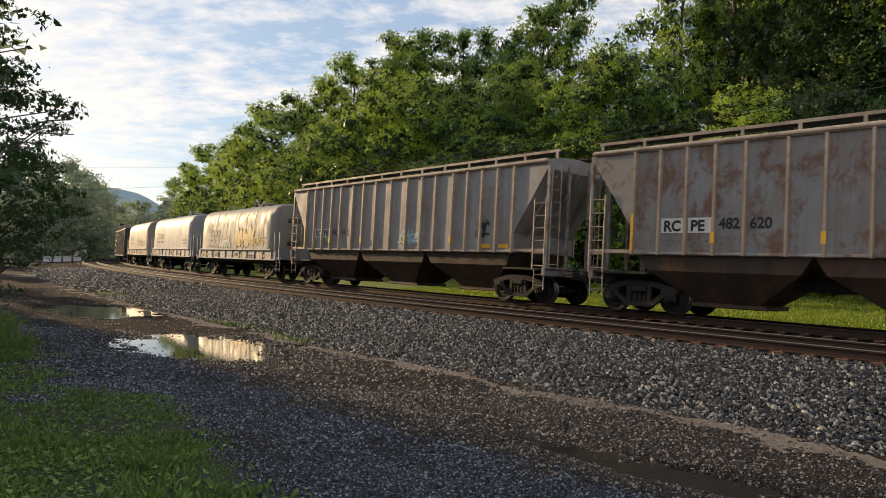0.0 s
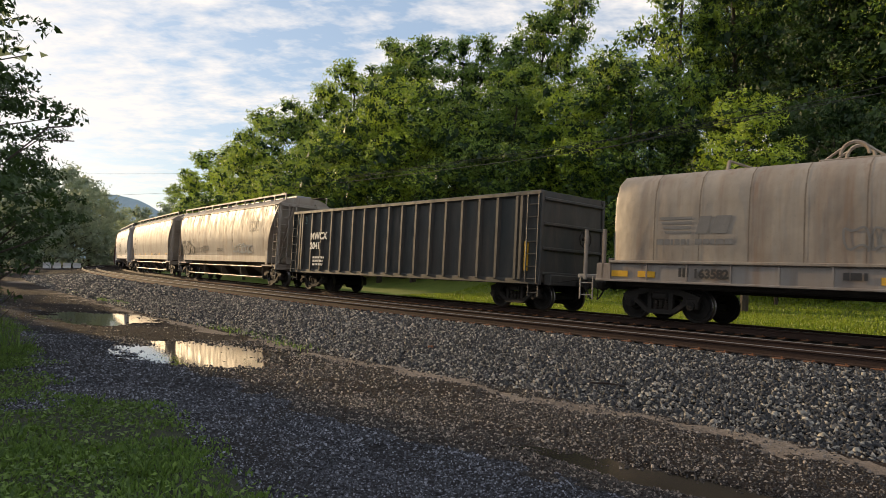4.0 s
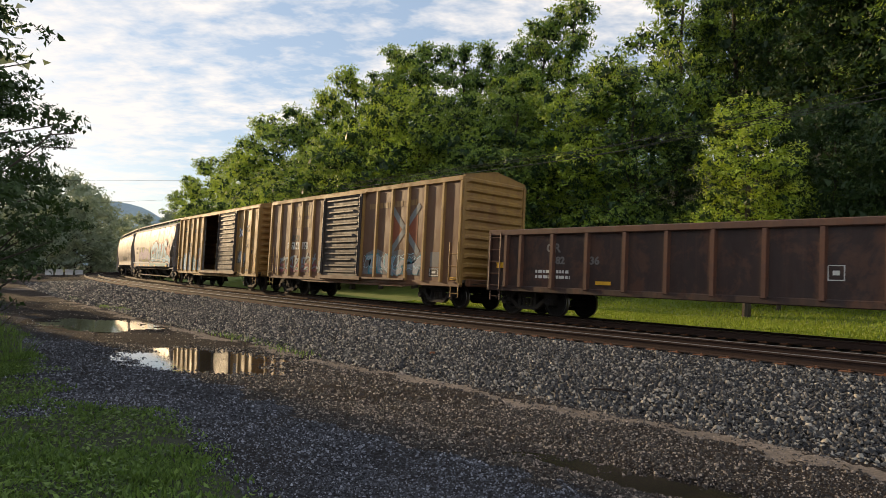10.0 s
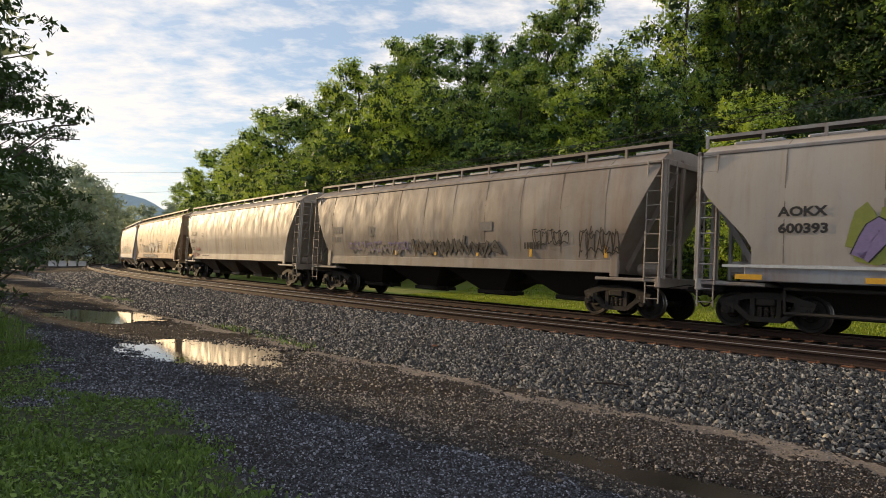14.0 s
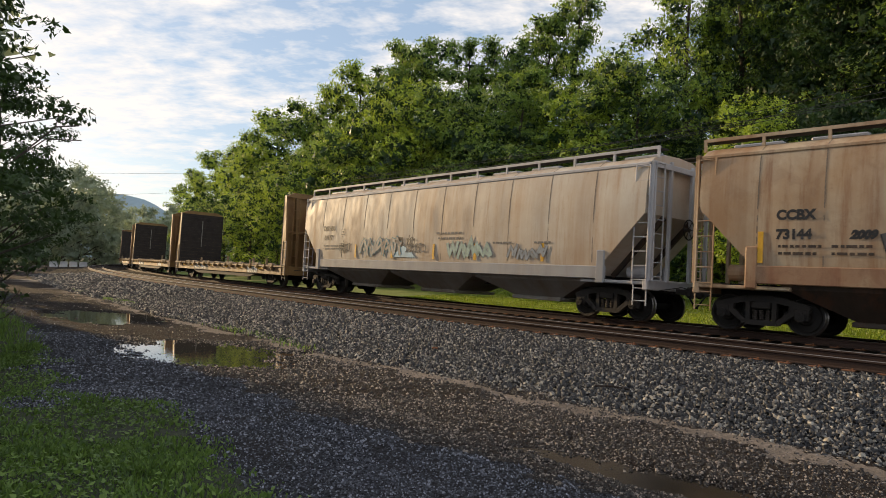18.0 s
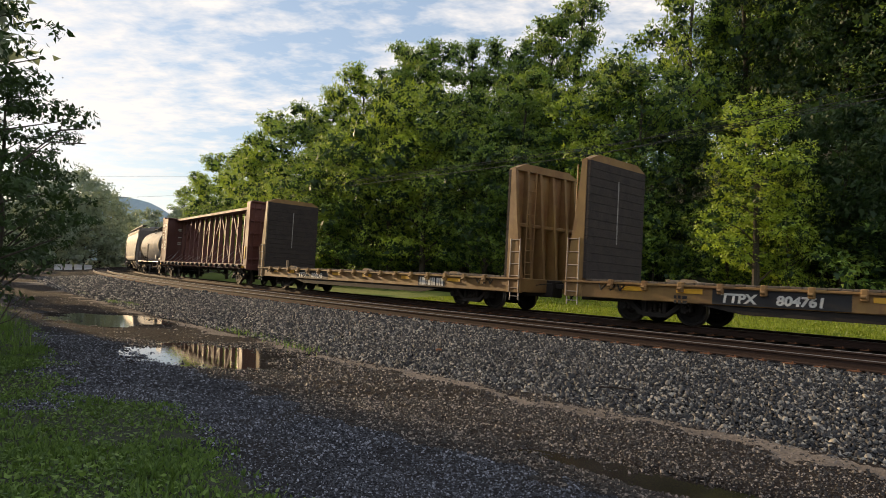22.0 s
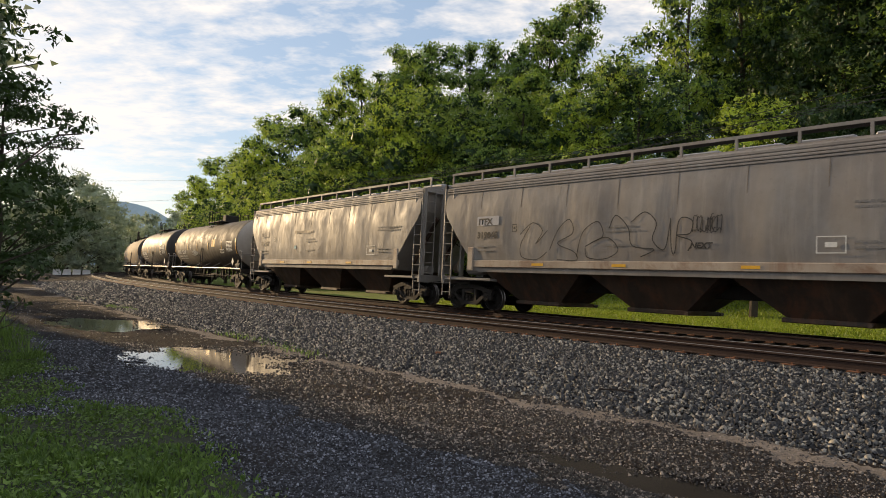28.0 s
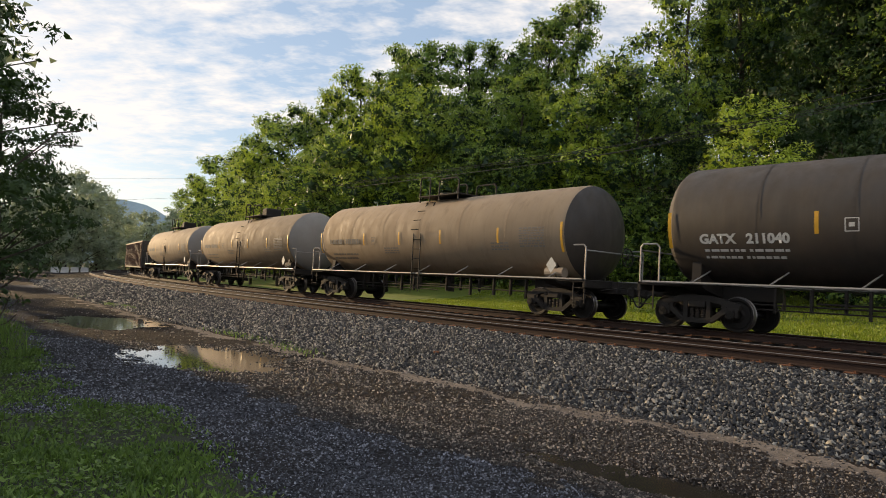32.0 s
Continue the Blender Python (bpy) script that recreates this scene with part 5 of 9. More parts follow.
ROUND = ((0.0, 4.62), (0.7, 4.58), (1.15, 4.42), (1.40, 4.22), (1.47, 3.9), (1.535, 3.4), (1.56, 2.9), (1.55, 2.5), (1.51, 2.20), (1.44, 1.75), (1.40, 1.4), (1.38, 1.2))
STRAIGHT = ((0.0, 4.60), (0.7, 4.56), (1.15, 4.44), (1.40, 4.28), (1.46, 4.0), (1.52, 3.4), (1.54, 2.9), (1.54, 2.4), (1.53, 1.9), (1.52, 1.55), (1.50, 1.2))
TALL = ((0.0, 4.60), (0.7, 4.55), (1.10, 4.48), (1.36, 4.36), (1.45, 4.15), (1.50, 3.7), (1.53, 3.2), (1.54, 2.6), (1.53, 2.0), (1.52, 1.60), (1.50, 1.3))

DIRTY = "covered hopper car with rounded grey sides, dirt streaks and faint graffiti"
c, hw = hopper("covered hopper car with rounded dirt-streaked tan sides and graffiti", -196.2, 8.35, 7.3, 9.25, M["hop_tan"], M["bay_grey"], ROUND, 4.15, 0.47, bays=4, seams=11, pipe=True, trim=M["hop_tan"])
side_text(c, "CEFX", -7.35, 2.32, 0.27, M["black"], hw)
side_text(c, "75088", -6.35, 2.32, 0.27, M["black"], hw)
frame_sign(c, -5.05, 2.36, 0.22, 0.24, M["black"], hw)
piece(c, -7.2, 1.62, 2.3, 0.55, M["hop_dust"], M["black"], 145, hw, 4, 0.16, 0.05, 0.012, 1.0)
scrawl(c, -4.7, 1.7, 1.9, 0.4, M["decal_grey"], 3, hw, 0.03, 6)
scrawl(c, 2.3, 1.62, 2.8, 0.6, M["g_haze"], 4, hw, 0.07)
scrawl(c, -3.2, 1.8, 1.2, 0.4, M["decal_grey"], 5, hw, 0.05, 3)
scrawl(c, 4.9, 2.75, 1.3, 0.8, M["black"], 6, hw, 0.03, 6)
side_bars(c, [(-0.4, 1.9, 1.0, 0.06), (-0.4, 1.8, 0.9, 0.06), (1.6, 1.30, 2.2, 0.06)], M["black"], hw)
frame_sign(c, 3.35, 1.98, 0.55, 0.26, M["white"], hw)

c, hw = hopper("pale grey covered hopper car with rounded sides and dark streaks", -177.0, 8.5, 7.55, 9.7, M["hop_grey"], M["bay_grey"], ROUND, 4.15, 0.47, bays=4, seams=11, pipe=True)
side_text(c, "TCMX", -7.0, 2.92, 0.26, M["black"], hw)
side_text(c, "450136", -7.0, 2.48, 0.26, M["black"], hw)
frame_sign(c, -5.5, 2.72, 0.24, 0.28, M["black"], hw)
side_bars(c, [(-6.9, 2.0, 0.9, 0.07), (-6.9, 1.88, 0.6, 0.07), (2.4, 1.62, 0.7, 0.05), (2.2, 1.54, 1.1, 0.05)], M["black"], hw)
reflectors(c, (-7.3, -4.6, -2.0, 1.0, 4.0, 6.5), 1.58, 1.445, 0.5, 0.09)

c, hw = hopper("clean pale grey covered hopper car with black graffiti outlines", -157.0, 8.45, 7.5, 9.6, M["hop_white"], M["bay_grey"], ROUND, 4.15, 0.47, bays=4, seams=6, pipe=False, seam_w=0.03)
side_text(c, "TCMX", -7.05, 2.92, 0.30, M["black"], hw, 0.016)
side_text(c, "451488", -7.05, 2.42, 0.28, M["black"], hw, 0.016)
frame_sign(c, -5.35, 2.70, 0.26, 0.30, M["black"], hw)
side_bars(c, [(-6.95, 2.02, 0.9, 0.06), (-6.95, 1.88, 0.85, 0.06), (-6.6, 1.42, 1.6, 0.05), (-6.6, 1.34, 1.6, 0.05), (-0.7, 2.1, 0.6, 0.05), (-0.7, 2.0, 0.6, 0.05), (5.0, 1.4, 1.2, 0.05)], M["black"], hw)
g = Geo()
for pts in ([(-4.6, 1.75), (-4.9, 2.2), (-4.3, 2.6), (-3.9, 2.9), (-3.7, 3.35), (-3.5, 3.3), (-3.4, 2.6), (-3.2, 2.0), (-3.5, 1.7), (-4.2, 1.62)],
            [(-3.0, 2.0), (-2.9, 2.9), (-2.5, 3.2), (-2.2, 2.8), (-2.3, 2.0), (-2.7, 1.6), (-3.0, 1.9)],
            [(-2.6, 2.9), (-2.1, 3.25), (-1.7, 3.05), (-1.6, 2.3), (-1.9, 1.7), (-1.3, 1.6), (-1.1, 2.5), (-1.4, 3.1)],
            [(-1.2, 3.1), (-0.6, 3.3), (-0.2, 2.9), (-0.6, 2.4), (0.0, 2.1), (-0.2, 1.6), (-0.9, 1.55), (-1.1, 1.9)],
            [(-0.1, 2.9), (0.6, 3.2), (1.6, 3.25), (2.8, 3.3), (4.0, 3.3), (4.9, 3.1), (5.4, 2.6), (5.6, 2.0), (5.3, 1.6)],
            [(-0.4, 3.2), (0.2, 2.9), (0.5, 2.2), (0.2, 1.6), (1.0, 1.5), (0.6, 1.35)]):
    g = Geo()
    stroke(g, smooth_pts(pts), 0.045, hw, 0.030)
    part("graffiti", g, M["black"], c, "looping black spray-painted outline")
scrawl(c, -4.7, 1.62, 5.0, 1.35, M["black"], 171, hw, 0.034, 7)
scrawl(c, -2.4, 1.60, 2.4, 1.25, M["black"], 172, hw, 0.028, 4)
side_patch(c, "patch", [(5.3, 1.75), (5.7, 1.75), (5.7, 2.1), (5.3, 2.1)], M["black"], hw)
side_patch(c, "patch", [(6.3, 1.85), (7.0, 1.85), (6.95, 2.2), (6.35, 2.2)], M["decal_grey"], hw)
reflectors(c, (-7.3, -2.6, 2.0, 6.6), 1.60, 1.445, 0.7, 0.09)

c, hw = hopper("cream-grey covered hopper car with a large blue graffiti piece", -88.65, 8.8, 7.35, 9.3, M["hop_pale"], M["under"], STRAIGHT, 3.30, 0.95, sill=(1.12, 1.52), bays=4, seams=9, seam_w=0.02, sill_mat=M["frame_white"], trim=M["stone_grey"], cut_min=7.55, pipe=True)
side_text(c, "AOKX", -6.96, 2.62, 0.29, M["black"], hw, 0.012, 1.2)
side_text(c, "600393", -6.96, 2.24, 0.29, M["black"], hw, 0.012, 1.2)
for x, z, w, h in ((-5.4, 1.62, 0.8, 0.8), (-4.6, 1.6, 0.9, 0.95), (-3.6, 1.6, 1.0, 1.05), (-2.4, 1.6, 0.8, 1.1), (-1.4, 1.6, 0.9, 0.6)):
    side_patch(c, "graffiti", [(x, z), (x + w * 0.5, z - 0.08), (x + w, z + 0.05), (x + w * 1.1, z + h * 0.5), (x + w * 0.75, z + h), (x + w * 0.55, z + h * 0.6), (x + w * 0.3, z + h * 1.05), (x - 0.1, z + h * 0.5)],
               M["g_purple"] if x in (-4.6, -2.4) else M["g_green"], hw, 0.014)
piece(c, -5.5, 1.62, 5.3, 0.95, M["g_green"], M["g_green"], 161, hw, 8, 0.24, 0.02, 0.018, 1.0)
piece(c, -5.4, 1.66, 5.2, 0.85, M["g_purple"], M["black"], 162, hw, 7, 0.26, 0.03, 0.026, 1.0)
for x, h in ((0.5, 0.5), (1.3, 0.7), (2.2, 0.75), (3.1, 0.75), (3.9, 0.6), (4.4, 1.05), (5.2, 0.8), (6.3, 0.45), (6.9, 0.55)):
    side_patch(c, "graffiti", [(x, 1.9), (x + 0.85, 1.9), (x + 0.8, 2.5), (x + 0.56, 2.45 + h * 0.55), (x + 0.42, 2.35 + h), (x + 0.30, 2.5 + h * 0.4), (x + 0.1, 2.35 + h * 0.7)], M["g_red"], hw, 0.014)
side_patch(c, "graffiti", [(0.2, 1.56), (8.0, 1.56), (7.2, 1.78), (6.5, 2.1), (5.2, 2.3), (1.0, 2.15)], M["g_teal"], hw, 0.018, "teal spray-painted ground of the lettering")
part("graffiti", Geo().box(0.3, 7.2, -1.62, -1.605, 1.20, 1.42), M["g_teal"], c, "teal spray paint on the side sill")
LETTER_LINES = ([(1.75, 2.5), (1.25, 2.75), (0.8, 2.45), (0.6, 2.05), (0.95, 1.74), (1.75, 1.78)], [(1.5, 2.78), (2.2, 2.92), (2.85, 2.80)], [(2.2, 2.9), (2.1, 2.3), (2.3, 1.66)],
                [(2.85, 1.66), (2.9, 2.3), (3.0, 2.9)], [(3.0, 2.85), (3.4, 2.25), (3.8, 1.7)], [(3.8, 1.68), (3.75, 2.3), (3.85, 2.98)],
                [(4.3, 2.95), (4.2, 2.2), (4.5, 1.75), (5.0, 1.9), (5.15, 2.95)], [(6.65, 2.72), (6.05, 2.95), (5.6, 2.62), (6.1, 2.25), (6.5, 1.98), (6.1, 1.68), (5.4, 1.74)], [(6.5, 1.75), (7.2, 1.80), (7.95, 1.52)])
for depth, wide, mat in ((0.016, 0.62, M["g_red"]), (0.020, 0.56, M["black"]), (0.026, 0.40, M["g_blue"])):
    for pts in LETTER_LINES:
        g = Geo()
        dx = 0.06 if depth < 0.018 else 0.0
        stroke(g, smooth_pts([(x + dx, z + dx * 0.6) for x, z in pts]), wide, hw, depth)
        part("graffiti", g, mat, c, "bold spray-painted letter stroke")
g = Geo()
for x in (0.6, 1.2, 1.9, 2.6, 3.3, 4.0, 4.7, 5.4, 6.2):
    g = Geo()
    stroke(g, smooth_pts([(x, 1.72), (x + 0.12, 2.2), (x + 0.35, 2.62 + 0.15 * math.sin(x * 7))]), 0.05, hw, 0.036)
    part("graffiti", g, M["g_light"], c, "pale blue spray highlight")
g = Geo()
for x0, x1, z0 in ((0.4, 3.1, 1.66), (2.4, 5.4, 1.60), (4.6, 7.4, 1.68)):
    g = Geo()
    stroke(g, smooth_pts([(x0, z0), (x0 * 0.6 + x1 * 0.4, z0 + 0.12), (x1, z0 - 0.04)]), 0.045, hw, 0.036)
    part("graffiti", g, M["g_white"], c, "white spray highlight")
side_text(c, "Cate", 7.0, 2.55, 0.2, M["black"], hw, 0.006, 1.0, 0.012, "graffiti", 0.3)
part("sill_stripe", Geo().box(-8.2, 0.0, -1.60, -1.585, 1.44, 1.50), M["g_white"], c)
reflectors(c, (-7.9, -5.2, -2.9, -0.6), 1.16, 1.555, 0.62, 0.12)
reflectors(c, (2.2, 6.6), 1.16, 1.61, 0.62, 0.12)

c, hw = hopper("dusty brown-grey covered hopper car with black graffiti along its sides", -69.9, 8.85, 7.4, 9.4, M["hop_dust"], M["under"], ROUND, 4.0, 0.55, bays=4, seams=11)
piece(c, -1.5, 1.68, 4.6, 0.5, M["rib_worn"], M["black"], 146, hw, 8, 0.10, 0.03)
piece(c, -5.8, 1.66, 3.9, 0.42, M["hop_dust"], M["decal_grey"], 147, hw, 7, 0.09, 0.025)
scrawl(c, -5.8, 1.75, 4.0, 0.4, M["g_purple"], 22, hw, 0.07, 7)
scrawl(c, 6.3, 1.6, 1.4, 0.9, M["black"], 23, hw, 0.035, 5)
scrawl(c, 4.6, 1.9, 1.3, 0.6, M["black"], 24, hw, 0.03, 5)
side_bars(c, [(-7.2, 2.5, 0.8, 0.28), (-7.2, 2.15, 0.7, 0.2), (-4.4, 2.35, 0.35, 0.4)], M["decal_grey"], hw)
side_patch(c, "patch", [(2.2, 2.45), (2.8, 2.45), (2.8, 2.75), (2.2, 2.75)], M["decal_grey"], hw)
side_bars(c, [(4.2, 1.86, 0.7, 0.2)], M["black"], hw)
for x in (-2.6, -0.2, 2.0, 4.4, 7.2):
    part("reflector", Geo().box(x, x + 0.1, -1.475, -1.462, 1.62, 1.98), M["yellow"], c, "yellow reflective strip")

c, hw = hopper("grey covered hopper car with rounded sides and red graffiti", -50.4, 9.0, 7.75, 9.75, M["hop_grey"], M["bay_grey"], ROUND, 4.1, 0.6, bays=4, seams=8)
side_text(c, "ADMX", -7.6, 2.75, 0.33, M["black"], hw, 0.02)
side_text(c, "51114", -7.6, 2.25, 0.33, M["black"], hw, 0.02)
frame_sign(c, -5.4, 2.5, 0.3, 0.34, M["black"], hw)
side_text(c, "Lena", -6.7, 1.78, 0.34, M["g_red"], hw, 0.02, 1.4)
scrawl(c, -7.5, 1.32, 1.4, 0.3, M["g_red"], 31, hw, 0.05, 5)
side_bars(c, [(-7.5, 1.92, 0.5, 0.07), (-7.5, 1.8, 0.5, 0.07), (-5.5, 1.42, 1.4, 0.05), (-5.5, 1.34, 1.4, 0.05)], M["black"], hw)
part("reflector", Geo().box(-8.1, -7.5, -1.52, -1.505, 1.34, 1.52), M["yellow"], c, "yellow reflective strip")

c, hw = hopper("rust-stained cream covered hopper car with black and silver graffiti", -30.55, 9.2, 7.8, 9.95, M["hop_rust"], M["bay_brown"], STRAIGHT, 2.95, 0.95, sill=(1.14, 1.56), bays=3, seams=13, kind="vee", seam_w=0.06, end_dark=M["bay_brown"], sill_mat=M["sill_rust"], bay_bottom=0.34)
side_text(c, "CCBX", -7.35, 2.62, 0.30, M["black"], hw, 0.016)
side_text(c, "73144", -7.35, 2.18, 0.30, M["black"], hw, 0.016)
side_text(c, "2009", -5.85, 2.18, 0.24, M["black"], hw, 0.02, 1.0, 0.012, "graffiti", 0.3)
side_bars(c, [(-7.3, 1.98, 0.9, 0.06), (-6.2, 1.98, 0.8, 0.06), (-7.3, 1.82, 0.8, 0.06), (-6.2, 1.82, 0.8, 0.06), (1.4, 2.1, 1.1, 0.06), (1.4, 1.98, 0.9, 0.06)], M["bay_brown"], hw)
frame_sign(c, -4.9, 2.62, 0.30, 0.2, M["decal_grey"], hw)
piece(c, -5.3, 1.60, 2.6, 0.62, M["rib_worn"], M["black"], 131, hw, 5, 0.13, 0.03)
piece(c, -2.5, 1.62, 4.1, 0.85, M["silver"], M["black"], 132, hw, 5, 0.22, 0.04, 0.022, 1.0)
piece(c, -5.0, 1.18, 6.6, 0.32, M["silver"], M["decal_grey"], 133, lambda z: hw(z) + 0.055, 10, 0.10, 0.02)
side_bars(c, [(1.5, 2.45, 1.6, 0.10), (1.6, 2.30, 1.4, 0.10), (1.5, 2.15, 1.7, 0.10)], M["bay_brown"], hw)
scrawl(c, 2.5, 1.8, 0.8, 0.3, M["gon_post"], 134, hw, 0.03, 4)
scrawl(c, 6.2, 1.7, 1.8, 0.8, M["gon_post"], 135, hw, 0.05, 5)
side_bars(c, [(5.6, 1.8, 0.7, 0.3), (5.6, 2.15, 0.7, 0.12)], M["black"], hw)
for x in (-7.75, -4.5, -1.5, 1.6, 5.2):
    part("reflector", Geo().box(x, x + 0.12, -1.56, -1.546, 1.62, 2.35 if x in (-7.75, 5.2) else 1.98), M["yellow"], c, "yellow reflective strip")

c, hw = hopper("rust-stained white covered hopper car with blue and black graffiti", -10.8, 9.15, 7.75, 9.85, M["hop_cream"], M["hop_dust"], STRAIGHT, 2.9, 0.95, sill=(1.10, 1.46), bays=3, seams=11, kind="vee", seam_w=0.03, trim=M["hop_white"], sill_mat=M["hood_white"], end_dark=M["bay_brown"])
side_text(c, "DOWX", -7.35, 2.72, 0.28, M["black"], hw, 0.016)
side_text(c, "69177", -7.25, 2.32, 0.27, M["black"], hw, 0.016)
frame_sign(c, -5.85, 2.52, 0.28, 0.26, M["black"], hw)
side_bars(c, [(-7.3, 2.02, 0.5, 0.06), (-6.7, 2.02, 1.0, 0.06), (-7.3, 1.90, 0.5, 0.06), (-6.7, 1.90, 1.0, 0.06), (0.6, 2.45, 1.4, 0.07), (0.7, 2.27, 1.3, 0.07), (3.5, 2.1, 0.9, 0.06), (5.3, 2.1, 0.7, 0.06)], M["decal_grey"], hw)
piece(c, -4.4, 1.66, 2.8, 0.62, M["hop_grey"], M["g_teal"], 141, hw, 5, 0.13, 0.03, 0.012, 1.0)
scrawl(c, -5.95, 1.72, 0.8, 0.5, M["black"], 35, hw, 0.03, 5)
scrawl(c, -1.9, 2.0, 1.2, 0.4, M["black"], 36, hw, 0.03, 5)
side_patch(c, "graffiti", [(-2.0, 1.6), (-0.6, 1.6), (-0.9, 1.85), (-1.4, 2.05), (-1.8, 1.8)], M["g_light"], hw)
piece(c, 1.2, 1.60, 2.2, 0.55, M["g_mint"], M["g_haze"], 142, hw, 4, 0.12, 0.02)
piece(c, 4.2, 1.60, 1.6, 0.4, M["g_haze"], M["decal_grey"], 143, hw, 4, 0.08, 0.02)
scrawl(c, -1.2, 1.75, 1.2, 0.4, M["decal_grey"], 37, hw, 0.04, 4)
for x in (-4.75, -2.15, 0.4, 2.6, 5.6):
    part("reflector", Geo().box(x, x + 0.11, -1.56, -1.546, 1.55, 2.1), M["yellow"], c, "yellow reflective strip")

SLATE = "slate-grey covered hopper car with tall sides, pale streaks and black graffiti"
for i, (s_mid, body, num) in enumerate(((107.8, 7.95, "318470"), (125.3, 8.05, "319045"), (142.5, 7.75, "319507"))):
    c, hw = hopper(SLATE if i == 1 else "slate-grey covered hopper car with tall plain sides and pale streaks", s_mid, body, body - 0.98, body + 0.75, M["hop_slate"], M["bay_brown"], TALL, 3.35, 0.85, sill=(1.45, 1.68),
                   bays=3, seams=9, kind="vee", mouldings=True, seam_w=0.02, bulge=0.04, sill_mat=M["post_cream"], bay_bottom=0.36, walk_z=4.80, end_dark=M["bay_brown"])
    side_patch(c, "patch", [(-6.35, 2.84), (-5.35, 2.84), (-5.35, 3.14), (-6.35, 3.14)], M["hop_white"] if i < 2 else M["hop_slate"], hw, 0.052)
    side_text(c, "ITFX", -6.28, 2.87, 0.28, M["black"], hw, 0.012, 1.1, 0.056)
    side_text(c, num, -6.31, 2.42, 0.28, M["black"], hw, 0.014, 1.1, 0.056)
    side_bars(c, [(-6.3, 2.12, 0.8, 0.05), (-6.3, 1.98, 0.8, 0.05), (-1.2, 2.1, 0.9, 0.05), (-1.2, 2.62, 0.9, 0.05), (-1.2, 2.5, 1.1, 0.05), (5.0, 2.95, 1.6, 0.06), (5.0, 2.84, 1.5, 0.06), (5.0, 2.1, 0.8, 0.05), (5.0, 1.98, 0.8, 0.05)], M["decal_grey"], hw, 0.052)
    frame_sign(c, -4.75, 2.60, 0.2, 0.24, M["black"], hw, 0.052)
    frame_sign(c, 4.25, 1.88, 0.6, 0.38, M["white"], hw, 0.052)
    if i == 1:
        g = Geo()
        for pts in ([(-4.0, 2.75), (-4.35, 2.2), (-4.3, 1.8), (-3.7, 1.72), (-3.3, 1.95)], [(-4.4, 2.5), (-3.9, 2.85), (-3.5, 2.6), (-3.75, 2.2), (-3.3, 2.6)],
                    [(-3.2, 2.0), (-2.9, 2.6), (-2.5, 2.9), (-2.35, 2.5), (-2.9, 2.2), (-2.3, 1.95), (-2.2, 1.7), (-2.9, 1.72)], [(-2.2, 1.8), (-2.0, 2.5), (-1.5, 2.8), (-1.3, 2.4), (-1.7, 2.2)],
                    [(-1.9, 2.1), (-1.2, 2.35), (-0.8, 2.0), (-1.2, 1.75), (-1.8, 1.78), (-1.9, 2.05)], [(-1.1, 2.6), (-0.9, 2.95), (-0.5, 2.6), (-0.35, 2.1), (0.3, 2.0), (-0.1, 1.8)],
                    [(-0.4, 2.75), (0.0, 3.0), (0.35, 2.7), (0.25, 2.25), (0.6, 2.0), (0.75, 2.7)], [(0.75, 2.8), (0.8, 2.0), (0.9, 1.95), (1.0, 2.75), (1.35, 2.72), (1.3, 2.4), (0.95, 2.35), (1.35, 2.2), (1.25, 1.95)]):
            g = Geo()
            stroke(g, smooth_pts(pts), 0.028, hw, 0.056)
            part("graffiti", g, M["black"], c, "looping black spray-painted letter")
        scrawl(c, 1.35, 2.35, 0.75, 0.55, M["black"], 43, hw, 0.022, 6, 0.056)
        side_text(c, "NEXT", 1.3, 2.02, 0.2, M["black"], hw, 0.008, 1.1, 0.056, "graffiti", 0.2)
    if i == 2:
        side_bars(c, [(-2.4, 2.95, 1.9, 0.12)], M["bay_brown"], hw, 0.052)
        side_patch(c, "patch", [(-2.45, 2.28), (-2.3, 2.4), (-2.15, 2.28), (-2.3, 2.16)], M["g_teal"], hw, 0.052)
    reflectors(c, (-3.9, -1.0, 2.6) if i else (-5.2, -2.0, 1.4, 4.6), 1.52, hw(1.45) + 0.05, 0.45, 0.08)

# ---------------------------------------------------------------- ribbed hoppers
def ymm(a, b):
    return min(a, b), max(a, b)


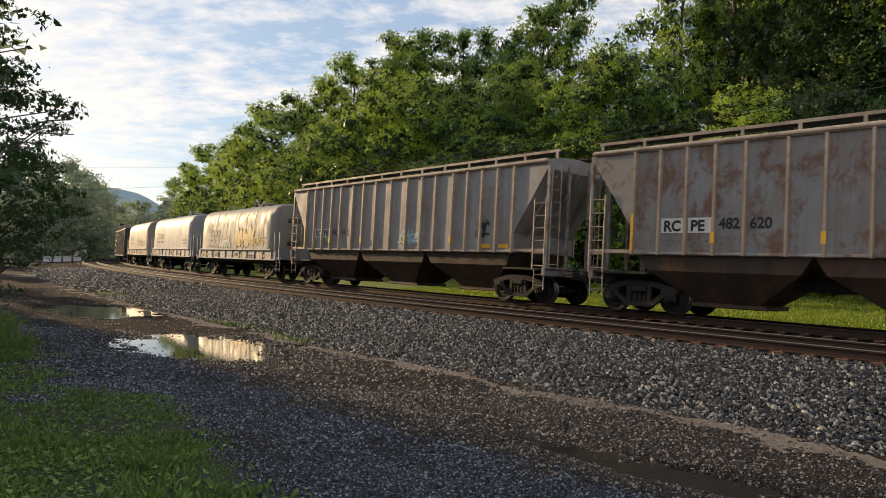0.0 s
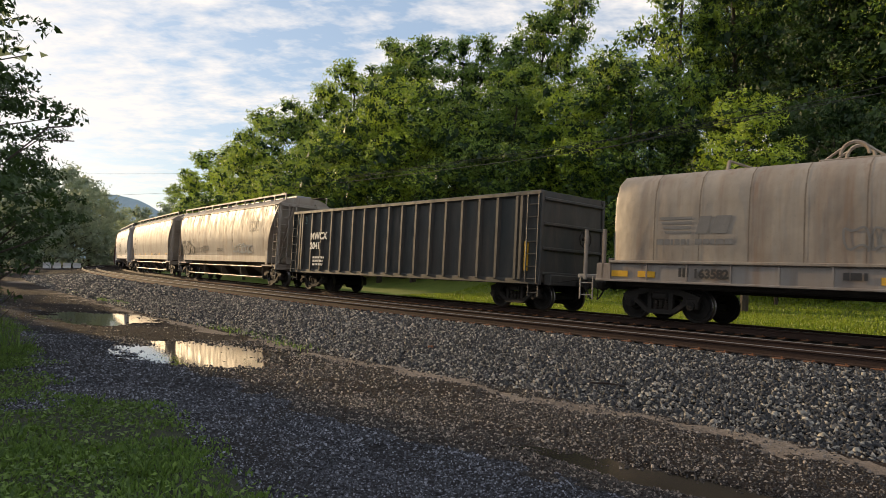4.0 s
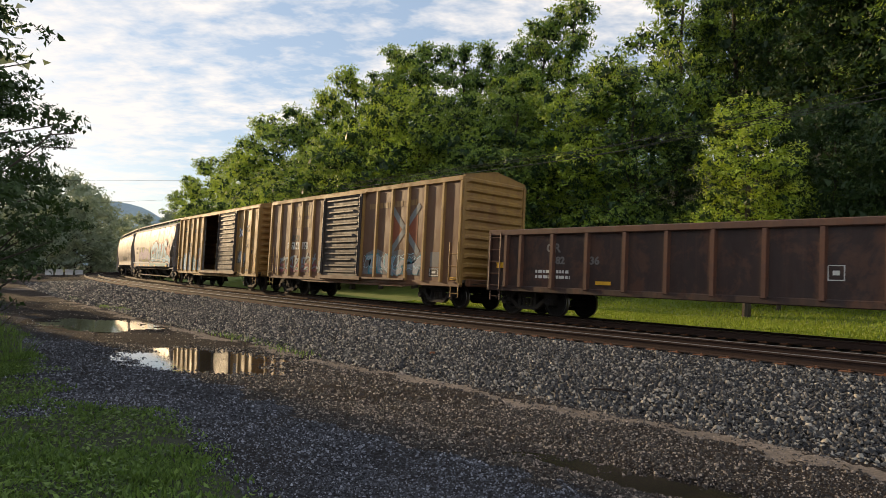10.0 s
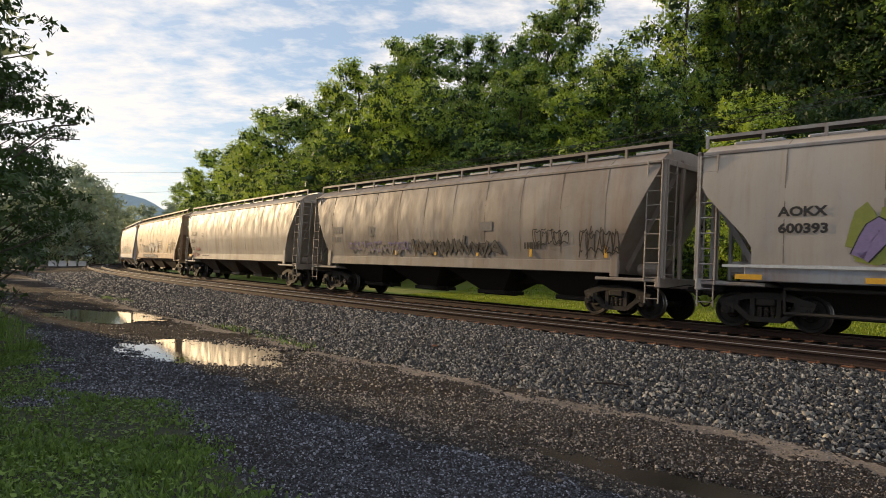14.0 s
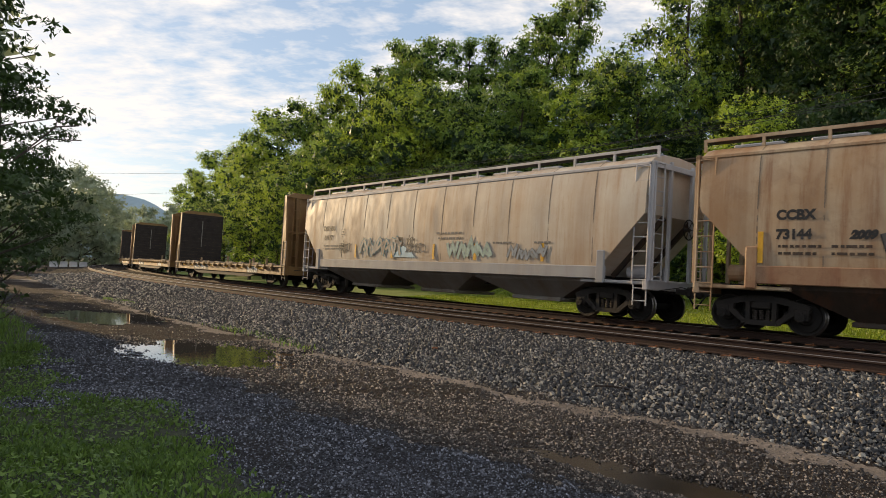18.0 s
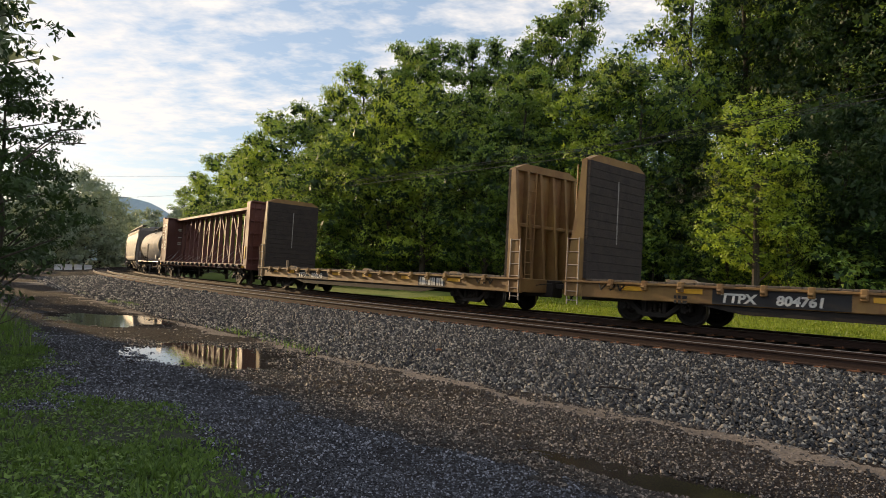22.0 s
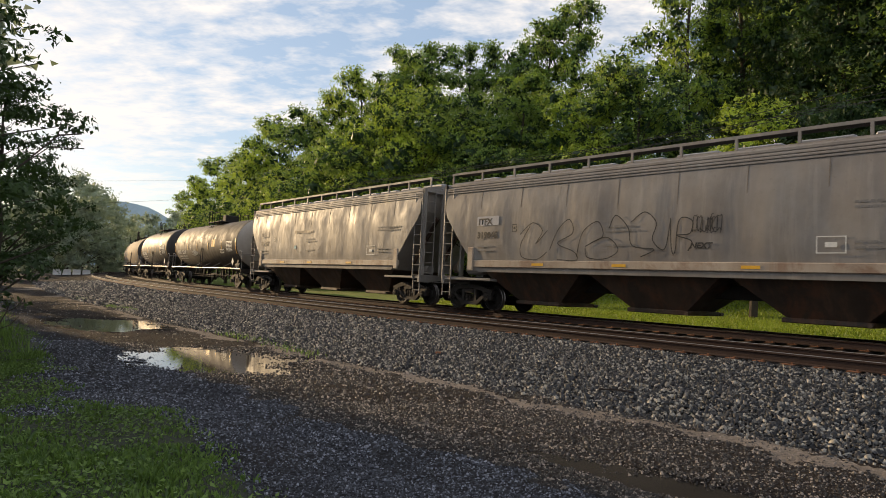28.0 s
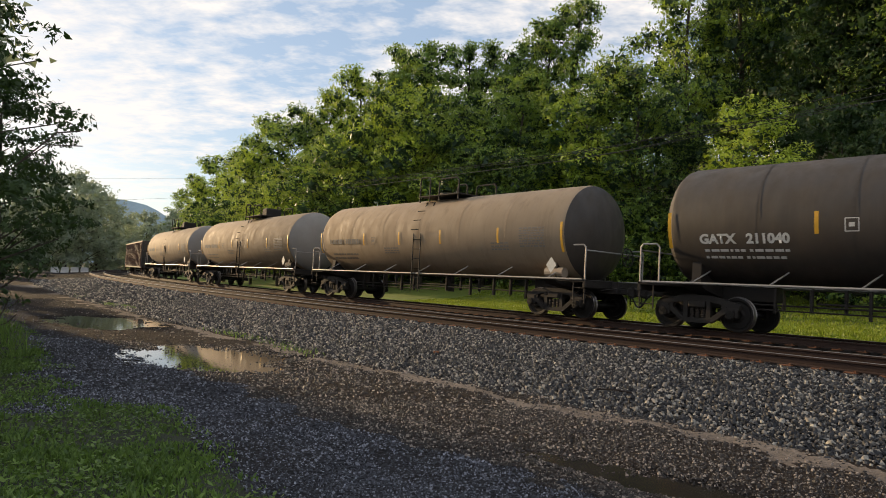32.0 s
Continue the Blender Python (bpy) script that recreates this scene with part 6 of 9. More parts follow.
def ribbed_hopper(label, s_mid, num, mat, scratch):
    body, half = 7.95, 8.6
    c = car("covered_hopper_car", label, s_mid, half, 6.6)
    side = lambda z: 1.47
    cut_z, k, ez, sz = 4.12, 0.68, 4.36, 1.6
    xe = lambda z: body if z >= cut_z else max(6.62, body - (cut_z - z) * k)
    prof = ((0.0, 4.58), (0.9, 4.53), (1.42, 4.40), (1.47, 4.28), (1.47, 4.12), (1.47, 3.25), (1.47, 2.4), (1.47, 2.16), (1.47, 1.6))
    g = Geo()
    for sy in (-1, 1):
        g.loft([[(-xe(z) + 2 * xe(z) * i / 20, sy * w, z) for i in range(21)] for w, z in prof], False)
    for sx in (-1, 1):
        g.loft([[(sx * xe(z), y * w, z) for y in (-1, 0, 1)] for w, z in prof], False)
    part("body", g, mat, c)
    posts = (-6.62, -5.88, -5.15, -4.42, -3.68, -2.73, -1.94, -1.04, 0.0, 1.04, 1.94, 2.73, 3.68, 4.42, 5.15, 5.88, 6.62)
    post = Geo().loft([[(-0.05, 0, 1.55), (-0.03, -0.09, 1.55), (0.03, -0.09, 1.55), (0.05, 0, 1.55)], [(-0.05, 0, 4.30), (-0.03, -0.09, 4.30), (0.03, -0.09, 4.30), (0.05, 0, 4.30)]], True, True, True).mesh("side_post", M["post_cream"])
    for x in posts:
        for sy in (-1, 1):
            part("side_post", post, None, c, "pale rust-stained post", at=Matrix.Translation((x, sy * 1.47, 0)) @ Matrix.Rotation(0 if sy < 0 else math.pi, 4, "Z"))
    for sy in (-1, 1):
        part("eave_rail", Geo().box(-body - 0.03, body + 0.03, *ymm(sy * 1.40, sy * 1.57), 4.29, 4.43, 0.05), M["post_cream"], c)
        part("side_sill", Geo().box(-6.7, 6.7, *ymm(sy * 1.40, sy * 1.53), 1.55, 1.63, 0.02), M["rust_grey"], c)
        part("running_board", Geo().box(-body, body, *ymm(sy * 0.55, sy * 1.05), 4.70, 4.73), M["under"], c, "steel grating roof walk")
        part("walk_rail", Geo().box(-body - 0.1, body + 0.1, sy * 1.06 - 0.02, sy * 1.06 + 0.02, 4.68, 4.76), M["post_cream"], c)
        for i in range(13):
            x = -body + 2 * body * i / 12
            part("walk_post", Geo().box(x - 0.04, x + 0.04, sy * 1.06 - 0.03, sy * 1.06 + 0.03, 4.44, 4.70), M["post_cream"], c)
    for i in range(3):
        m = -4.35 + 4.35 * i
        g = Geo()
        g.loft([[(m - 2.17, -1.40, 1.58), (m + 2.17, -1.40, 1.58), (m + 2.17, 1.40, 1.58), (m - 2.17, 1.40, 1.58)],
                [(m - 1.9, -1.34, 1.15), (m + 1.9, -1.34, 1.15), (m + 1.9, 1.34, 1.15), (m - 1.9, 1.34, 1.15)],
                [(m - 0.75, -0.7, 0.36), (m + 0.75, -0.7, 0.36), (m + 0.75, 0.7, 0.36), (m - 0.75, 0.7, 0.36)]], True, True, True)
        g.box(m - 0.95, m + 0.95, -0.75, 0.75, 0.27, 0.38, 0.02)
        part("hopper_bay", g, M["bay_brown"], c, "rust-brown discharge bay")
    part("centre_sill", Geo().box(-half + 0.6, half - 0.6, -0.18, 0.18, 0.78, 1.15, 0.02), M["under"], c)
    for sx in (-1, 1):
        xp = body + 0.05
        part("end_platform", Geo().box(*ymm(sx * 6.2, sx * xp), -1.45, 1.45, 1.02, 1.10, 0.02), M["under"], c)
        part("end_sill", Geo().box(*ymm(sx * (xp - 0.15), sx * xp), -1.47, 1.47, 0.86, 1.14, 0.02), M["rust_grey"], c)
        part("side_step_rail", Geo().box(*ymm(sx * 6.3, sx * xp), -1.50, -1.44, 1.58, 1.68, 0.01), M["post_cream"], c)
        for y in (-1.43, -0.5, 0.5, 1.43):
            part("corner_post", Geo().box(sx * xp - 0.05, sx * xp + 0.05, y - 0.04, y + 0.04, 1.1, 4.30, 0.01), M["rust_grey"], c)
        part("ladder", ladder_geo(sx * (xp - 0.02), sx * (xp - 0.48), -1.50, 1.05, 3.2), M["post_cream"], c, "steel side ladder")
        part("ladder", ladder_geo(sx * (xp - 0.02), sx * (xp - 0.48), 1.50, 1.05, 3.2), M["post_cream"], c, "steel side ladder")
        part("end_ladder", end_ladder_geo(sx * (xp + 0.06), -1.36, -0.95, 1.1, 4.2), M["post_cream"], c)
        part("step", ladder_geo(sx * (xp - 0.05), sx * (xp - 0.45), -1.44, 0.45, 1.05, 0.33, 0.018), M["rust_grey"], c, "steel sill step")
        for y in (-0.9, 0.0, 0.9):
            g = Geo()
            beam(g, (sx * (body + 0.02), y, 4.1), (sx * (xe(2.16) + 0.05), y, 2.16), 0.08, 0.12)
            part("end_stiffener", g, M["rust_grey"], c)
    part("brake_cylinder", Geo().tube((6.5, -0.5, 1.4), (7.2, -0.5, 1.4), 0.17, 14), M["under"], c)
    part("brake_wheel", BRAKE, None, c, at=(body + 0.18, 0.3, 2.4))
    # stencilled marks between the posts
    for i, word in ((1, "RC"), (2, "PE")):
        x = posts[i] + 0.08
        side_patch(c, "patch", [(x - 0.02, 2.12), (posts[i + 1] - 0.06, 2.12), (posts[i + 1] - 0.06, 2.50), (x - 0.02, 2.50)], M["white"], side, 0.006)
        side_text(c, word, x + 0.05, 2.17, 0.38, M["black"], side, 0.015, 0.95)
    for i, word in enumerate(num):
        side_text(c, word, posts[3 + i] + 0.12, 2.22, 0.36, M["black"], side, 0.012, 0.95)
    side_bars(c, [(posts[3] + 0.15, 1.95, 0.4, 0.07), (posts[1] + 0.15, 1.88, 0.45, 0.06), (posts[2] + 0.15, 1.88, 0.45, 0.06), (posts[2] + 0.15, 1.78, 0.4, 0.06)], M["decal_grey"], side)
    part("reflector", Geo().box(-6.66, -6.58, -1.575, -1.562, 1.66, 2.62), M["yellow"], c, "tall yellow reflective strip")
    for x in (-4.42, -1.94, 1.04, 3.68):
        part("reflector", Geo().box(x - 0.05, x + 0.05, -1.575, -1.562, 1.85, 2.12), M["yellow"], c, "yellow reflective strip")
    reflectors(c, (5.22, 6.0), 1.70, 1.475, 0.42, 0.13)
    scrawl(c, 0.6, 1.8, 1.2, 0.5, M["g_light"], scratch, side, 0.05, 4)
    scrawl(c, 4.9, 2.0, 0.6, 0.6, M["black"], scratch + 1, side, 0.06, 3)
    return c


ribbed_hopper("rust-blotched grey covered hopper car with ribbed sides", -290.95, ("482", "620"), M["rust_grey"], 51)
ribbed_hopper("grey covered hopper car with pale ribs and rusty ends", -273.45, ("482", "142"), M["stone_grey"], 54)


# ---------------------------------------------------------------- coil cars with a hood
def coil_car(label, s_mid, hood, num, tan=False):
    half = 6.75
    c = car("coil_car", label, s_mid, half + 0.15, 4.25)
    hb = 5.5
    prof = [(1.47, 1.52), (1.48, 2.3), (1.47, 3.0), (1.43, 3.35), (1.30, 3.68), (1.05, 3.88), (0.6, 3.97), (0.0, 3.99)]
    full = [(-w, z) for w, z in prof] + [(w, z) for w, z in reversed(prof[:-1])]
    side = lambda z: float(np.interp(z, [q[1] for q in prof], [q[0] for q in prof]))
    g = Geo()
    xs = [-hb, -hb + 0.08] + [-hb + 0.08 + (2 * hb - 0.16) * i / 14 for i in range(1, 14)] + [hb - 0.08, hb]
    rings = []
    for i, x in enumerate(xs):
        k = 0.965 if i in (0, len(xs) - 1) else 1.0
        rings.append([(x, w * k, 1.5 + (z - 1.5) * k) for w, z in full])
    g.loft(rings, False)
    for r in (rings[0], rings[-1]):
        g.add(r, [tuple(range(len(r)))])
    hd = part("hood", g, hood, c, "weathered steel coil hood", smooth=True)
    n = 9
    rib = Geo().loft([[(-0.014, w * 1.006, z + 0.010 * (z > 3.5)), (0.014, w * 1.006, z + 0.010 * (z > 3.5))] for w, z in full], False).mesh("hood_seam", M["seam_dark"])
    for i in range(1, n):
        part("hood_seam", rib, None, hd, at=(-hb + 2 * hb * i / n, 0, 0))
    for sy in (-1, 1):
        part("hood_lip", Geo().box(-hb - 0.05, hb + 0.05, *ymm(sy * 1.44, sy * 1.58), 1.48, 1.56, 0.015), hood, hd)
    br = Geo()
    for y in (-0.22, 0.22):
        for k in range(8):
            a, b = math.pi * k / 8, math.pi * (k + 1) / 8
            br.tube((0.30 * math.cos(a), y, 4.14 + 0.30 * math.sin(a)), (0.30 * math.cos(b), y, 4.14 + 0.30 * math.sin(b)), 0.045, 6)
        br.box(-0.75, 0.75, y - 0.04, y + 0.04, 3.95, 4.08, 0.02)
        br.tube((-0.7, y, 4.0), (-0.28, y, 4.3), 0.03, 6)
        br.tube((0.7, y, 4.0), (0.28, y, 4.3), 0.03, 6)
    part("lifting_bracket", br, hood, hd, "hooped lifting bracket")
    for x in (-2.6, 2.6):
        g = Geo()
        g.tube((x, -1.0, 3.85), (x, -0.9, 4.12), 0.05, 6)
        g.tube((x, -0.9, 4.12), (x + 0.1, 0.9, 4.12), 0.035, 6)
        g.tube((x, 0.9, 3.85), (x + 0.1, 0.9, 4.12), 0.05, 6)
        part("lifting_lug", g, hood, hd)
    fm = M["frame_white"] if not tan else M["hop_dust"]
    for sy in (-1, 1):
        part("side_sill", Geo().box(-half + 0.75, half - 0.75, *ymm(sy * 1.38, sy * 1.50), 1.02, 1.48, 0.02), fm, c)
        part("sill_flange", Geo().box(-half + 0.75, half - 0.75, *ymm(sy * 1.36, sy * 1.56), 0.98, 1.04, 0.01), fm, c)
        for i in range(11):
            x = -half + 1.2 + (2 * half - 2.4) * i / 10
            part("sill_rib", Geo().box(x - 0.02, x + 0.02, *ymm(sy * 1.49, sy * 1.54), 1.04, 1.48), fm, c)
    part("trough", Geo().box(-hb, hb, -1.3, 1.3, 0.85, 1.5, 0.05), M["under"], c)
    part("centre_sill", Geo().box(-half + 0.2, half - 0.2, -0.2, 0.2, 0.78, 1.1, 0.02), M["under"], c)
    for sx in (-1, 1):
        part("end_platform", Geo().box(*ymm(sx * (half - 1.0), sx * (half - 0.1)), -1.46, 1.46, 1.04, 1.16, 0.02), fm, c)
        part("end_bulkhead", Geo().box(*ymm(sx * (hb + 0.08), sx * (hb + 0.20)), -1.4, 1.4, 1.1, 1.62, 0.02), fm, c)
        for y in (-1.45, 1.45):
            for x in (half - 0.95, half - 0.35):
                part("grab_post", Geo().box(sx * x - 0.04, sx * x + 0.04, y - 0.05, y + 0.05, 1.0, 2.42, 0.012), fm, c, "upright corner grab post")
            part("step", ladder_geo(sx * (half - 0.2), sx * (half - 0.62), y * 1.01, 0.45, 1.1, 0.34, 0.02), fm, c, "steel sill step")
    part("brake_wheel", BRAKE, None, c, at=(half - 0.55, -0.6, 1.95))
    part("brake_stand", Geo().tube((half - 0.65, -0.6, 1.1), (half - 0.65, -0.6, 2.0), 0.04, 8), M["under"], c)
    # road emblem as plain bars, number, small print
    g = Geo()
    ex = -4.1
    for k in range(4):
        z = 2.62 - k * 0.12
        g = Geo()
        g.add([(ex + 0.05 * k, -side(z) - 0.012, z), (ex + 0.85, -side(z) - 0.012, z), (ex + 0.85, -side(z + 0.07) - 0.012, z + 0.07), (ex + 0.05 * (k - 1), -side(z + 0.07) - 0.012, z + 0.07)], [(0, 1, 2, 3)])
        part("emblem", g, M["decal_grey"] if tan else M["black"], hd, "dark bar of the road emblem")
    for a, b in ((0.95, 1.25), (1.35, 1.75)):
        g = Geo()
        g.add([(ex + a, -side(2.25) - 0.012, 2.25), (ex + b, -side(2.25) - 0.012, 2.25), (ex + b + 0.12, -side(2.69) - 0.012, 2.69), (ex + a + 0.12, -side(2.69) - 0.012, 2.69)], [(0, 1, 2, 3)])
        part("emblem", g, M["decal_grey"] if tan else M["black"], hd, "dark bar of the road emblem")
    side_bars(hd, [(ex - 0.1, 1.98, 0.9, 0.14), (ex + 0.95, 1.98, 0.95, 0.14), (3.4, 2.1, 1.3, 0.07), (3.6, 1.95, 0.9, 0.05), (3.6, 1.85, 0.9, 0.05)], M["decal_grey"] if tan else M["black"], side)
    fs = lambda z: 1.5
    side_bars(c, [(-3.55, 1.16, 0.3, 0.22)], M["black"], fs, 0.012)
    side_text(c, num, -3.15, 1.15, 0.30, M["black"], fs, 0.014, 1.0, 0.055)
    side_bars(c, [(2.1, 1.22, 0.9, 0.06), (2.1, 1.12, 0.9, 0.06), (0.2, 1.2, 0.5, 0.16)], M["black"], fs, 0.045)
    reflectors(c, (-5.5, -4.7, 0.9, 4.2), 1.12, 1.505, 0.5, 0.16)
    g = Geo()
    xe = hb + 0.012
    for z, w in ((3.1, 0.9), (2.98, 0.7), (1.9, 0.6), (1.8, 0.6)):
        y = -0.7
        g.add([(xe, y, z), (xe, y + w, z), (xe, y + w, z + 0.07), (xe, y, z + 0.07)], [(0, 1, 2, 3)])
    part("lettering", g, M["black"], hd)
    return c, hd, side


c, hd, side = coil_car("steel coil car with a cream hood and yellow graffiti", -257.7, M["hood_cream"], "162393")
piece(hd, -4.25, 1.60, 1.9, 0.50, M["silver"], M["decal_grey"], 151, side, 4, 0.13, 0.025)
piece(hd, -2.3, 1.60, 1.8, 0.55, M["g_white"], M["silver"], 152, side, 3, 0.17, 0.02)
piece(hd, 0.25, 1.62, 2.6, 0.95, M["g_yellow"], M["black"], 153, side, 4, 0.26, 0.05, 0.014, 1.0)
scrawl(hd, 2.6, 1.75, 1.6, 0.4, M["g_yellow"], 62, side, 0.12, 4)
c, hd, side = coil_car("steel coil car with a clean white hood", -244.0, M["hood_white"], "162713")
c, hd, side = coil_car("steel coil car with a dirty dented tan hood and graffiti", -230.0, M["hood_tan"], "163582", True)
scrawl(hd, 0.1, 1.7, 2.6, 0.75, M["decal_grey"], 63, side, 0.05, 5)
scrawl(hd, 2.3, 1.75, 1.3, 0.5, M["decal_grey"], 64, side, 0.04, 3)


# ---------------------------------------------------------------- gondolas
def gondola(label, s_mid, body, half, trucks, top, bottom, mat, post_mat, posts, cap=0.16, ladders=True, name="gondola_car"):
    c = car(name, label, s_mid, half, trucks)
    w = 1.48
    for sy in (-1, 1):
        part("side_wall", Geo().box(-body, body, *ymm(sy * (w - 0.08), sy * w), bottom + 0.1, top - 0.05), mat, c)
        part("top_rail", Geo().box(-body - 0.03, body + 0.03, *ymm(sy * (w - 0.10), sy * (w + 0.10)), top - cap, top, 0.02), post_mat, c)
        part("side_sill", Geo().box(-body, body, *ymm(sy * (w - 0.10), sy * (w + 0.06)), bottom, bottom + 0.18, 0.02), mat, c)
    pm = Geo().loft([[(-0.075, 0, bottom + 0.1), (-0.05, -0.12, bottom + 0.14), (0.05, -0.12, bottom + 0.14), (0.075, 0, bottom + 0.1)],
                     [(-0.075, 0, top - cap), (-0.05, -0.12, top - cap), (0.05, -0.12, top - cap), (0.075, 0, top - cap)]], True, True, True).mesh("side_post", post_mat)
    for i in range(posts):
        x = -body + 0.1 + (2 * body - 0.2) * i / (posts - 1)
        if ladders and (i == 0 or i == posts - 1):
            x *= 0.915
        for sy in (-1, 1):
            part("side_post", pm, None, c, at=Matrix.Translation((x, sy * w, 0)) @ Matrix.Rotation(0 if sy < 0 else math.pi, 4, "Z"))
    part("floor", Geo().box(-body, body, -w + 0.08, w - 0.08, bottom + 0.1, bottom + 0.22), mat, c)
    part("centre_sill", Geo().box(-half + 0.6, half - 0.6, -0.2, 0.2, 0.78, 1.05, 0.02), M["under"], c)
    for sx in (-1, 1):
        g = Geo().box(*ymm(sx * (body - 0.08), sx * body), -w + 0.02, w - 0.02, bottom + 0.1, top, 0.01)
        part("end_wall", g, mat, c)
        for k in range(4):
            z = bottom + 0.35 + (top - bottom - 0.6) * k / 3
            part("end_rib", Geo().box(*ymm(sx * body, sx * (body + 0.09)), -w + 0.03, w - 0.03, z - 0.05, z + 0.05, 0.02), mat, c)
        for y in (-1, 1):
            part("corner_post", Geo().box(sx * body - 0.06, sx * body + 0.06, y * (w + 0.02) - 0.06, y * (w + 0.02) + 0.06, bottom, top - 0.02, 0.015), mat, c)
            part("ladder", ladder_geo(sx * (body - 0.05), sx * (body - 0.5), y * (w + 0.10), bottom + 0.05, top - 0.1), post_mat, c, "steel side ladder")
            part("step", ladder_geo(sx * (body - 0.05), sx * (body - 0.45), y * w, 0.42, bottom + 0.1, 0.3, 0.018), post_mat, c, "steel sill step")
        part("end_sill", Geo().box(*ymm(sx * body, sx * (body + 0.3)), -1.3, 1.3, bottom, bottom + 0.32, 0.02), mat, c)
    part("brake_wheel", BRAKE, None, c, at=(body + 0.2, 0.4, min(top - 0.4, 2.3)))
    return c


side = lambda z: 1.48
c = gondola("tall black open gondola car with close-set ribs", -214.25, 7.8, 8.55, 6.45, 3.66, 0.78, M["gon_black"], M["gon_black"], 19, 0.14)
side_text(c, "MWCX", -6.0, 2.32, 0.42, M["white"], side, 0.016, 1.05, 0.14)
side_text(c, "2041", -6.0, 1.88, 0.42, M["white"], side, 0.016, 1.05, 0.14)
side_bars(c, [(-5.7, 1.45, 1.0, 0.09), (-5.7, 1.30, 0.9, 0.09), (-5.7, 1.14, 0.9, 0.09)], M["white"], lambda z: 1.48, 0.14)
scrawl(c, -7.4, 3.0, 0.75, 0.4, M["g_mint"], 71, side, 0.03, 4)
part("reflector", Geo().box(-7.05, -6.93, -1.56, -1.49, 1.2, 2.1), M["yellow"], c, "yellow reflective strip")
part("reflector", Geo().box(7.2, 7.32, -1.56, -1.49, 1.2, 2.1), M["yellow"], c, "yellow reflective strip")
c = gondola("low rusty brown mill gondola car with worn white lettering", -138.9, 7.5, 8.5, 6.2, 2.66, 0.72, M["gon_brown"], M["gon_post"], 13, 0.18)
side_text(c, "CR", -5.2, 1.95, 0.36, M["decal_grey"], side, 0.012, 1.1)
side_text(c, "582", -5.0, 1.6, 0.30, M["decal_grey"], side, 0.012, 1.1)
side_text(c, "436", -3.8, 1.6, 0.30, M["decal_grey"], side, 0.012, 1.1)
side_bars(c, [(-5.6, 1.32, 0.6, 0.09), (-4.8, 1.32, 0.5, 0.09), (-5.6, 1.16, 0.6, 0.09), (-4.8, 1.16, 0.5, 0.09)], M["white"], side)
frame_sign(c, 2.55, 1.3, 0.34, 0.34, M["white"], side)
part("reflector", Geo().box(5.7, 6.05, -1.52, -1.49, 1.22, 1.48), M["yellow"], c, "yellow reflective strip")
part("reflector", Geo().box(-7.15, -6.85, -1.56, -1.49, 1.45, 1.62), M["yellow"], c, "yellow reflective strip")
part("reflector", Geo().box(-3.4, -2.9, -1.52, -1.49, 1.02, 1.12), M["yellow"], c, "yellow reflective strip")
gondola("dark open gondola car with close-set ribs", 245.3, 7.6, 8.5, 6.3, 3.3, 0.78, M["gon_black"], M["gon_post"], 15, 0.14)


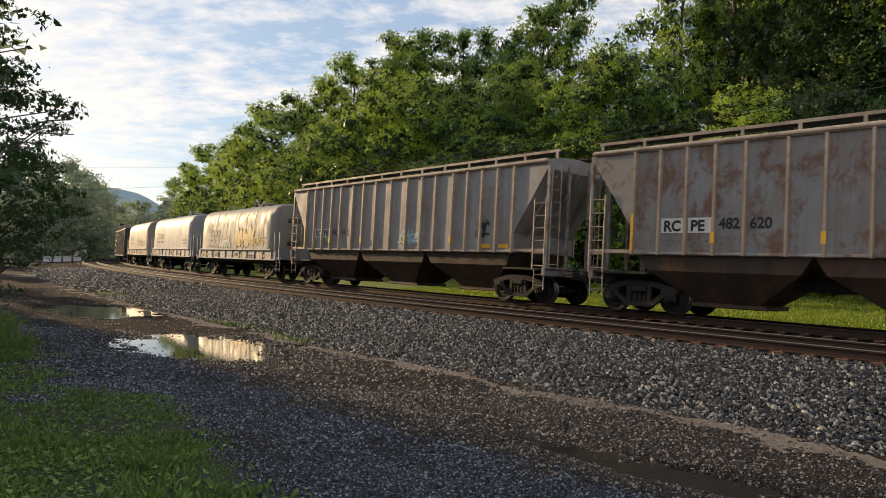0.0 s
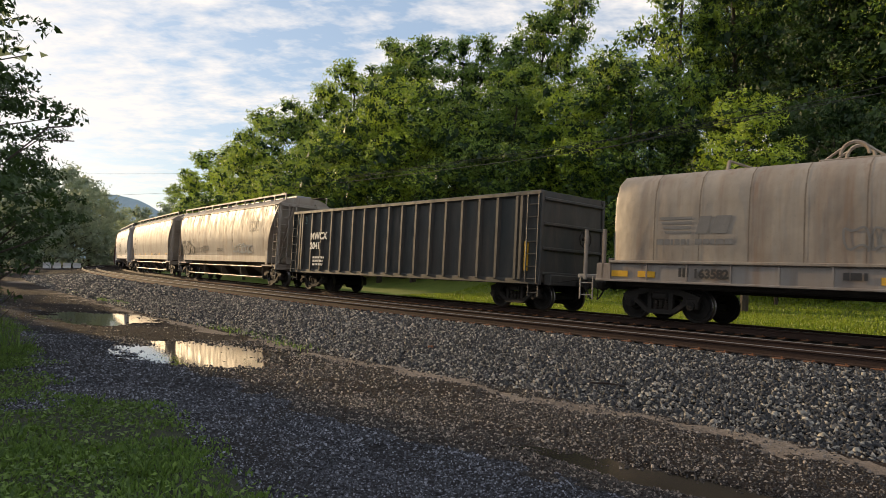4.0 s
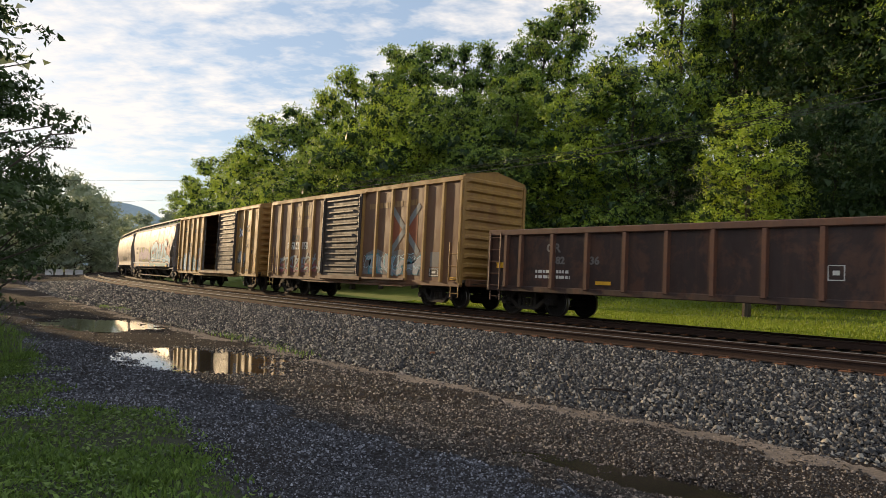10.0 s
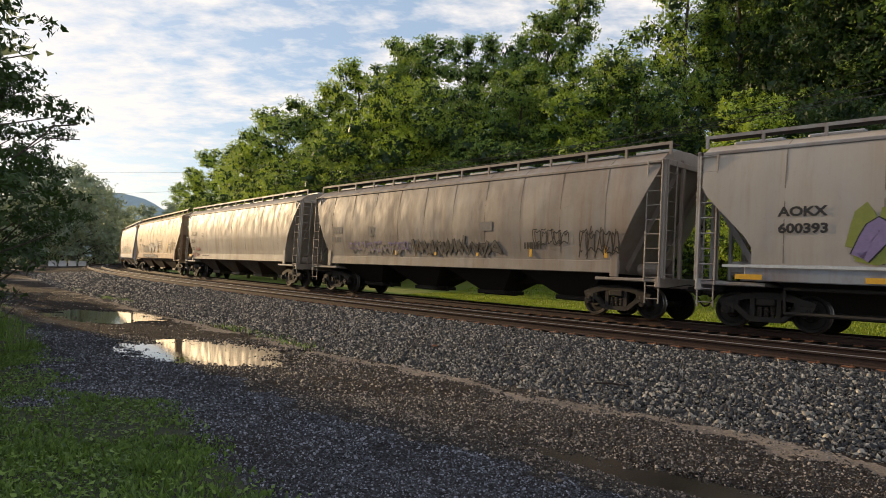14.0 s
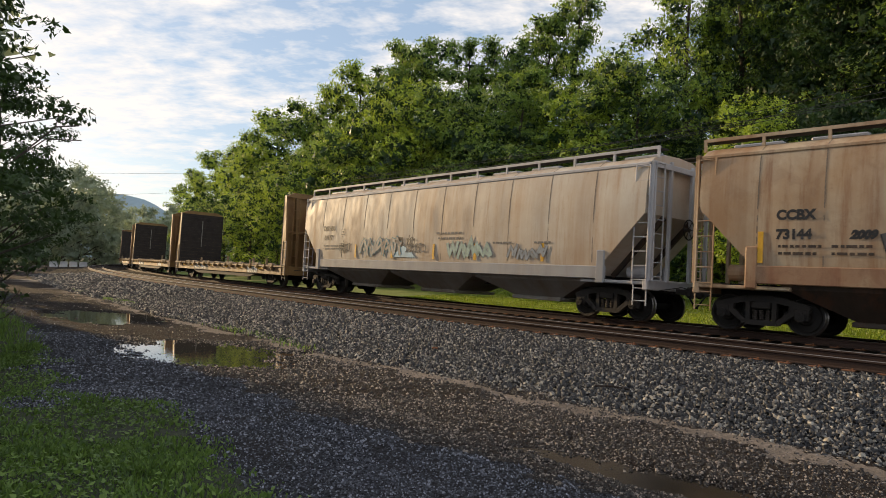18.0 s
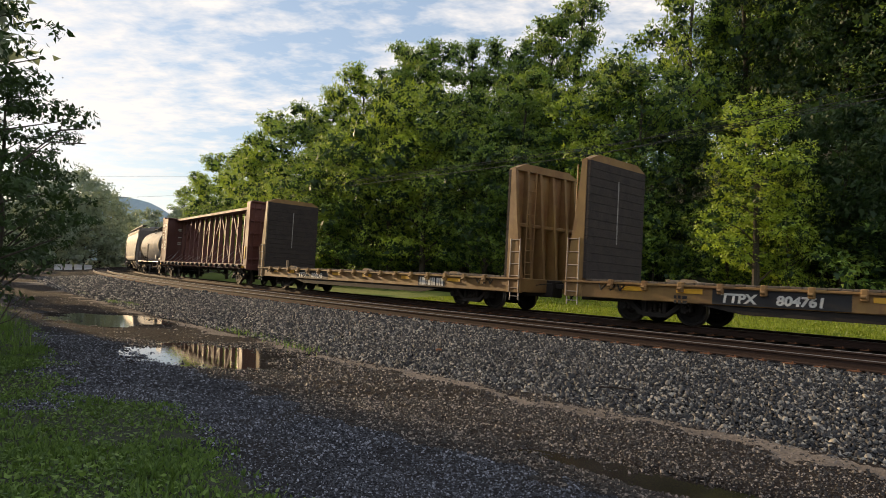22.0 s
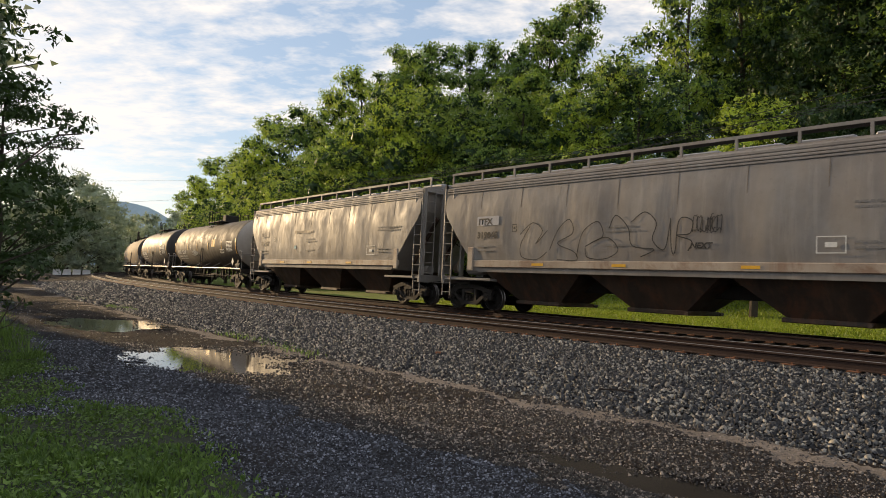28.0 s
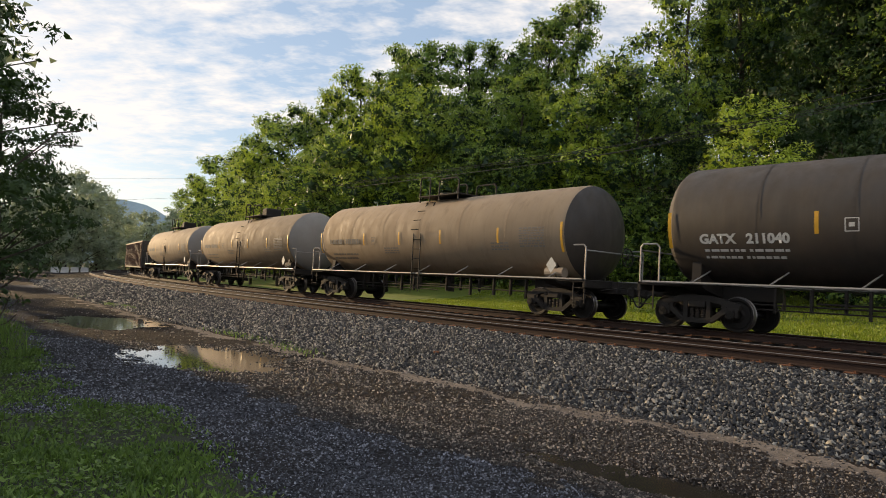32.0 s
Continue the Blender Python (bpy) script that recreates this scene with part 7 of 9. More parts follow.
# ---------------------------------------------------------------- boxcars
def boxcar(label, s_mid, mat, end_mat, open_door, trim):
    body, half, w, ez, bz = 7.45, 8.1, 1.47, 4.55, 0.92
    c = car("boxcar", label, s_mid, half, 5.78)
    d0, d1, d2 = -3.0, 0.15, 3.0
    if open_door:
        d0, d1, d2 = -2.1, 1.15, 4.2
        spans = ((-body, d0), (d2, body))
        door_x = (d1, d2)
    else:
        spans = ((-body, -1.95), (1.15, body))
        door_x = (-1.95, 1.15)
        d0, d2 = -1.95, 1.15
    for x0, x1 in spans:
        part("side_wall", Geo().box(x0, x1, -w, -w + 0.06, bz, ez), mat, c)
    part("side_wall", Geo().box(-body, body, w - 0.06, w, bz, ez), mat, c)
    part("floor", Geo().box(-body + 0.05, body - 0.05, -w + 0.07, w - 0.07, bz, bz + 0.14), M["deck_wood"], c)
    part("liner", Geo().box(-body + 0.1, body - 0.1, w - 0.12, w - 0.065, bz + 0.14, ez - 0.03), M["inside"], c, "grey inner lining with a closed far door")
    roof = [(-w - 0.03, ez), (-w - 0.03, ez + 0.09), (-0.7, ez + 0.28), (0, ez + 0.34), (0.7, ez + 0.28), (w + 0.03, ez + 0.09), (w + 0.03, ez)]
    part("roof", Geo().prism(roof, 0, -body - 0.02, body + 0.02), trim, c)
    for i in range(13):
        x = -body + 2 * body * i / 12
        part("roof_rib", Geo().prism([(-w - 0.02, ez + 0.09), (0, ez + 0.36), (w + 0.02, ez + 0.09), (w + 0.02, ez + 0.12), (0, ez + 0.39), (-w - 0.02, ez + 0.12)], 0, x - 0.03, x + 0.03), trim, c)
    for sy in (-1, 1):
        part("eave_rail", Geo().box(-body, body, *ymm(sy * (w - 0.02), sy * (w + 0.07)), ez - 0.10, ez + 0.06, 0.02), trim, c)
    for x0, x1 in ((-body, body),):
        part("side_sill", Geo().box(-body, body, -w - 0.02, -w + 0.10, bz - 0.16, bz + 0.04, 0.02), mat, c)
        part("side_sill", Geo().box(-body, body, w - 0.10, w + 0.02, bz - 0.16, bz + 0.04, 0.02), mat, c)
    g = Geo()
    g.add([(x, y, z) for y in (-w + 0.02, -w + 0.10) for x, z in ((-4.8, bz - 0.14), (-3.6, bz - 0.24), (4.0, bz - 0.24), (5.2, bz - 0.14))], [(0, 1, 2, 3), (4, 5, 6, 7), (0, 1, 5, 4), (1, 2, 6, 5), (2, 3, 7, 6), (0, 3, 7, 4)])
    part("sill_plate", g, mat, c)
    pm = Geo().loft([[(-0.085, 0, bz), (-0.05, -0.085, bz), (0.05, -0.085, bz), (0.085, 0, bz)], [(-0.085, 0, ez - 0.1), (-0.05, -0.085, ez - 0.1), (0.05, -0.085, ez - 0.1), (0.085, 0, ez - 0.1)]], True, True, True).mesh("side_post", trim)
    for x0, x1 in spans:
        n = max(2, int(round((x1 - x0) / 1.05)))
        for i in range(n + 1):
            x = x0 + (x1 - x0) * i / n
            x = min(max(x, -body + 0.08), body - 0.08)
            part("side_post", pm, None, c, at=(x, -w, 0))
    for i in range(15):
        x = -body + 0.08 + (2 * body - 0.16) * i / 14
        part("side_post", pm, None, c, at=Matrix.Translation((x, w, 0)) @ Matrix.Rotation(math.pi, 4, "Z"))
    # sliding door of a flat sheet with proud ribs, its tracks
    za, zb = bz + 0.12, ez - 0.14
    y0 = -w - 0.06
    g = Geo().box(door_x[0] + 0.05, door_x[1] - 0.05, y0 - 0.02, y0 + 0.02, za, zb)
    dr = part("door", g, M["door_dark"], c, "black ribbed sliding door, half open" if open_door else "closed black ribbed sliding door")
    for x in (door_x[0], door_x[1] - 0.12):
        part("door_stile", Geo().box(x, x + 0.12, y0 - 0.10, y0 + 0.03, za - 0.02, zb + 0.04, 0.015), M["door_dark"], dr)
    for z in (za - 0.04, zb - 0.04):
        part("door_rail", Geo().box(door_x[0] + 0.12, door_x[1] - 0.12, y0 - 0.05, y0 + 0.03, z, z + 0.09), M["door_dark"], dr)
    n = 13
    for i in range(n):
        z = za + 0.14 + (zb - za - 0.28) * i / (n - 1)
        a = door_x[0] + (0.20 if i % 4 != 2 else 0.42)
        b = door_x[1] - (0.20 if i % 4 != 2 else 0.55)
        t = 0.062
        g = Geo().loft([[(a, y0 - 0.018, z - t), (a, y0 - 0.018, z + t), (a, y0 - 0.018, z + t), (a, y0 - 0.018, z - t)],
                        [(a + 0.07, y0 - 0.018, z - t), (a + 0.07, y0 - 0.018, z + t), (a + 0.07, y0 - 0.085, z + 0.45 * t), (a + 0.07, y0 - 0.085, z - 0.45 * t)],
                        [(b - 0.07, y0 - 0.018, z - t), (b - 0.07, y0 - 0.018, z + t), (b - 0.07, y0 - 0.085, z + 0.45 * t), (b - 0.07, y0 - 0.085, z - 0.45 * t)],
                        [(b, y0 - 0.018, z - t), (b, y0 - 0.018, z + t), (b, y0 - 0.018, z + t), (b, y0 - 0.018, z - t)]])
        part("door_rib", g, M["rib_worn"], dr, "worn pressed rib")
    for k in range(2):
        part("lock_bar", Geo().tube((door_x[0] + 0.06 + k * (door_x[1] - door_x[0] - 0.12), y0 - 0.12, za + 0.05), (door_x[0] + 0.06 + k * (door_x[1] - door_x[0] - 0.12), y0 - 0.12, zb - 0.1), 0.022, 6), M["rib_worn"], dr)
    part("sill_angle", Geo().box(d0 - 0.05, d2 + 0.2, -w - 0.18, -w - 0.16, bz - 0.06, bz + 0.08), M["gon_post"], c, "rusty door rail with brackets")
    for i in range(14):
        x = d0 + (d2 - d0) * i / 13
        part("bracket", Geo().box(x - 0.04, x + 0.04, -w - 0.15, -w - 0.01, bz - 0.10, bz + 0.0, 0.01), M["gon_post"], c)
    if open_door:
        for x in (-0.55, 0.62):
            part("inner_seam", Geo().box(x - 0.025, x + 0.025, w - 0.16, w - 0.12, bz + 0.16, ez - 0.3), M["under"], c)
        part("inner_plate", Geo().box(-0.35, 0.25, w - 0.14, w - 0.122, 2.75, 2.95), M["black"], c)
        for x in (d0, d1):
            part("door_post", Geo().box(x - 0.07, x + 0.05, -w - 0.04, -w + 0.12, bz, ez - 0.1, 0.01), M["pipe"] if x == d0 else M["door_dark"], c, "worn door post")
    part("door_handle", Geo().tube((door_x[0] + 0.25, y0 - 0.14, 1.5), (door_x[0] + 0.25, y0 - 0.14, 2.3), 0.025, 6), M["under"], dr)
    part("door_track", Geo().box(d0 - 0.1, d2 + 3.2 if not open_door else d2 + 0.3, -w - 0.16, -w - 0.01, bz + 0.0, bz + 0.07), M["gon_post"], c)
    part("door_track", Geo().box(d0 - 0.1, d2 + 0.3, -w - 0.16, -w - 0.01, ez - 0.12, ez - 0.06), trim, c)
    # corrugated ends
    for sx in (-1, 1):
        g = Geo()
        pts = []
        for i in range(11):
            a, b = bz + 0.1 + (ez - bz) * i / 11, bz + 0.1 + (ez - bz) * (i + 1) / 11
            h = b - a
            pts += [(a, 0.0), (a + 0.2 * h, 0.0), (a + 0.4 * h, 0.08), (a + 0.65 * h, 0.08), (a + 0.85 * h, 0.0)]
        pts.append((ez + 0.1, 0.0))
        g.loft([[(sx * (body + o * k), y, z) for z, o in pts] for y, k in ((-w + 0.05, 0.0), (-w + 0.22, 1.0), (w - 0.22, 1.0), (w - 0.05, 0.0))], False)
        g.add([(sx * body, -w, ez), (sx * body, w, ez), (sx * body, 0.7, ez + 0.28), (sx * body, 0, ez + 0.33), (sx * body, -0.7, ez + 0.28)], [(0, 1, 2, 3, 4)])
        part("end_wall", g, end_mat, c, "corrugated end wall")
        for y in (-w, w):
            part("corner_post", Geo().box(sx * body - 0.08, sx * body + 0.06, y - 0.06, y + 0.06, bz - 0.1, ez, 0.02), trim, c)
            part("ladder", ladder_geo(sx * (body - 0.1), sx * (body - 0.55), y * 1.05, bz + 0.02, 2.3, 0.42), trim, c, "steel side ladder")
            part("step", ladder_geo(sx * (body - 0.1), sx * (body - 0.5), y, 0.42, bz, 0.3, 0.018), trim, c, "steel sill step")
        part("end_sill", Geo().box(*ymm(sx * body, sx * (body + 0.25)), -1.25, 1.25, 0.8, 1.05, 0.02), mat, c)
    part("centre_sill", Geo().box(-half + 0.6, half - 0.6, -0.2, 0.2, 0.75, 0.95, 0.02), M["under"], c)
    part("brake_wheel", BRAKE, None, c, at=(body + 0.22, 0.3, 2.2))
    return c


bs = lambda z: 1.47
c = boxcar("rusty brown and yellow boxcar with a closed corrugated door and graffiti", -122.6, M["box_brown"], M["box_yellow"], False, M["box_yellow"])
side_text(c, "RBOX", -5.3, 2.62, 0.33, M["black"], bs, 0.014, 1.1)
for k, s in enumerate("37450"):
    side_patch(c, "patch", [(-5.55 + k * 0.42, 2.18), (-5.2 + k * 0.42, 2.18), (-5.2 + k * 0.42, 2.52), (-5.55 + k * 0.42, 2.52)], M["white"], bs, 0.006)
    side_text(c, s, -5.5 + k * 0.42, 2.2, 0.36, M["black"], bs, 0.016)
for a, b in (((3.2, 1.95), (5.0, 3.75)), ((3.2, 3.75), (5.0, 1.95))):
    g = Geo()
    stroke(g, [a, b], 0.24, bs, 0.010)
    part("emblem", g, M["cross"], c, "faded pale cross emblem")
side_patch(c, "patch", [(3.1, 2.1), (4.0, 2.85), (4.9, 2.2), (4.9, 3.4), (4.1, 3.0), (3.1, 3.5)], M["field"], bs, 0.006, "faded orange-red field of the cross emblem")
side_bars(c, [(1.6, 3.75, 1.5, 0.22), (3.4, 3.75, 1.4, 0.22), (-4.9, 3.75, 1.6, 0.5), (-4.9, 3.2, 1.8, 0.4)], M["flat_yellow"], bs)
side_patch(c, "graffiti", [(1.3, 1.12), (5.3, 1.12), (5.4, 1.5), (5.35, 2.0), (4.4, 1.95), (3.9, 2.1), (3.0, 1.95), (2.2, 2.15), (1.5, 1.95)], M["g_field"], bs, 0.0085, "worn grey-blue field of the spray-painted letters")
fat_letters(c, "TNUM", 1.5, 1.2, 0.86, M["g_haze"], M["g_teal"], bs, wide=1.6, fat=0.05, line=0.03, wild=0.45)
scrawl(c, 1.4, 1.2, 3.8, 0.8, M["g_light"], 94, bs, 0.02, 8, 0.024)
scrawl(c, -6.6, 1.1, 5.0, 0.8, M["g_haze"], 81, bs, 0.10, 6)
scrawl(c, -6.6, 1.05, 4.0, 0.5, M["g_red"], 82, bs, 0.08, 5)
side_patch(c, "patch", [(5.75, 1.45), (6.25, 1.45), (6.25, 1.98), (5.75, 1.98)], M["decal_grey"], bs)
side_patch(c, "patch", [(5.7, 1.08), (6.3, 1.08), (6.3, 1.42), (5.7, 1.42)], M["black"], bs, 0.007)
frame_sign(c, 5.74, 1.12, 0.5, 0.26, M["white"], bs)
reflectors(c, (0.0, 6.9), 1.0, 1.475, 0.4, 0.1)
c = boxcar("faded yellow boxcar with a half-open black door and graffiti", -106.2, M["box_yellow"], M["box_yellow"], True, M["box_yellow"])
g = Geo()
for pts in ([(-6.55, 3.05), (-6.35, 3.62), (-4.9, 3.68), (-4.95, 3.42), (-5.75, 3.38), (-5.85, 3.05), (-6.55, 3.05)], [(-5.75, 3.38), (-5.62, 3.22), (-4.95, 3.30), (-4.9, 3.6)]):
    stroke(g, pts, 0.05, bs, 0.012)
part("emblem", g, M["black"], c, "black outlined box emblem")
side_bars(c, [(-6.2, 3.75, 0.35, 0.14), (-5.6, 3.78, 0.35, 0.16), (-5.05, 3.8, 0.35, 0.3), (-4.1, 3.45, 0.35, 0.26), (-3.5, 3.45, 0.4, 0.26), (-2.8, 3.45, 0.45, 0.28)], M["black"], bs)
side_text(c, "RBOX", -5.2, 2.55, 0.36, M["black"], bs, 0.012, 1.1)
side_text(c, "37324", -5.2, 2.2, 0.34, M["black"], bs, 0.012, 1.05)
side_text(c, "any", 5.55, 3.45, 0.24, M["black"], bs, 0.012, 1.0, 0.012, "lettering", 0.3)
side_text(c, "road", 5.5, 3.22, 0.24, M["black"], bs, 0.012, 1.0, 0.012, "lettering", 0.3)
for a, b in (((4.52, 2.98), (5.22, 3.42)), ((4.52, 3.42), (5.22, 2.98))):
    g = Geo()
    stroke(g, [a, b], 0.20, bs, 0.010 if a[1] < 3 else 0.012)
    part("emblem", g, M["cross_blue"], c, "blue arm of the cross emblem")
    g = Geo()
    stroke(g, [a, b], 0.08, bs, 0.016)
    part("emblem", g, M["white"], c, "white line of the cross emblem")
rs = random.Random(5)
for x, w, h, mat in ((-7.0, 0.9, 0.9, "g_haze"), (-6.3, 1.0, 1.25, "g_light"), (-5.4, 0.9, 1.35, "g_haze"), (-4.6, 0.9, 1.0, "g_mint"), (-4.0, 1.0, 0.85, "g_blue"), (-3.2, 0.9, 0.8, "g_light"), (-2.9, 0.6, 1.1, "g_haze")):
    side_patch(c, "graffiti", [(x, 1.0), (x + w * 0.9, 1.0), (x + w, 1.0 + h * 0.45), (x + w * 0.82, 1.0 + h * 0.62), (x + w * 0.7, 1.0 + h), (x + w * 0.45, 1.0 + h * 0.72), (x + w * 0.2, 1.0 + h * 0.9), (x - 0.08, 1.0 + h * 0.4)],
               M[mat], bs, 0.010 + 0.001 * rs.randint(0, 3), "faded spray-painted field")
scrawl(c, -6.9, 1.05, 4.9, 1.05, M["black"], 83, bs, 0.028, 9)
scrawl(c, -4.6, 1.05, 2.4, 0.7, M["black"], 86, bs, 0.022, 5)
scrawl(c, -2.9, 1.2, 0.8, 1.2, M["g_red"], 84, bs, 0.03, 4)
ds = lambda z: 1.62
scrawl(c, 1.35, 1.95, 2.6, 0.62, M["decal_pale"], 85, ds, 0.014, 9)
scrawl(c, 1.35, 1.35, 2.6, 0.55, M["decal_pale"], 87, ds, 0.014, 8)
scrawl(c, 1.4, 1.08, 2.4, 0.30, M["decal_pale"], 88, ds, 0.014, 8)
scrawl(c, 1.45, 2.75, 1.1, 0.5, M["decal_pale"], 89, ds, 0.014, 7)
scrawl(c, 4.25, 1.3, 0.75, 1.1, M["black"], 90, bs, 0.035, 2)
side_patch(c, "patch", [(4.45, 1.55), (5.6, 1.5), (5.5, 2.0), (5.2, 2.2), (4.6, 2.1)], M["g_haze"], bs, 0.007, "faded grey spray haze")
scrawl(c, 5.6, 2.3, 1.0, 0.6, M["bay_brown"], 92, bs, 0.03, 3)
side_patch(c, "patch", [(5.0, 1.25), (5.55, 1.25), (5.55, 1.6), (5.0, 1.6)], M["black"], bs, 0.012)
frame_sign(c, 5.04, 1.29, 0.46, 0.26, M["white"], bs, 0.018)
side_bars(c, [(6.15, 2.0, 0.55, 0.2), (5.75, 1.05, 0.5, 0.12)], M["black"], bs)
frame_sign(c, -2.9, 2.5, 0.25, 0.25, M["black"], bs)
side_patch(c, "patch", [(-3.1, 2.0), (-2.35, 2.0), (-2.35, 2.45), (-3.1, 2.45)], M["decal_grey"], bs)
part("reflector", Geo().box(7.25, 7.36, -1.56, -1.53, 1.0, 1.9), M["yellow"], c, "yellow reflective strip")
part("reflector", Geo().box(-7.36, -7.25, -1.56, -1.53, 1.0, 1.9), M["yellow"], c, "yellow reflective strip")


# ---------------------------------------------------------------- bulkhead flats
def flat_car(label, s_mid, num, boarded=True):
    body, half = 9.8, 10.65
    c = car("bulkhead_flat_car", label, s_mid, half, 7.1)
    for sy in (-1, 1):
        part("side_sill", Geo().box(-body, body, *ymm(sy * 1.36, sy * 1.46), 0.60, 1.06, 0.02), M["flat_yellow"], c)
        part("sill_flange", Geo().box(-body, body, *ymm(sy * 1.34, sy * 1.54), 1.0, 1.06, 0.01), M["flat_yellow"], c)
        for i in range(17):
            x = -body + 1.6 + (2 * body - 3.2) * i / 16
            g = Geo().box(x - 0.07, x + 0.07, *ymm(sy * 1.46, sy * 1.58), 0.86, 1.12, 0.02)
            g.tube((x - 0.05, sy * 1.6, 0.95), (x + 0.05, sy * 1.6, 0.95), 0.04, 8)
            part("stake_pocket", g, M["flat_yellow"], c, "tie-down winch pocket")
        g = Geo()
        g.add([(x, sy * y, z) for y in (1.34, 1.40) for x, z in ((-6.0, 0.62), (-4.6, 0.40), (4.6, 0.40), (6.0, 0.62))], [(0, 1, 2, 3), (4, 5, 6, 7), (0, 1, 5, 4), (1, 2, 6, 5), (2, 3, 7, 6), (0, 3, 7, 4)])
        part("fish_belly", g, M["under"], c)
    plank = Geo().box(-0.115, 0.115, -1.44, 1.44, 1.06, 1.115, 0.01).mesh("deck_plank", M["deck_wood"])
    n = 72
    for i in range(n):
        part("deck_plank", plank, None, c, at=(-body + 0.8 + (2 * body - 1.6) * i / (n - 1), 0, random.uniform(-0.006, 0.006)))
    part("centre_sill", Geo().box(-half + 0.6, half - 0.6, -0.25, 0.25, 0.5, 1.04, 0.02), M["under"], c)
    for sx in (-1, 1):
        x0 = body - 0.72
        b = part("bulkhead", Geo().box(*ymm(sx * (x0 + 0.10), sx * (x0 + 0.16)), -1.40, 1.40, 1.06, 4.55), M["flat_yellow"], c, "yellow steel bulkhead lined with dark boards")
        for k in range(14):
            z = 1.12 + k * 0.245
            if k == 6:
                part("stripe", Geo().box(*ymm(sx * (x0 - 0.026), sx * (x0 - 0.021)), -0.025, 0.025, 2.2, 4.1), M["decal_pale"], b, "worn white centre stripe")
            part("board", Geo().box(*ymm(sx * (x0 - 0.02), sx * (x0 + 0.10)), -1.475, 1.485, z, z + 0.240, 0.008), M["old_wood"], b)
        for y in (-1.42, 1.42):
            g = Geo()
            o = [(x0 + 0.105, 4.6), (x0 + 0.28, 4.6), (x0 + 0.42, 3.2), (x0 + 0.72, 1.06), (x0 + 0.72, 0.6), (x0 + 0.105, 0.6)]
            g.prism([(sx * a, z) for a, z in o], 1, y - 0.06, y + 0.06)
            part("side_plate", g, M["flat_yellow"], b, "tapered side plate")
            part("ladder", ladder_geo(sx * (x0 + 0.25), sx * (x0 + 0.66), y * 1.05, 0.62, 2.3), M["post_cream"], b, "steel side ladder")
        for y in (-0.9, -0.3, 0.3, 0.9):
            g = Geo()
            g.prism([(sx * (x0 + 0.16), 4.55), (sx * (x0 + 0.30), 4.55), (sx * (x0 + 0.66), 1.06), (sx * (x0 + 0.16), 1.06)], 1, y - 0.05, y + 0.05)
            part("back_rib", g, M["flat_yellow"], b, "tapered rib")
        part("cap", Geo().prism([(-1.46, 4.52), (-1.46, 4.58), (-1.05, 4.76), (1.05, 4.76), (1.46, 4.58), (1.46, 4.52)], 0, *ymm(sx * (x0 + 0.0), sx * (x0 + 0.32))), M["flat_yellow"], b)
        part("cross_beam", Geo().box(*ymm(sx * (x0 + 0.3), sx * (x0 + 0.44)), -1.4, 1.4, 2.7, 2.82, 0.02), M["flat_yellow"], b)
        part("end_ladder", end_ladder_geo(sx * (x0 + 0.62), -1.2, -0.85, 1.06, 4.5), M["flat_yellow"], b)
        part("end_sill", Geo().box(*ymm(sx * (body - 0.1), sx * body), -1.44, 1.44, 0.62, 1.06, 0.02), M["flat_yellow"], c)
        part("step", ladder_geo(sx * (body - 0.08), sx * (body - 0.45), -1.45, 0.36, 0.62, 0.25, 0.018), M["pipe"], c, "steel sill step")
        for k in range(3):
            part("chain", Geo().path([(sx * (body - 1.2 - k * 0.3), -1.50, 1.0), (sx * (body - 1.3 - k * 0.3), -1.54, 0.82), (sx * (body - 1.42 - k * 0.3), -1.50, 0.98)], 0.018, 5), M["under"], c)
    rs = random.Random(int(num))
    for x in (-7.6, -6.2, -4.1, -3.2, -1.6, 0.4, 1.0, 2.6, 4.7, 5.2, 7.1) if num.endswith("45") else (-6.6, 0.2, 5.9):
        if rs.random() < 0.4:
            part("stake", Geo().box(x - 0.05, x + 0.05, -1.43, -1.33, 1.11, 1.11 + rs.uniform(0.22, 0.42), 0.01), M["pale_wood"], c, "short pale wooden stake")
        g = Geo().prism([(x + 0.3, 1.112), (x + 0.85, 1.112), (x + 0.72, 1.19), (x + 0.42, 1.20)], 1, -1.42, -1.25)
        part("wedge", g, M["pale_wood"], c, "loose wooden wedge on the deck")
        if rs.random() < 0.5:
            part("batten", Geo().box(x - 0.06, x + 0.06, -1.35, 1.35, 1.112, 1.18, 0.01), M["pale_wood"], c, "wooden batten across the deck")
    side = lambda z: 1.46
    side_bars(c, [(4.6, 0.66, 0.42, 0.28), (5.1, 0.66, 0.42, 0.28), (5.6, 0.66, 0.42, 0.28)], M["white"], side, 0.014)
    side_patch(c, "patch", [(4.5, 0.62), (6.1, 0.62), (6.1, 0.98), (4.5, 0.98)], M["black"], side, 0.008)
    side_patch(c, "patch", [(-5.35, 0.62), (-2.3, 0.62), (-2.3, 0.99), (-5.35, 0.99)], M["black"], side, 0.006)
    side_text(c, "TTPX", -5.15, 0.68, 0.30, M["white"], side, 0.012, 1.15, 0.012, "lettering", 0.12)
    side_text(c, num, -3.85, 0.68, 0.30, M["white"], side, 0.012, 1.15, 0.012, "lettering", 0.12)
    reflectors(c, (-7.9, -6.3, -1.9, 0.6, 3.4, 6.2), 0.84, 1.465, 0.7, 0.12)
    side_bars(c, [(-6.35, 0.70, 0.35, 0.08), (-6.35, 0.58, 0.35, 0.08)], M["black"], side)
    return c


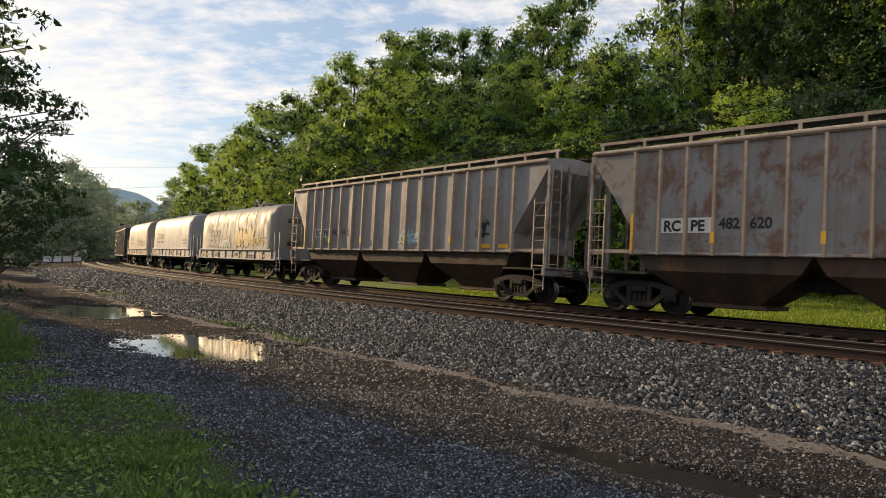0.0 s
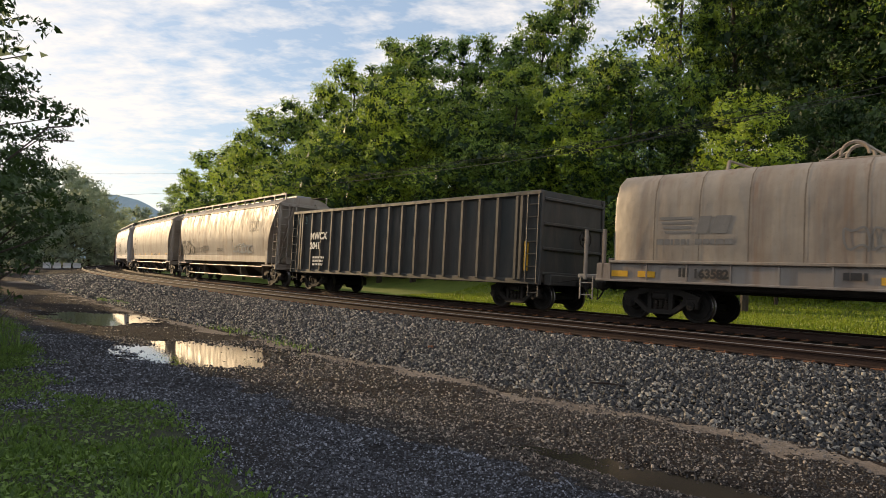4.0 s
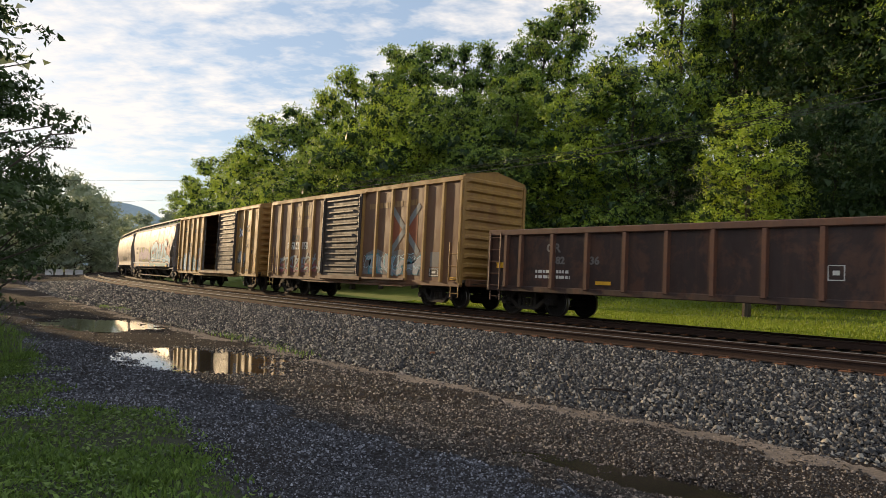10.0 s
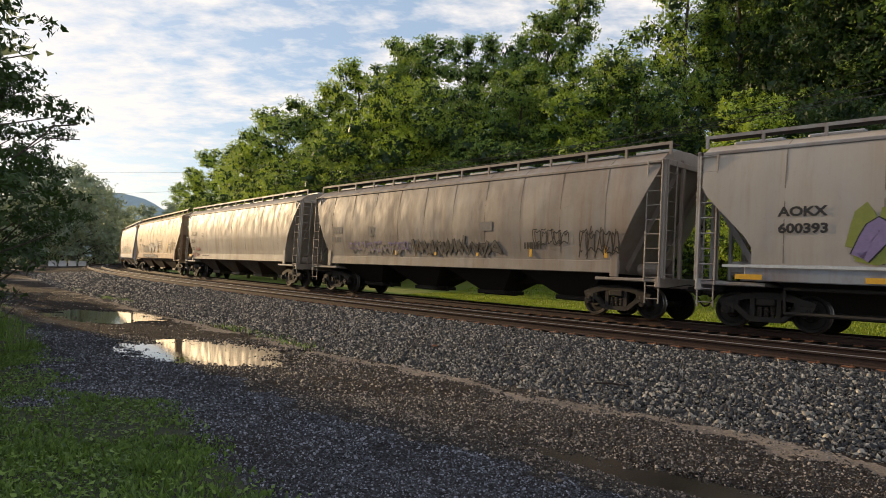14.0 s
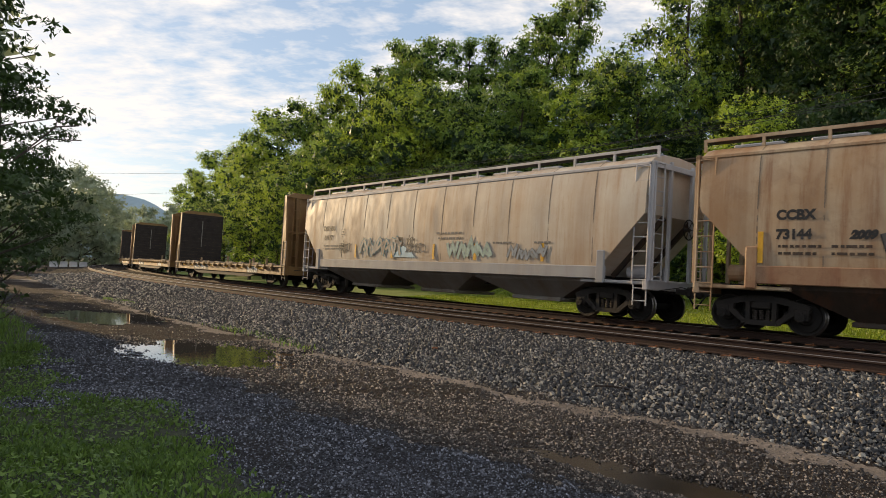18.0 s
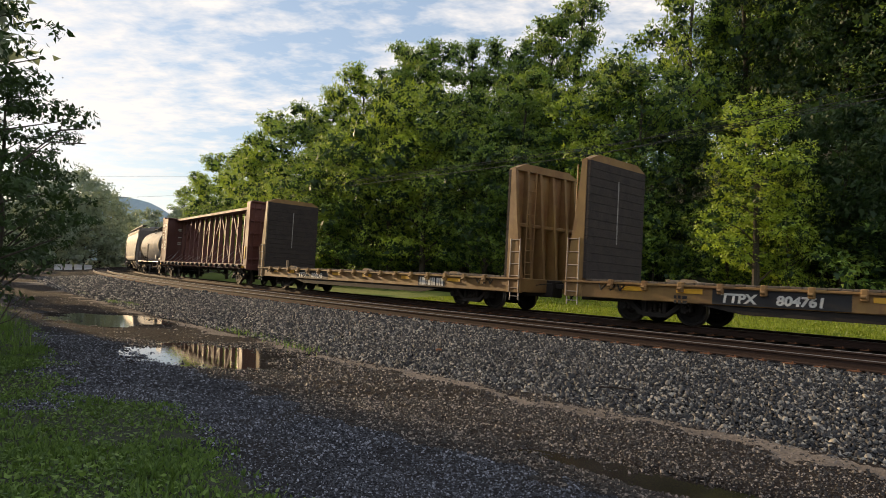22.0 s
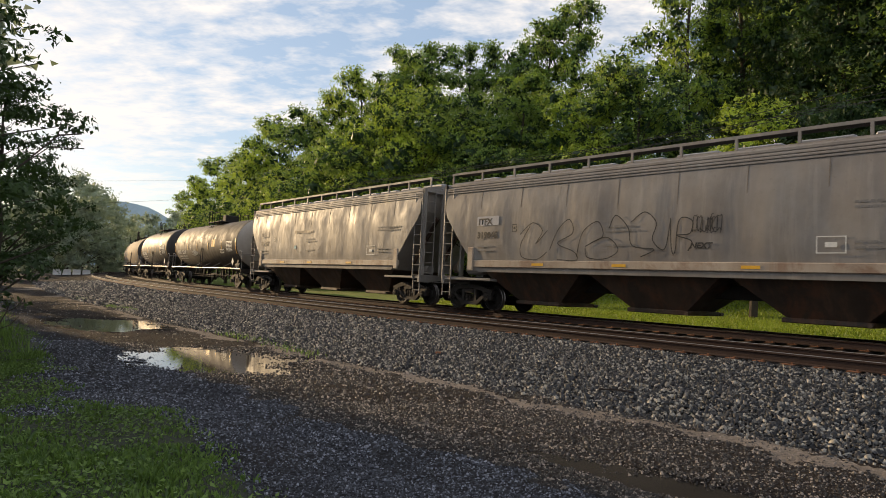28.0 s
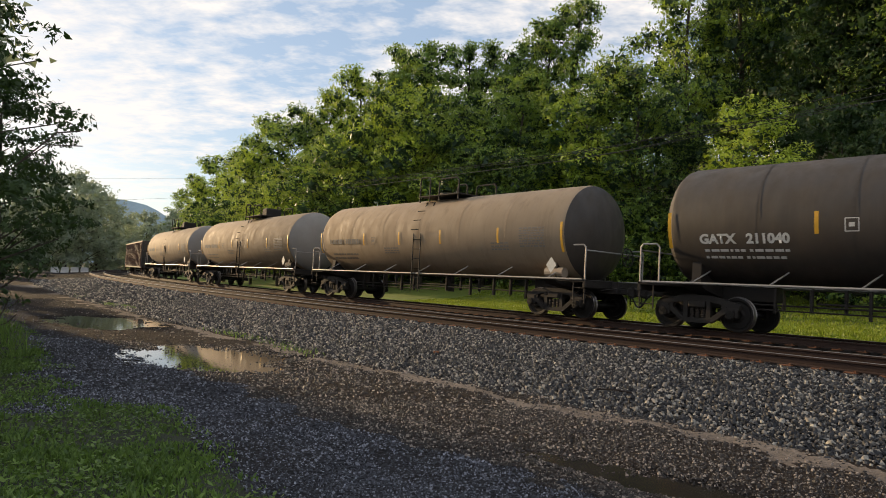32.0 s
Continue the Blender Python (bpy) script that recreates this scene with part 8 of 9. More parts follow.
flat_car("empty yellow bulkhead flat car with a wooden deck", 9.95, "806545")
flat_car("empty worn yellow bulkhead flat car with dark end boards", 31.25, "804761")
flat_car("empty worn yellow bulkhead flat car coupled to a lumber car", 52.5, "804678")


# ---------------------------------------------------------------- centre-beam lumber car
body, half = 10.55, 11.25
c = car("centre_beam_car", "empty oxide-red centre-beam lumber car with open truss", 74.6, half, 8.4)
for sy in (-1, 1):
    part("side_sill", Geo().box(-body, body, *ymm(sy * 1.34, sy * 1.44), 0.92, 1.20, 0.02), M["beam_red"], c)
part("deck", Geo().box(-body, body, -1.36, 1.36, 1.10, 1.18), M["beam_red"], c)
part("top_chord", Geo().box(-body, body, -0.42, 0.42, 4.62, 4.70, 0.02), M["beam_red"], c)
for sy in (-1, 1):
    part("top_flange", Geo().box(-body, body, *ymm(sy * 0.38, sy * 0.46), 4.54, 4.72, 0.02), M["beam_red"], c)
n = 16
for i in range(n):
    x = -body + 0.95 + (2 * body - 1.9) * i / (n - 1)
    g = Geo().loft([[(x - 0.11, -0.15, 1.18), (x + 0.11, -0.15, 1.18), (x + 0.11, 0.15, 1.18), (x - 0.11, 0.15, 1.18)],
                    [(x - 0.08, -0.11, 4.5), (x + 0.08, -0.11, 4.5), (x + 0.08, 0.11, 4.5), (x - 0.08, 0.11, 4.5)]], True, True, True)
    up_ = part("upright", g, M["beam_red"], c, "tapered oxide-red upright")
    for z in (2.35, 3.55):
        part("strap_bracket", Geo().box(x - 0.12, x + 0.12, -0.16, 0.16, z - 0.04, z + 0.04, 0.01), M["beam_red"], up_)
    part("gusset", Geo().prism([(x - 0.30, 4.56), (x + 0.30, 4.56), (x + 0.09, 4.22), (x - 0.09, 4.22)], 1, -0.03, 0.03), M["beam_red"], up_)
    if i % 2 == 0 and i < n - 1:
        x2 = x + (2 * body - 1.9) / (n - 1) * 1.9
        g = Geo()
        up = x < 0 or i == n - 2
        beam(g, (x + 0.1, 0.0, 1.25 if up else 4.45), (min(x2, body - 1), 0.0, 4.45 if up else 1.25), 0.14, 0.13)
        part("brace", g, M["beam_red"], c, "diagonal truss brace")
for i in range(18):
    x = -body + 1.0 + (2 * body - 2.0) * i / 17
    for sy in (-1, 1):
        g = Geo().box(x - 0.10, x + 0.10, *ymm(sy * 1.42, sy * 1.58), 0.96, 1.16, 0.02)
        g.tube((x - 0.14, sy * 1.56, 1.08), (x + 0.14, sy * 1.56, 1.08), 0.06, 8)
        part("winch", g, M["under"], c, "load winch with cable")
    g = Geo().tube((x, -1.52, 1.15), (x + random.uniform(0.25, 0.5), -0.9, random.uniform(1.6, 2.1)), 0.012, 5)
    part("cable", g, M["pipe"], c, "slack steel cable")
for sx in (-1, 1):
    b = part("end_bulkhead", Geo().box(*ymm(sx * (body - 0.08), sx * body), -1.42, 1.42, 1.1, 4.72), M["beam_red"], c, "oxide-red end bulkhead with white lettering")
    for y in (-1.40, 1.40):
        part("corner_post", Geo().box(*ymm(sx * (body - 0.55), sx * (body + 0.04)), y - 0.05, y + 0.05, 1.1, 4.74, 0.02), M["beam_red"], b)
    for k in range(5):
        z = 1.5 + k * 0.72
        part("rib", Geo().box(*ymm(sx * body, sx * (body + 0.10)), -1.36, 1.36, z - 0.06, z + 0.06, 0.02), M["beam_red"], b)
    for y in (-0.5, 0.5):
        part("rib", Geo().box(*ymm(sx * body, sx * (body + 0.13)), y - 0.05, y + 0.05, 1.1, 4.7, 0.02), M["beam_red"], b)
    part("cap", Geo().box(*ymm(sx * (body - 0.3), sx * (body + 0.15)), -1.42, 1.42, 4.68, 4.78, 0.03), M["beam_red"], b)
    part("end_ladder", end_ladder_geo(sx * (body + 0.2), -1.2, -0.85, 1.1, 4.6), M["beam_red"], b)
    part("end_sill", Geo().box(*ymm(sx * (body - 0.05), sx * (body + 0.05)), -1.42, 1.42, 0.86, 1.2, 0.02), M["beam_red"], c)
    part("step", ladder_geo(sx * (body - 0.08), sx * (body - 0.5), -1.45, 0.5, 0.95, 0.36, 0.02), M["under"], c, "steel sill step")
    g = Geo()
    rs = random.Random(9)
    xx = sx * (body - 0.08) + (0.09 + 0.14 if sx > 0 else 0.085)
    for k in range(16):
        z = 4.2 - k * 0.11
        if k in (3, 4, 9, 13, 14):
            w = rs.uniform(0.25, 0.5)
            g.add([(xx, -0.25, z), (xx, -0.25 + w, z), (xx, -0.25 + w, z + 0.06), (xx, -0.25, z + 0.06)], [(0, 1, 2, 3)])
    part("lettering", g, M["white"], b)
rear = Geo().box(-body + 0.02, -body + 1.7, -1.45, -1.41, 1.2, 4.62)
part("side_panel", rear, M["beam_red"], c, "oxide-red loading instruction panel")
ps = lambda z: 1.45
side_bars(c, [(-body + 0.25, 4.1 - k * 0.13, w, 0.07) for k, w in enumerate((0.6, 0.5, 0.0, 0.4, 0.45, 0.0, 0.5, 0.55, 0.5, 0.0, 0.0, 0.0, 0.3, 0.35, 0.3)) if w], M["white"], ps)
side_bars(c, [(-body + 1.05, 4.25 - k * 0.115, 0.28 + 0.22 * ((k * 7) % 3) / 2, 0.07) for k in range(20)], M["white"], ps)
ss_ = lambda z: 1.44
side_text(c, "UCRY", -8.7, 0.97, 0.22, M["white"], ss_, 0.008, 1.1)
side_text(c, "28575", -7.75, 0.97, 0.22, M["white"], ss_, 0.008, 1.1)
side_bars(c, [(-5.2, 1.06, 0.5, 0.07), (-4.6, 1.06, 0.5, 0.07), (-5.2, 0.96, 0.4, 0.07), (-4.6, 0.96, 0.5, 0.07), (8.3, 1.06, 0.8, 0.06), (7.0, 0.98, 0.3, 0.12), (1.5, 1.0, 0.8, 0.12)], M["white"], ss_)
reflectors(c, (-10.45, -3.6, 1.0, 3.2, 9.6), 0.96, 1.445, 0.55, 0.12)
frame_sign(c, 5.3, 0.90, 0.42, 0.30, M["white"], ss_)
part("reflector", Geo().box(10.15, 10.28, -1.48, -1.455, 1.5, 2.2), M["yellow"], c, "yellow reflective strip")
part("centre_sill", Geo().box(-half + 0.6, half - 0.6, -0.25, 0.25, 0.78, 1.12, 0.02), M["under"], c)
g = Geo()
g.tube((-4, -0.8, 0.62), (5, -0.8, 0.62), 0.025, 6)
for x in (-6.2, -2.4, 0.8, 4.6):
    g.box(x - 0.03, x + 0.03, -0.85, -0.75, 0.55, 0.95)
    g.box(x + 0.17, x + 0.23, -0.85, -0.75, 0.55, 0.95)
part("brake_rod", g, M["under"], c)


# ---------------------------------------------------------------- tank cars
def tank_car(label, s_mid, shell, half, trucks, r, zc, mat, end_mat, num, plain_text=M["white"], bands=5, housing=True, seed=0, strips=True):
    c = car("tank_car", label, s_mid, half, trucks)
    n = 48
    head = 0.62
    prof = []
    for k in range(9):
        a = math.pi / 2 * k / 8
        prof.append((-shell - 0.0 + head * (1 - math.sin(a)) - 0.0 * k, r * math.cos(math.pi / 2 - a) if k else 0.02))
    xs = [(-shell + head * (1 - math.cos(a)), r * math.sin(a)) for a in (math.pi / 2 * k / 8 for k in range(9))]
    xs[0] = (-shell, 0.02)
    full = xs + [(-x, q) for x, q in reversed(xs)]
    rings = [[(x, q * math.cos(t), zc + q * math.sin(t)) for t in (2 * math.pi * i / n for i in range(n))] for x, q in full]
    sh = part("tank_shell", Geo().loft(rings[7:11], True), mat, c, smooth=True)
    part("tank_head", Geo().loft(rings[:8], True, True, False), mat, sh, "domed tank end", smooth=True)
    part("tank_head", Geo().loft(rings[10:], True, False, True), end_mat, sh, "domed tank end", smooth=True)
    side = lambda z: math.sqrt(max(0.01, r * r - (z - zc) ** 2)) + 0.009
    for i in range(1, bands + 1):
        x = -shell + head + (2 * shell - 2 * head) * i / (bands + 1)
        rr = r + 0.012
        g = Geo().loft([[(x - 0.02, rr * math.cos(t), zc + rr * math.sin(t)) for t in (2 * math.pi * k / n for k in range(n))], [(x + 0.02, rr * math.cos(t), zc + rr * math.sin(t)) for t in (2 * math.pi * k / n for k in range(n))]], True)
        part("weld_band", g, mat, sh)
    # stub sills, bolsters, saddle
    for sx in (-1, 1):
        part("stub_sill", Geo().box(*ymm(sx * (trucks - 1.6), sx * (half - 0.55)), -0.22, 0.22, 0.78, 1.15, 0.02), M["under"], c)
        g = Geo().prism([(-1.45, 1.14), (1.45, 1.14), (1.2, 1.02), (0.4, 0.86), (-0.4, 0.86), (-1.2, 1.02)], 0, sx * trucks - 0.25, sx * trucks + 0.25)
        g.prism([(-1.2, 1.14), (1.2, 1.14), (r * 0.75, zc - r * 0.62), (-r * 0.75, zc - r * 0.62)], 0, sx * trucks - 0.12, sx * trucks + 0.12)
        part("bolster", g, M["under"], c)
        xp = half - 0.75
        part("end_platform", Geo().box(*ymm(sx * (xp - 1.0), sx * xp), -1.46, 1.46, 1.08, 1.15, 0.01), M["under"], c)
        part("end_sill", Geo().box(*ymm(sx * (xp - 0.1), sx * xp), -1.46, 1.46, 0.92, 1.16, 0.02), M["under"], c)
        for y in (-1.42, 1.42):
            g = Geo().path([(sx * (xp - 0.05), y, 1.12), (sx * (xp - 0.05), y, 2.08), (sx * (xp - 0.12), y, 2.16), (sx * (xp - 0.5), y, 2.16), (sx * (xp - 0.58), y * 0.98, 2.08), (sx * (xp - 0.58), y * 0.98, 1.12)][:4 if sx > 0 else 6], 0.024, 6)
            part("handrail", g, M["pipe"], c, "bent pipe end handrail")
            part("step", ladder_geo(sx * (xp - 0.05), sx * (xp - 0.45), y, 0.46, 1.1, 0.33, 0.02), M["under"], c, "steel sill step")
        g = Geo().path([(sx * (xp - 0.03), -1.42, 2.0), (sx * (xp - 0.03), 1.42, 2.0)], 0.022, 6)
        part("end_rail", g, M["pipe"], c)
    for sy in (-1, 1):
        part("side_rail", Geo().tube((-half + 0.9, sy * 1.46, 1.16), (half - 0.9, sy * 1.46, 1.16), 0.032, 8), M["pipe"], c, "pale pipe running along the side")
        for i in range(7):
            x = -trucks + 2 * trucks * i / 6
            part("rail_bracket", Geo().tube((x, sy * 1.46, 1.16), (x + 0.25, sy * side(1.5) * 0.98, 1.50), 0.02, 6), M["pipe"], c)
    # side ladder and dome gear amidships
    part("ladder", Geo().path([(-0.22, -1.50, 0.5), (-0.22, -1.50, zc), (-0.22, -side(zc + r * 0.86) - 0.12, zc + r * 0.86)], 0.022, 6).path([(0.22, -1.50, 0.5), (0.22, -1.50, zc), (0.22, -side(zc + r * 0.86) - 0.12, zc + r * 0.86)], 0.022, 6)
         .add(*_rungs(r, zc, side)), M["under"], c, "steel side ladder")
    g = Geo()
    top = zc + r
    g.tube((0, 0, top - 0.08), (0, 0, top + 0.22), 0.42, 20)
    g.tube((0.9, 0, top - 0.05), (0.9, 0, top + 0.12), 0.22, 14)
    part("manway", g, M["tank_black"], c, "bolted manway cover")
    if housing:
        part("valve_housing", Geo().box(0.55, 1.25, -0.45, 0.45, top - 0.03, top + 0.5, 0.06), M["under"], c)
    part("dome_platform", Geo().box(-0.7, 1.7, -1.0, 1.0, top + 0.0, top + 0.04), M["under"], c)
    for x0, x1, y, h in ((-0.65, -0.05, -0.95, 0.75), (0.5, 1.6, -0.95, 0.62), (-0.65, -0.05, 0.95, 0.75), (0.5, 1.6, 0.95, 0.62)):
        part("dome_rail", Geo().path([(x0, y, top - 0.2), (x0, y, top + h - 0.1), (x0 + 0.1, y, top + h), (x1 - 0.1, y, top + h), (x1, y, top + h - 0.1), (x1, y, top - 0.2)], 0.028, 6), M["under"], c, "bent pipe dome railing")
    g = Geo()
    g.tube((0.6, -0.2, 0.55), (0.6, -0.2, 1.2), 0.12, 10)
    g.tube((-3, -0.6, 0.80), (3.2, -0.6, 0.80), 0.025, 6)
    for x in (-2.4, -1.2, 1.6, 2.6):
        g.box(x - 0.03, x + 0.03, -0.64, -0.56, 0.62, 1.12)
    part("bottom_outlet", g, M["under"], c)
    part("brake_cylinder", Geo().tube((trucks - 0.35, -1.05, 1.35), (trucks + 0.35, -1.05, 1.35), 0.16, 14), M["under"] if seed % 2 else M["post_cream"], c)
    part("brake_wheel", BRAKE, None, c, at=(half - 0.72, 0.5, 1.9))
    # marks
    x0 = -shell + 1.25
    if num:
        a, b = num.split()
        side_text(c, a, x0, zc - 0.56, 0.31, plain_text, side, 0.014, 1.05)
        side_text(c, b, x0 + 1.15, zc - 0.56, 0.31, plain_text, side, 0.014, 1.05)
    else:
        side_bars(c, [(x0, zc - 0.30, 1.0, 0.2), (x0 + 1.28, zc - 0.30, 1.1, 0.2)], plain_text, side)
    side_bars(c, [(x0 + 0.1, zc - 0.76, 1.0, 0.06), (x0 + 1.2, zc - 0.76, 0.9, 0.06), (x0 + 0.1, zc - 0.92, 0.9, 0.06), (x0 + 1.1, zc - 0.92, 0.9, 0.06)], plain_text, side)
    frame_sign(c, x0 + 3.25, zc - 0.34, 0.28, 0.30, plain_text, side)
    side_bars(c, [(x0 + 4.1, zc - 0.52 - 0.09 * k, 1.0, 0.045) for k in range(3)] + [(shell - 2.3, zc + 0.05 - 0.08 * k, 1.05, 0.05) for k in range(8)] + [(shell - 3.6, zc - 0.4 - 0.1 * k, 0.8, 0.05) for k in range(3)], plain_text, side)
    if num.endswith("040"):
        side_text(c, "FRA AIP", shell - 3.35, zc + 0.12, 0.26, plain_text, side, 0.010, 1.0)
        side_text(c, "SR 13450", shell - 3.40, zc - 0.16, 0.26, plain_text, side, 0.010, 1.0)
    for k, x in enumerate((-4.6, -3.9, -3.1, -1.9, -1.1, 0.9, 2.2, 3.4, 4.2, 4.9)):
        if abs(x) < trucks - 1.2:
            part("rod_hanger", Geo().box(x - 0.03, x + 0.03, -0.72, -0.62, 0.48 + 0.05 * (k % 3), 1.12), M["under"], c)
    part("brake_rod", Geo().tube((-trucks + 1.2, -0.68, 0.72), (trucks - 1.2, -0.68, 0.72), 0.022, 6), M["under"], c)
    part("brake_rod", Geo().tube((-trucks + 1.2, -0.68, 0.60), (0.4, -0.68, 0.60), 0.018, 6), M["under"], c)
    if strips:
        for x in (-shell + 0.42, -shell + 3.9, -1.2, 1.3, shell - 3.3, shell - 0.62):
            zz = 0.75 if abs(x) > shell - 1 else 0.42
            g = Geo().loft([[(x, -side(zc + u) - 0.012, zc + u), (x + 0.09, -side(zc + u) - 0.012, zc + u)] for u in (-zz * 0.9 + zz * 0.3 * k for k in range(5))], False)
            part("reflector", g, M["yellow"], c, "yellow reflective strip")
    for x, y, sx in ((shell - 0.9, -1.5, 1),):
        g = Geo().add([(x, -1.52, 1.32), (x + 0.2, -1.52, 1.56), (x, -1.52, 1.80), (x - 0.2, -1.52, 1.56)], [(0, 1, 2, 3)])
        part("placard", g, M["white"], c, "white diamond placard")
    return c, side


def _rungs(r, zc, side):
    v, f = [], []
    z = 0.62
    while z < zc + r * 0.84:
        y = -1.50 if z < zc else -side(z) - 0.12
        k = len(v)
        v += [(-0.22, y, z), (0.22, y, z), (0.22, y - 0.02, z + 0.02), (-0.22, y - 0.02, z + 0.02), (-0.22, y, z + 0.03), (0.22, y, z + 0.03)]
        f += [(k, k + 1, k + 2, k + 3), (k + 3, k + 2, k + 5, k + 4), (k, k + 1, k + 5, k + 4)]
        z += 0.36
    return v, f


tank_car("grey tank car with a dusty shell and black railings", 92.6, 5.65, 6.75, 4.6, 1.44, 2.62, M["tank_grey"], M["tank_black"], "", M["decal_grey"], 4, False, 0)
c, sd = tank_car("black tank car with a pale cream end and dusty shell", 159.6, 7.4, 8.6, 6.35, 1.52, 2.68, M["tank_dusty"], M["tank_pale"], "MTFX 255147", M["white"], 5, True, 1)
scrawl(c, -2.6, 1.95, 1.3, 0.4, M["white"], 91, sd, 0.035, 5)
part("reflector", Geo().box(2.1, 2.75, -1.52, -1.50, 2.5, 2.95), M["yellow"], c, "yellow reflective panel")
tank_car("black tank car with white lettering and yellow strips", 175.95, 6.7, 7.9, 5.65, 1.54, 2.72, M["tank_black"], M["tank_black"], "GATX 211040", M["white"], 5, False, 3)
tank_car("dusty brown-black tank car with faint lettering", 192.6, 7.55, 8.65, 6.45, 1.50, 2.62, M["tank_brown"], M["tank_black"], "", M["decal_grey"], 5, False, 2)
tank_car("dusty brown tank car with a grey end", 209.9, 7.35, 8.5, 6.3, 1.50, 2.62, M["tank_brown"], M["tank_grey"], "", M["decal_grey"], 5, True, 5)
tank_car("sunlit dusty brown tank car with a grey end", 227.6, 7.9, 9.05, 6.85, 1.48, 2.60, M["tank_brown"], M["tank_grey"], "", M["decal_grey"], 5, True, 7)

# ---------------------------------------------------------------- woods, shrubs, distance

# backlit look: this crown takes the darkened leaf colour
NEAR_CROWN, NEAR_TRUNK = tree_meshes(91, 11.0, 7.6, 20000, 0.085, M["leaf_shaded"], limbs=40, flat=0.34, clump=0.85, simple=False, tuft=5, inner=0, shape=layered_profile, stem=1.1, r0=0.20)
SHADE_CROWN, SHADE_TRUNK = tree_meshes(93, 11.0, 5.8, 6000, 0.16, M["leaf_hazed"], limbs=24, clump=1.3, stem=1.1, r0=0.20)


def near_tree(x, y, k, spin, label, z=0.0, light=False, lift=0.0):
    t = tagged(new("tree"), label, "tree", group="trees beside the lane")
    t.matrix_basis = Matrix.Translation((x, y, z)) @ Matrix.Rotation(spin, 4, "Z") @ Matrix.Diagonal((k, k, k, 1))
    part("trunk", SHADE_TRUNK if light else NEAR_TRUNK, None, t, "grey-brown bark trunk", at=(0, 0, 1.1 + lift))
    part("crown", SHADE_CROWN if light else NEAR_CROWN, None, t, at=(0, 0, 1.1 + lift))
    return t


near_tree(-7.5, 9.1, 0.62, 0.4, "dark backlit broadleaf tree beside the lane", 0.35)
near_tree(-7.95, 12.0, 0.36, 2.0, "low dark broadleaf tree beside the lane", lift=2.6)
# unseen trees left of the view, added to cast shade on lane and verge
for x, y, k, spin in ((-16.3, 17.2, 1.2, 1.0), (-18.9, 14.3, 1.25, 3.0), (-21.4, 11.2, 1.2, 4.4), (-23.9, 8.1, 1.2, 5.1), (-25.4, 25.0, 1.35, 0.2), (-27.9, 21.0, 1.3, 2.9), (-30.5, 16.0, 1.3, 2.0), (-14.0, 13.0, 0.9, 1.7), (-20.0, 21.7, 1.0, 0.7), (-28.0, 28.8, 1.1, 2.2), (-23.5, 23.0, 1.2, 3.6), (-17.0, 15.2, 1.1, 5.6)):
    near_tree(x, y, k, spin, "leafy tree in the row that shades the lane", light=True)

# low woods along the outside of the lane, further on, extended to shade it
for i in range(21):
    p = line_point(30 + i * 5.5, -12.3 - (i % 3) * 1.1)
    near_tree(p.x, p.y, 0.46 + 0.04 * (i % 4), i * 1.3, "leafy tree in the row that shades the lane", light=True)

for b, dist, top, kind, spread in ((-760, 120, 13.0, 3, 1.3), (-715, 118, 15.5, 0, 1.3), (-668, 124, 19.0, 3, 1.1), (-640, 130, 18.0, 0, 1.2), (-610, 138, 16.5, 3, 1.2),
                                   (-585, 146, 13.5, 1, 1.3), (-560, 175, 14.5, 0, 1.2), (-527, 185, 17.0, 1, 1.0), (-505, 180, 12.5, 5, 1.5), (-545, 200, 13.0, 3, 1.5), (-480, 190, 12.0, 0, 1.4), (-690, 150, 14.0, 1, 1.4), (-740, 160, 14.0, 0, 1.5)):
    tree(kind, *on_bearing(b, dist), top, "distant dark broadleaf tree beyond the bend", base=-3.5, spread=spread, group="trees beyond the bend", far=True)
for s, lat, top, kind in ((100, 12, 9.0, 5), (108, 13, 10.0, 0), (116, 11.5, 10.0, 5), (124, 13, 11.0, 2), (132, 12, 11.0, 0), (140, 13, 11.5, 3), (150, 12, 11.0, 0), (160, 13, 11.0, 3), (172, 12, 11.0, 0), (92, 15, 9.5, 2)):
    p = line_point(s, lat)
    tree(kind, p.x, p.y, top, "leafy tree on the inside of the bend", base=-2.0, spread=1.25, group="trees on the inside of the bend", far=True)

SHRUB = tree_meshes(95, 2.6, 3.4, 5400, 0.06, M["leaf"], limbs=14, flat=0.8, clump=1.5, stem=0.2, r0=0.05)[0]
SHRUB2 = tree_meshes(96, 2.2, 3.8, 5400, 0.06, M["leaf"], limbs=14, flat=0.8, clump=1.5, stem=0.2, r0=0.05)[0]
rs = random.Random(31)
for i in range(46):
    s = -26 + i * 2.25 + rs.uniform(-0.8, 0.8)
    lat = 19.3 + rs.uniform(-0.7, 2.6)
    p = line_point(s, lat)
    sh = tagged(new("shrub"), "dense green shrub at the edge of the lawn", "shrub", group="shrubs at the edge of the lawn")
    k = rs.uniform(1.0, 1.9)
    sh.matrix_basis = Matrix.Translation((p.x, p.y, float(ground_z(p.x, p.y)) - 0.1)) @ Matrix.Rotation(rs.uniform(0, 6), 4, "Z") @ Matrix.Diagonal((k, k, k * rs.uniform(0.8, 1.2), 1))
    part("foliage", SHRUB if i % 3 else SHRUB2, None, sh)
    part("stem", Geo().tube((0, 0, -0.2), (0.1, 0, 1.4), 0.05, 6, 0.02), M["bark"], sh)

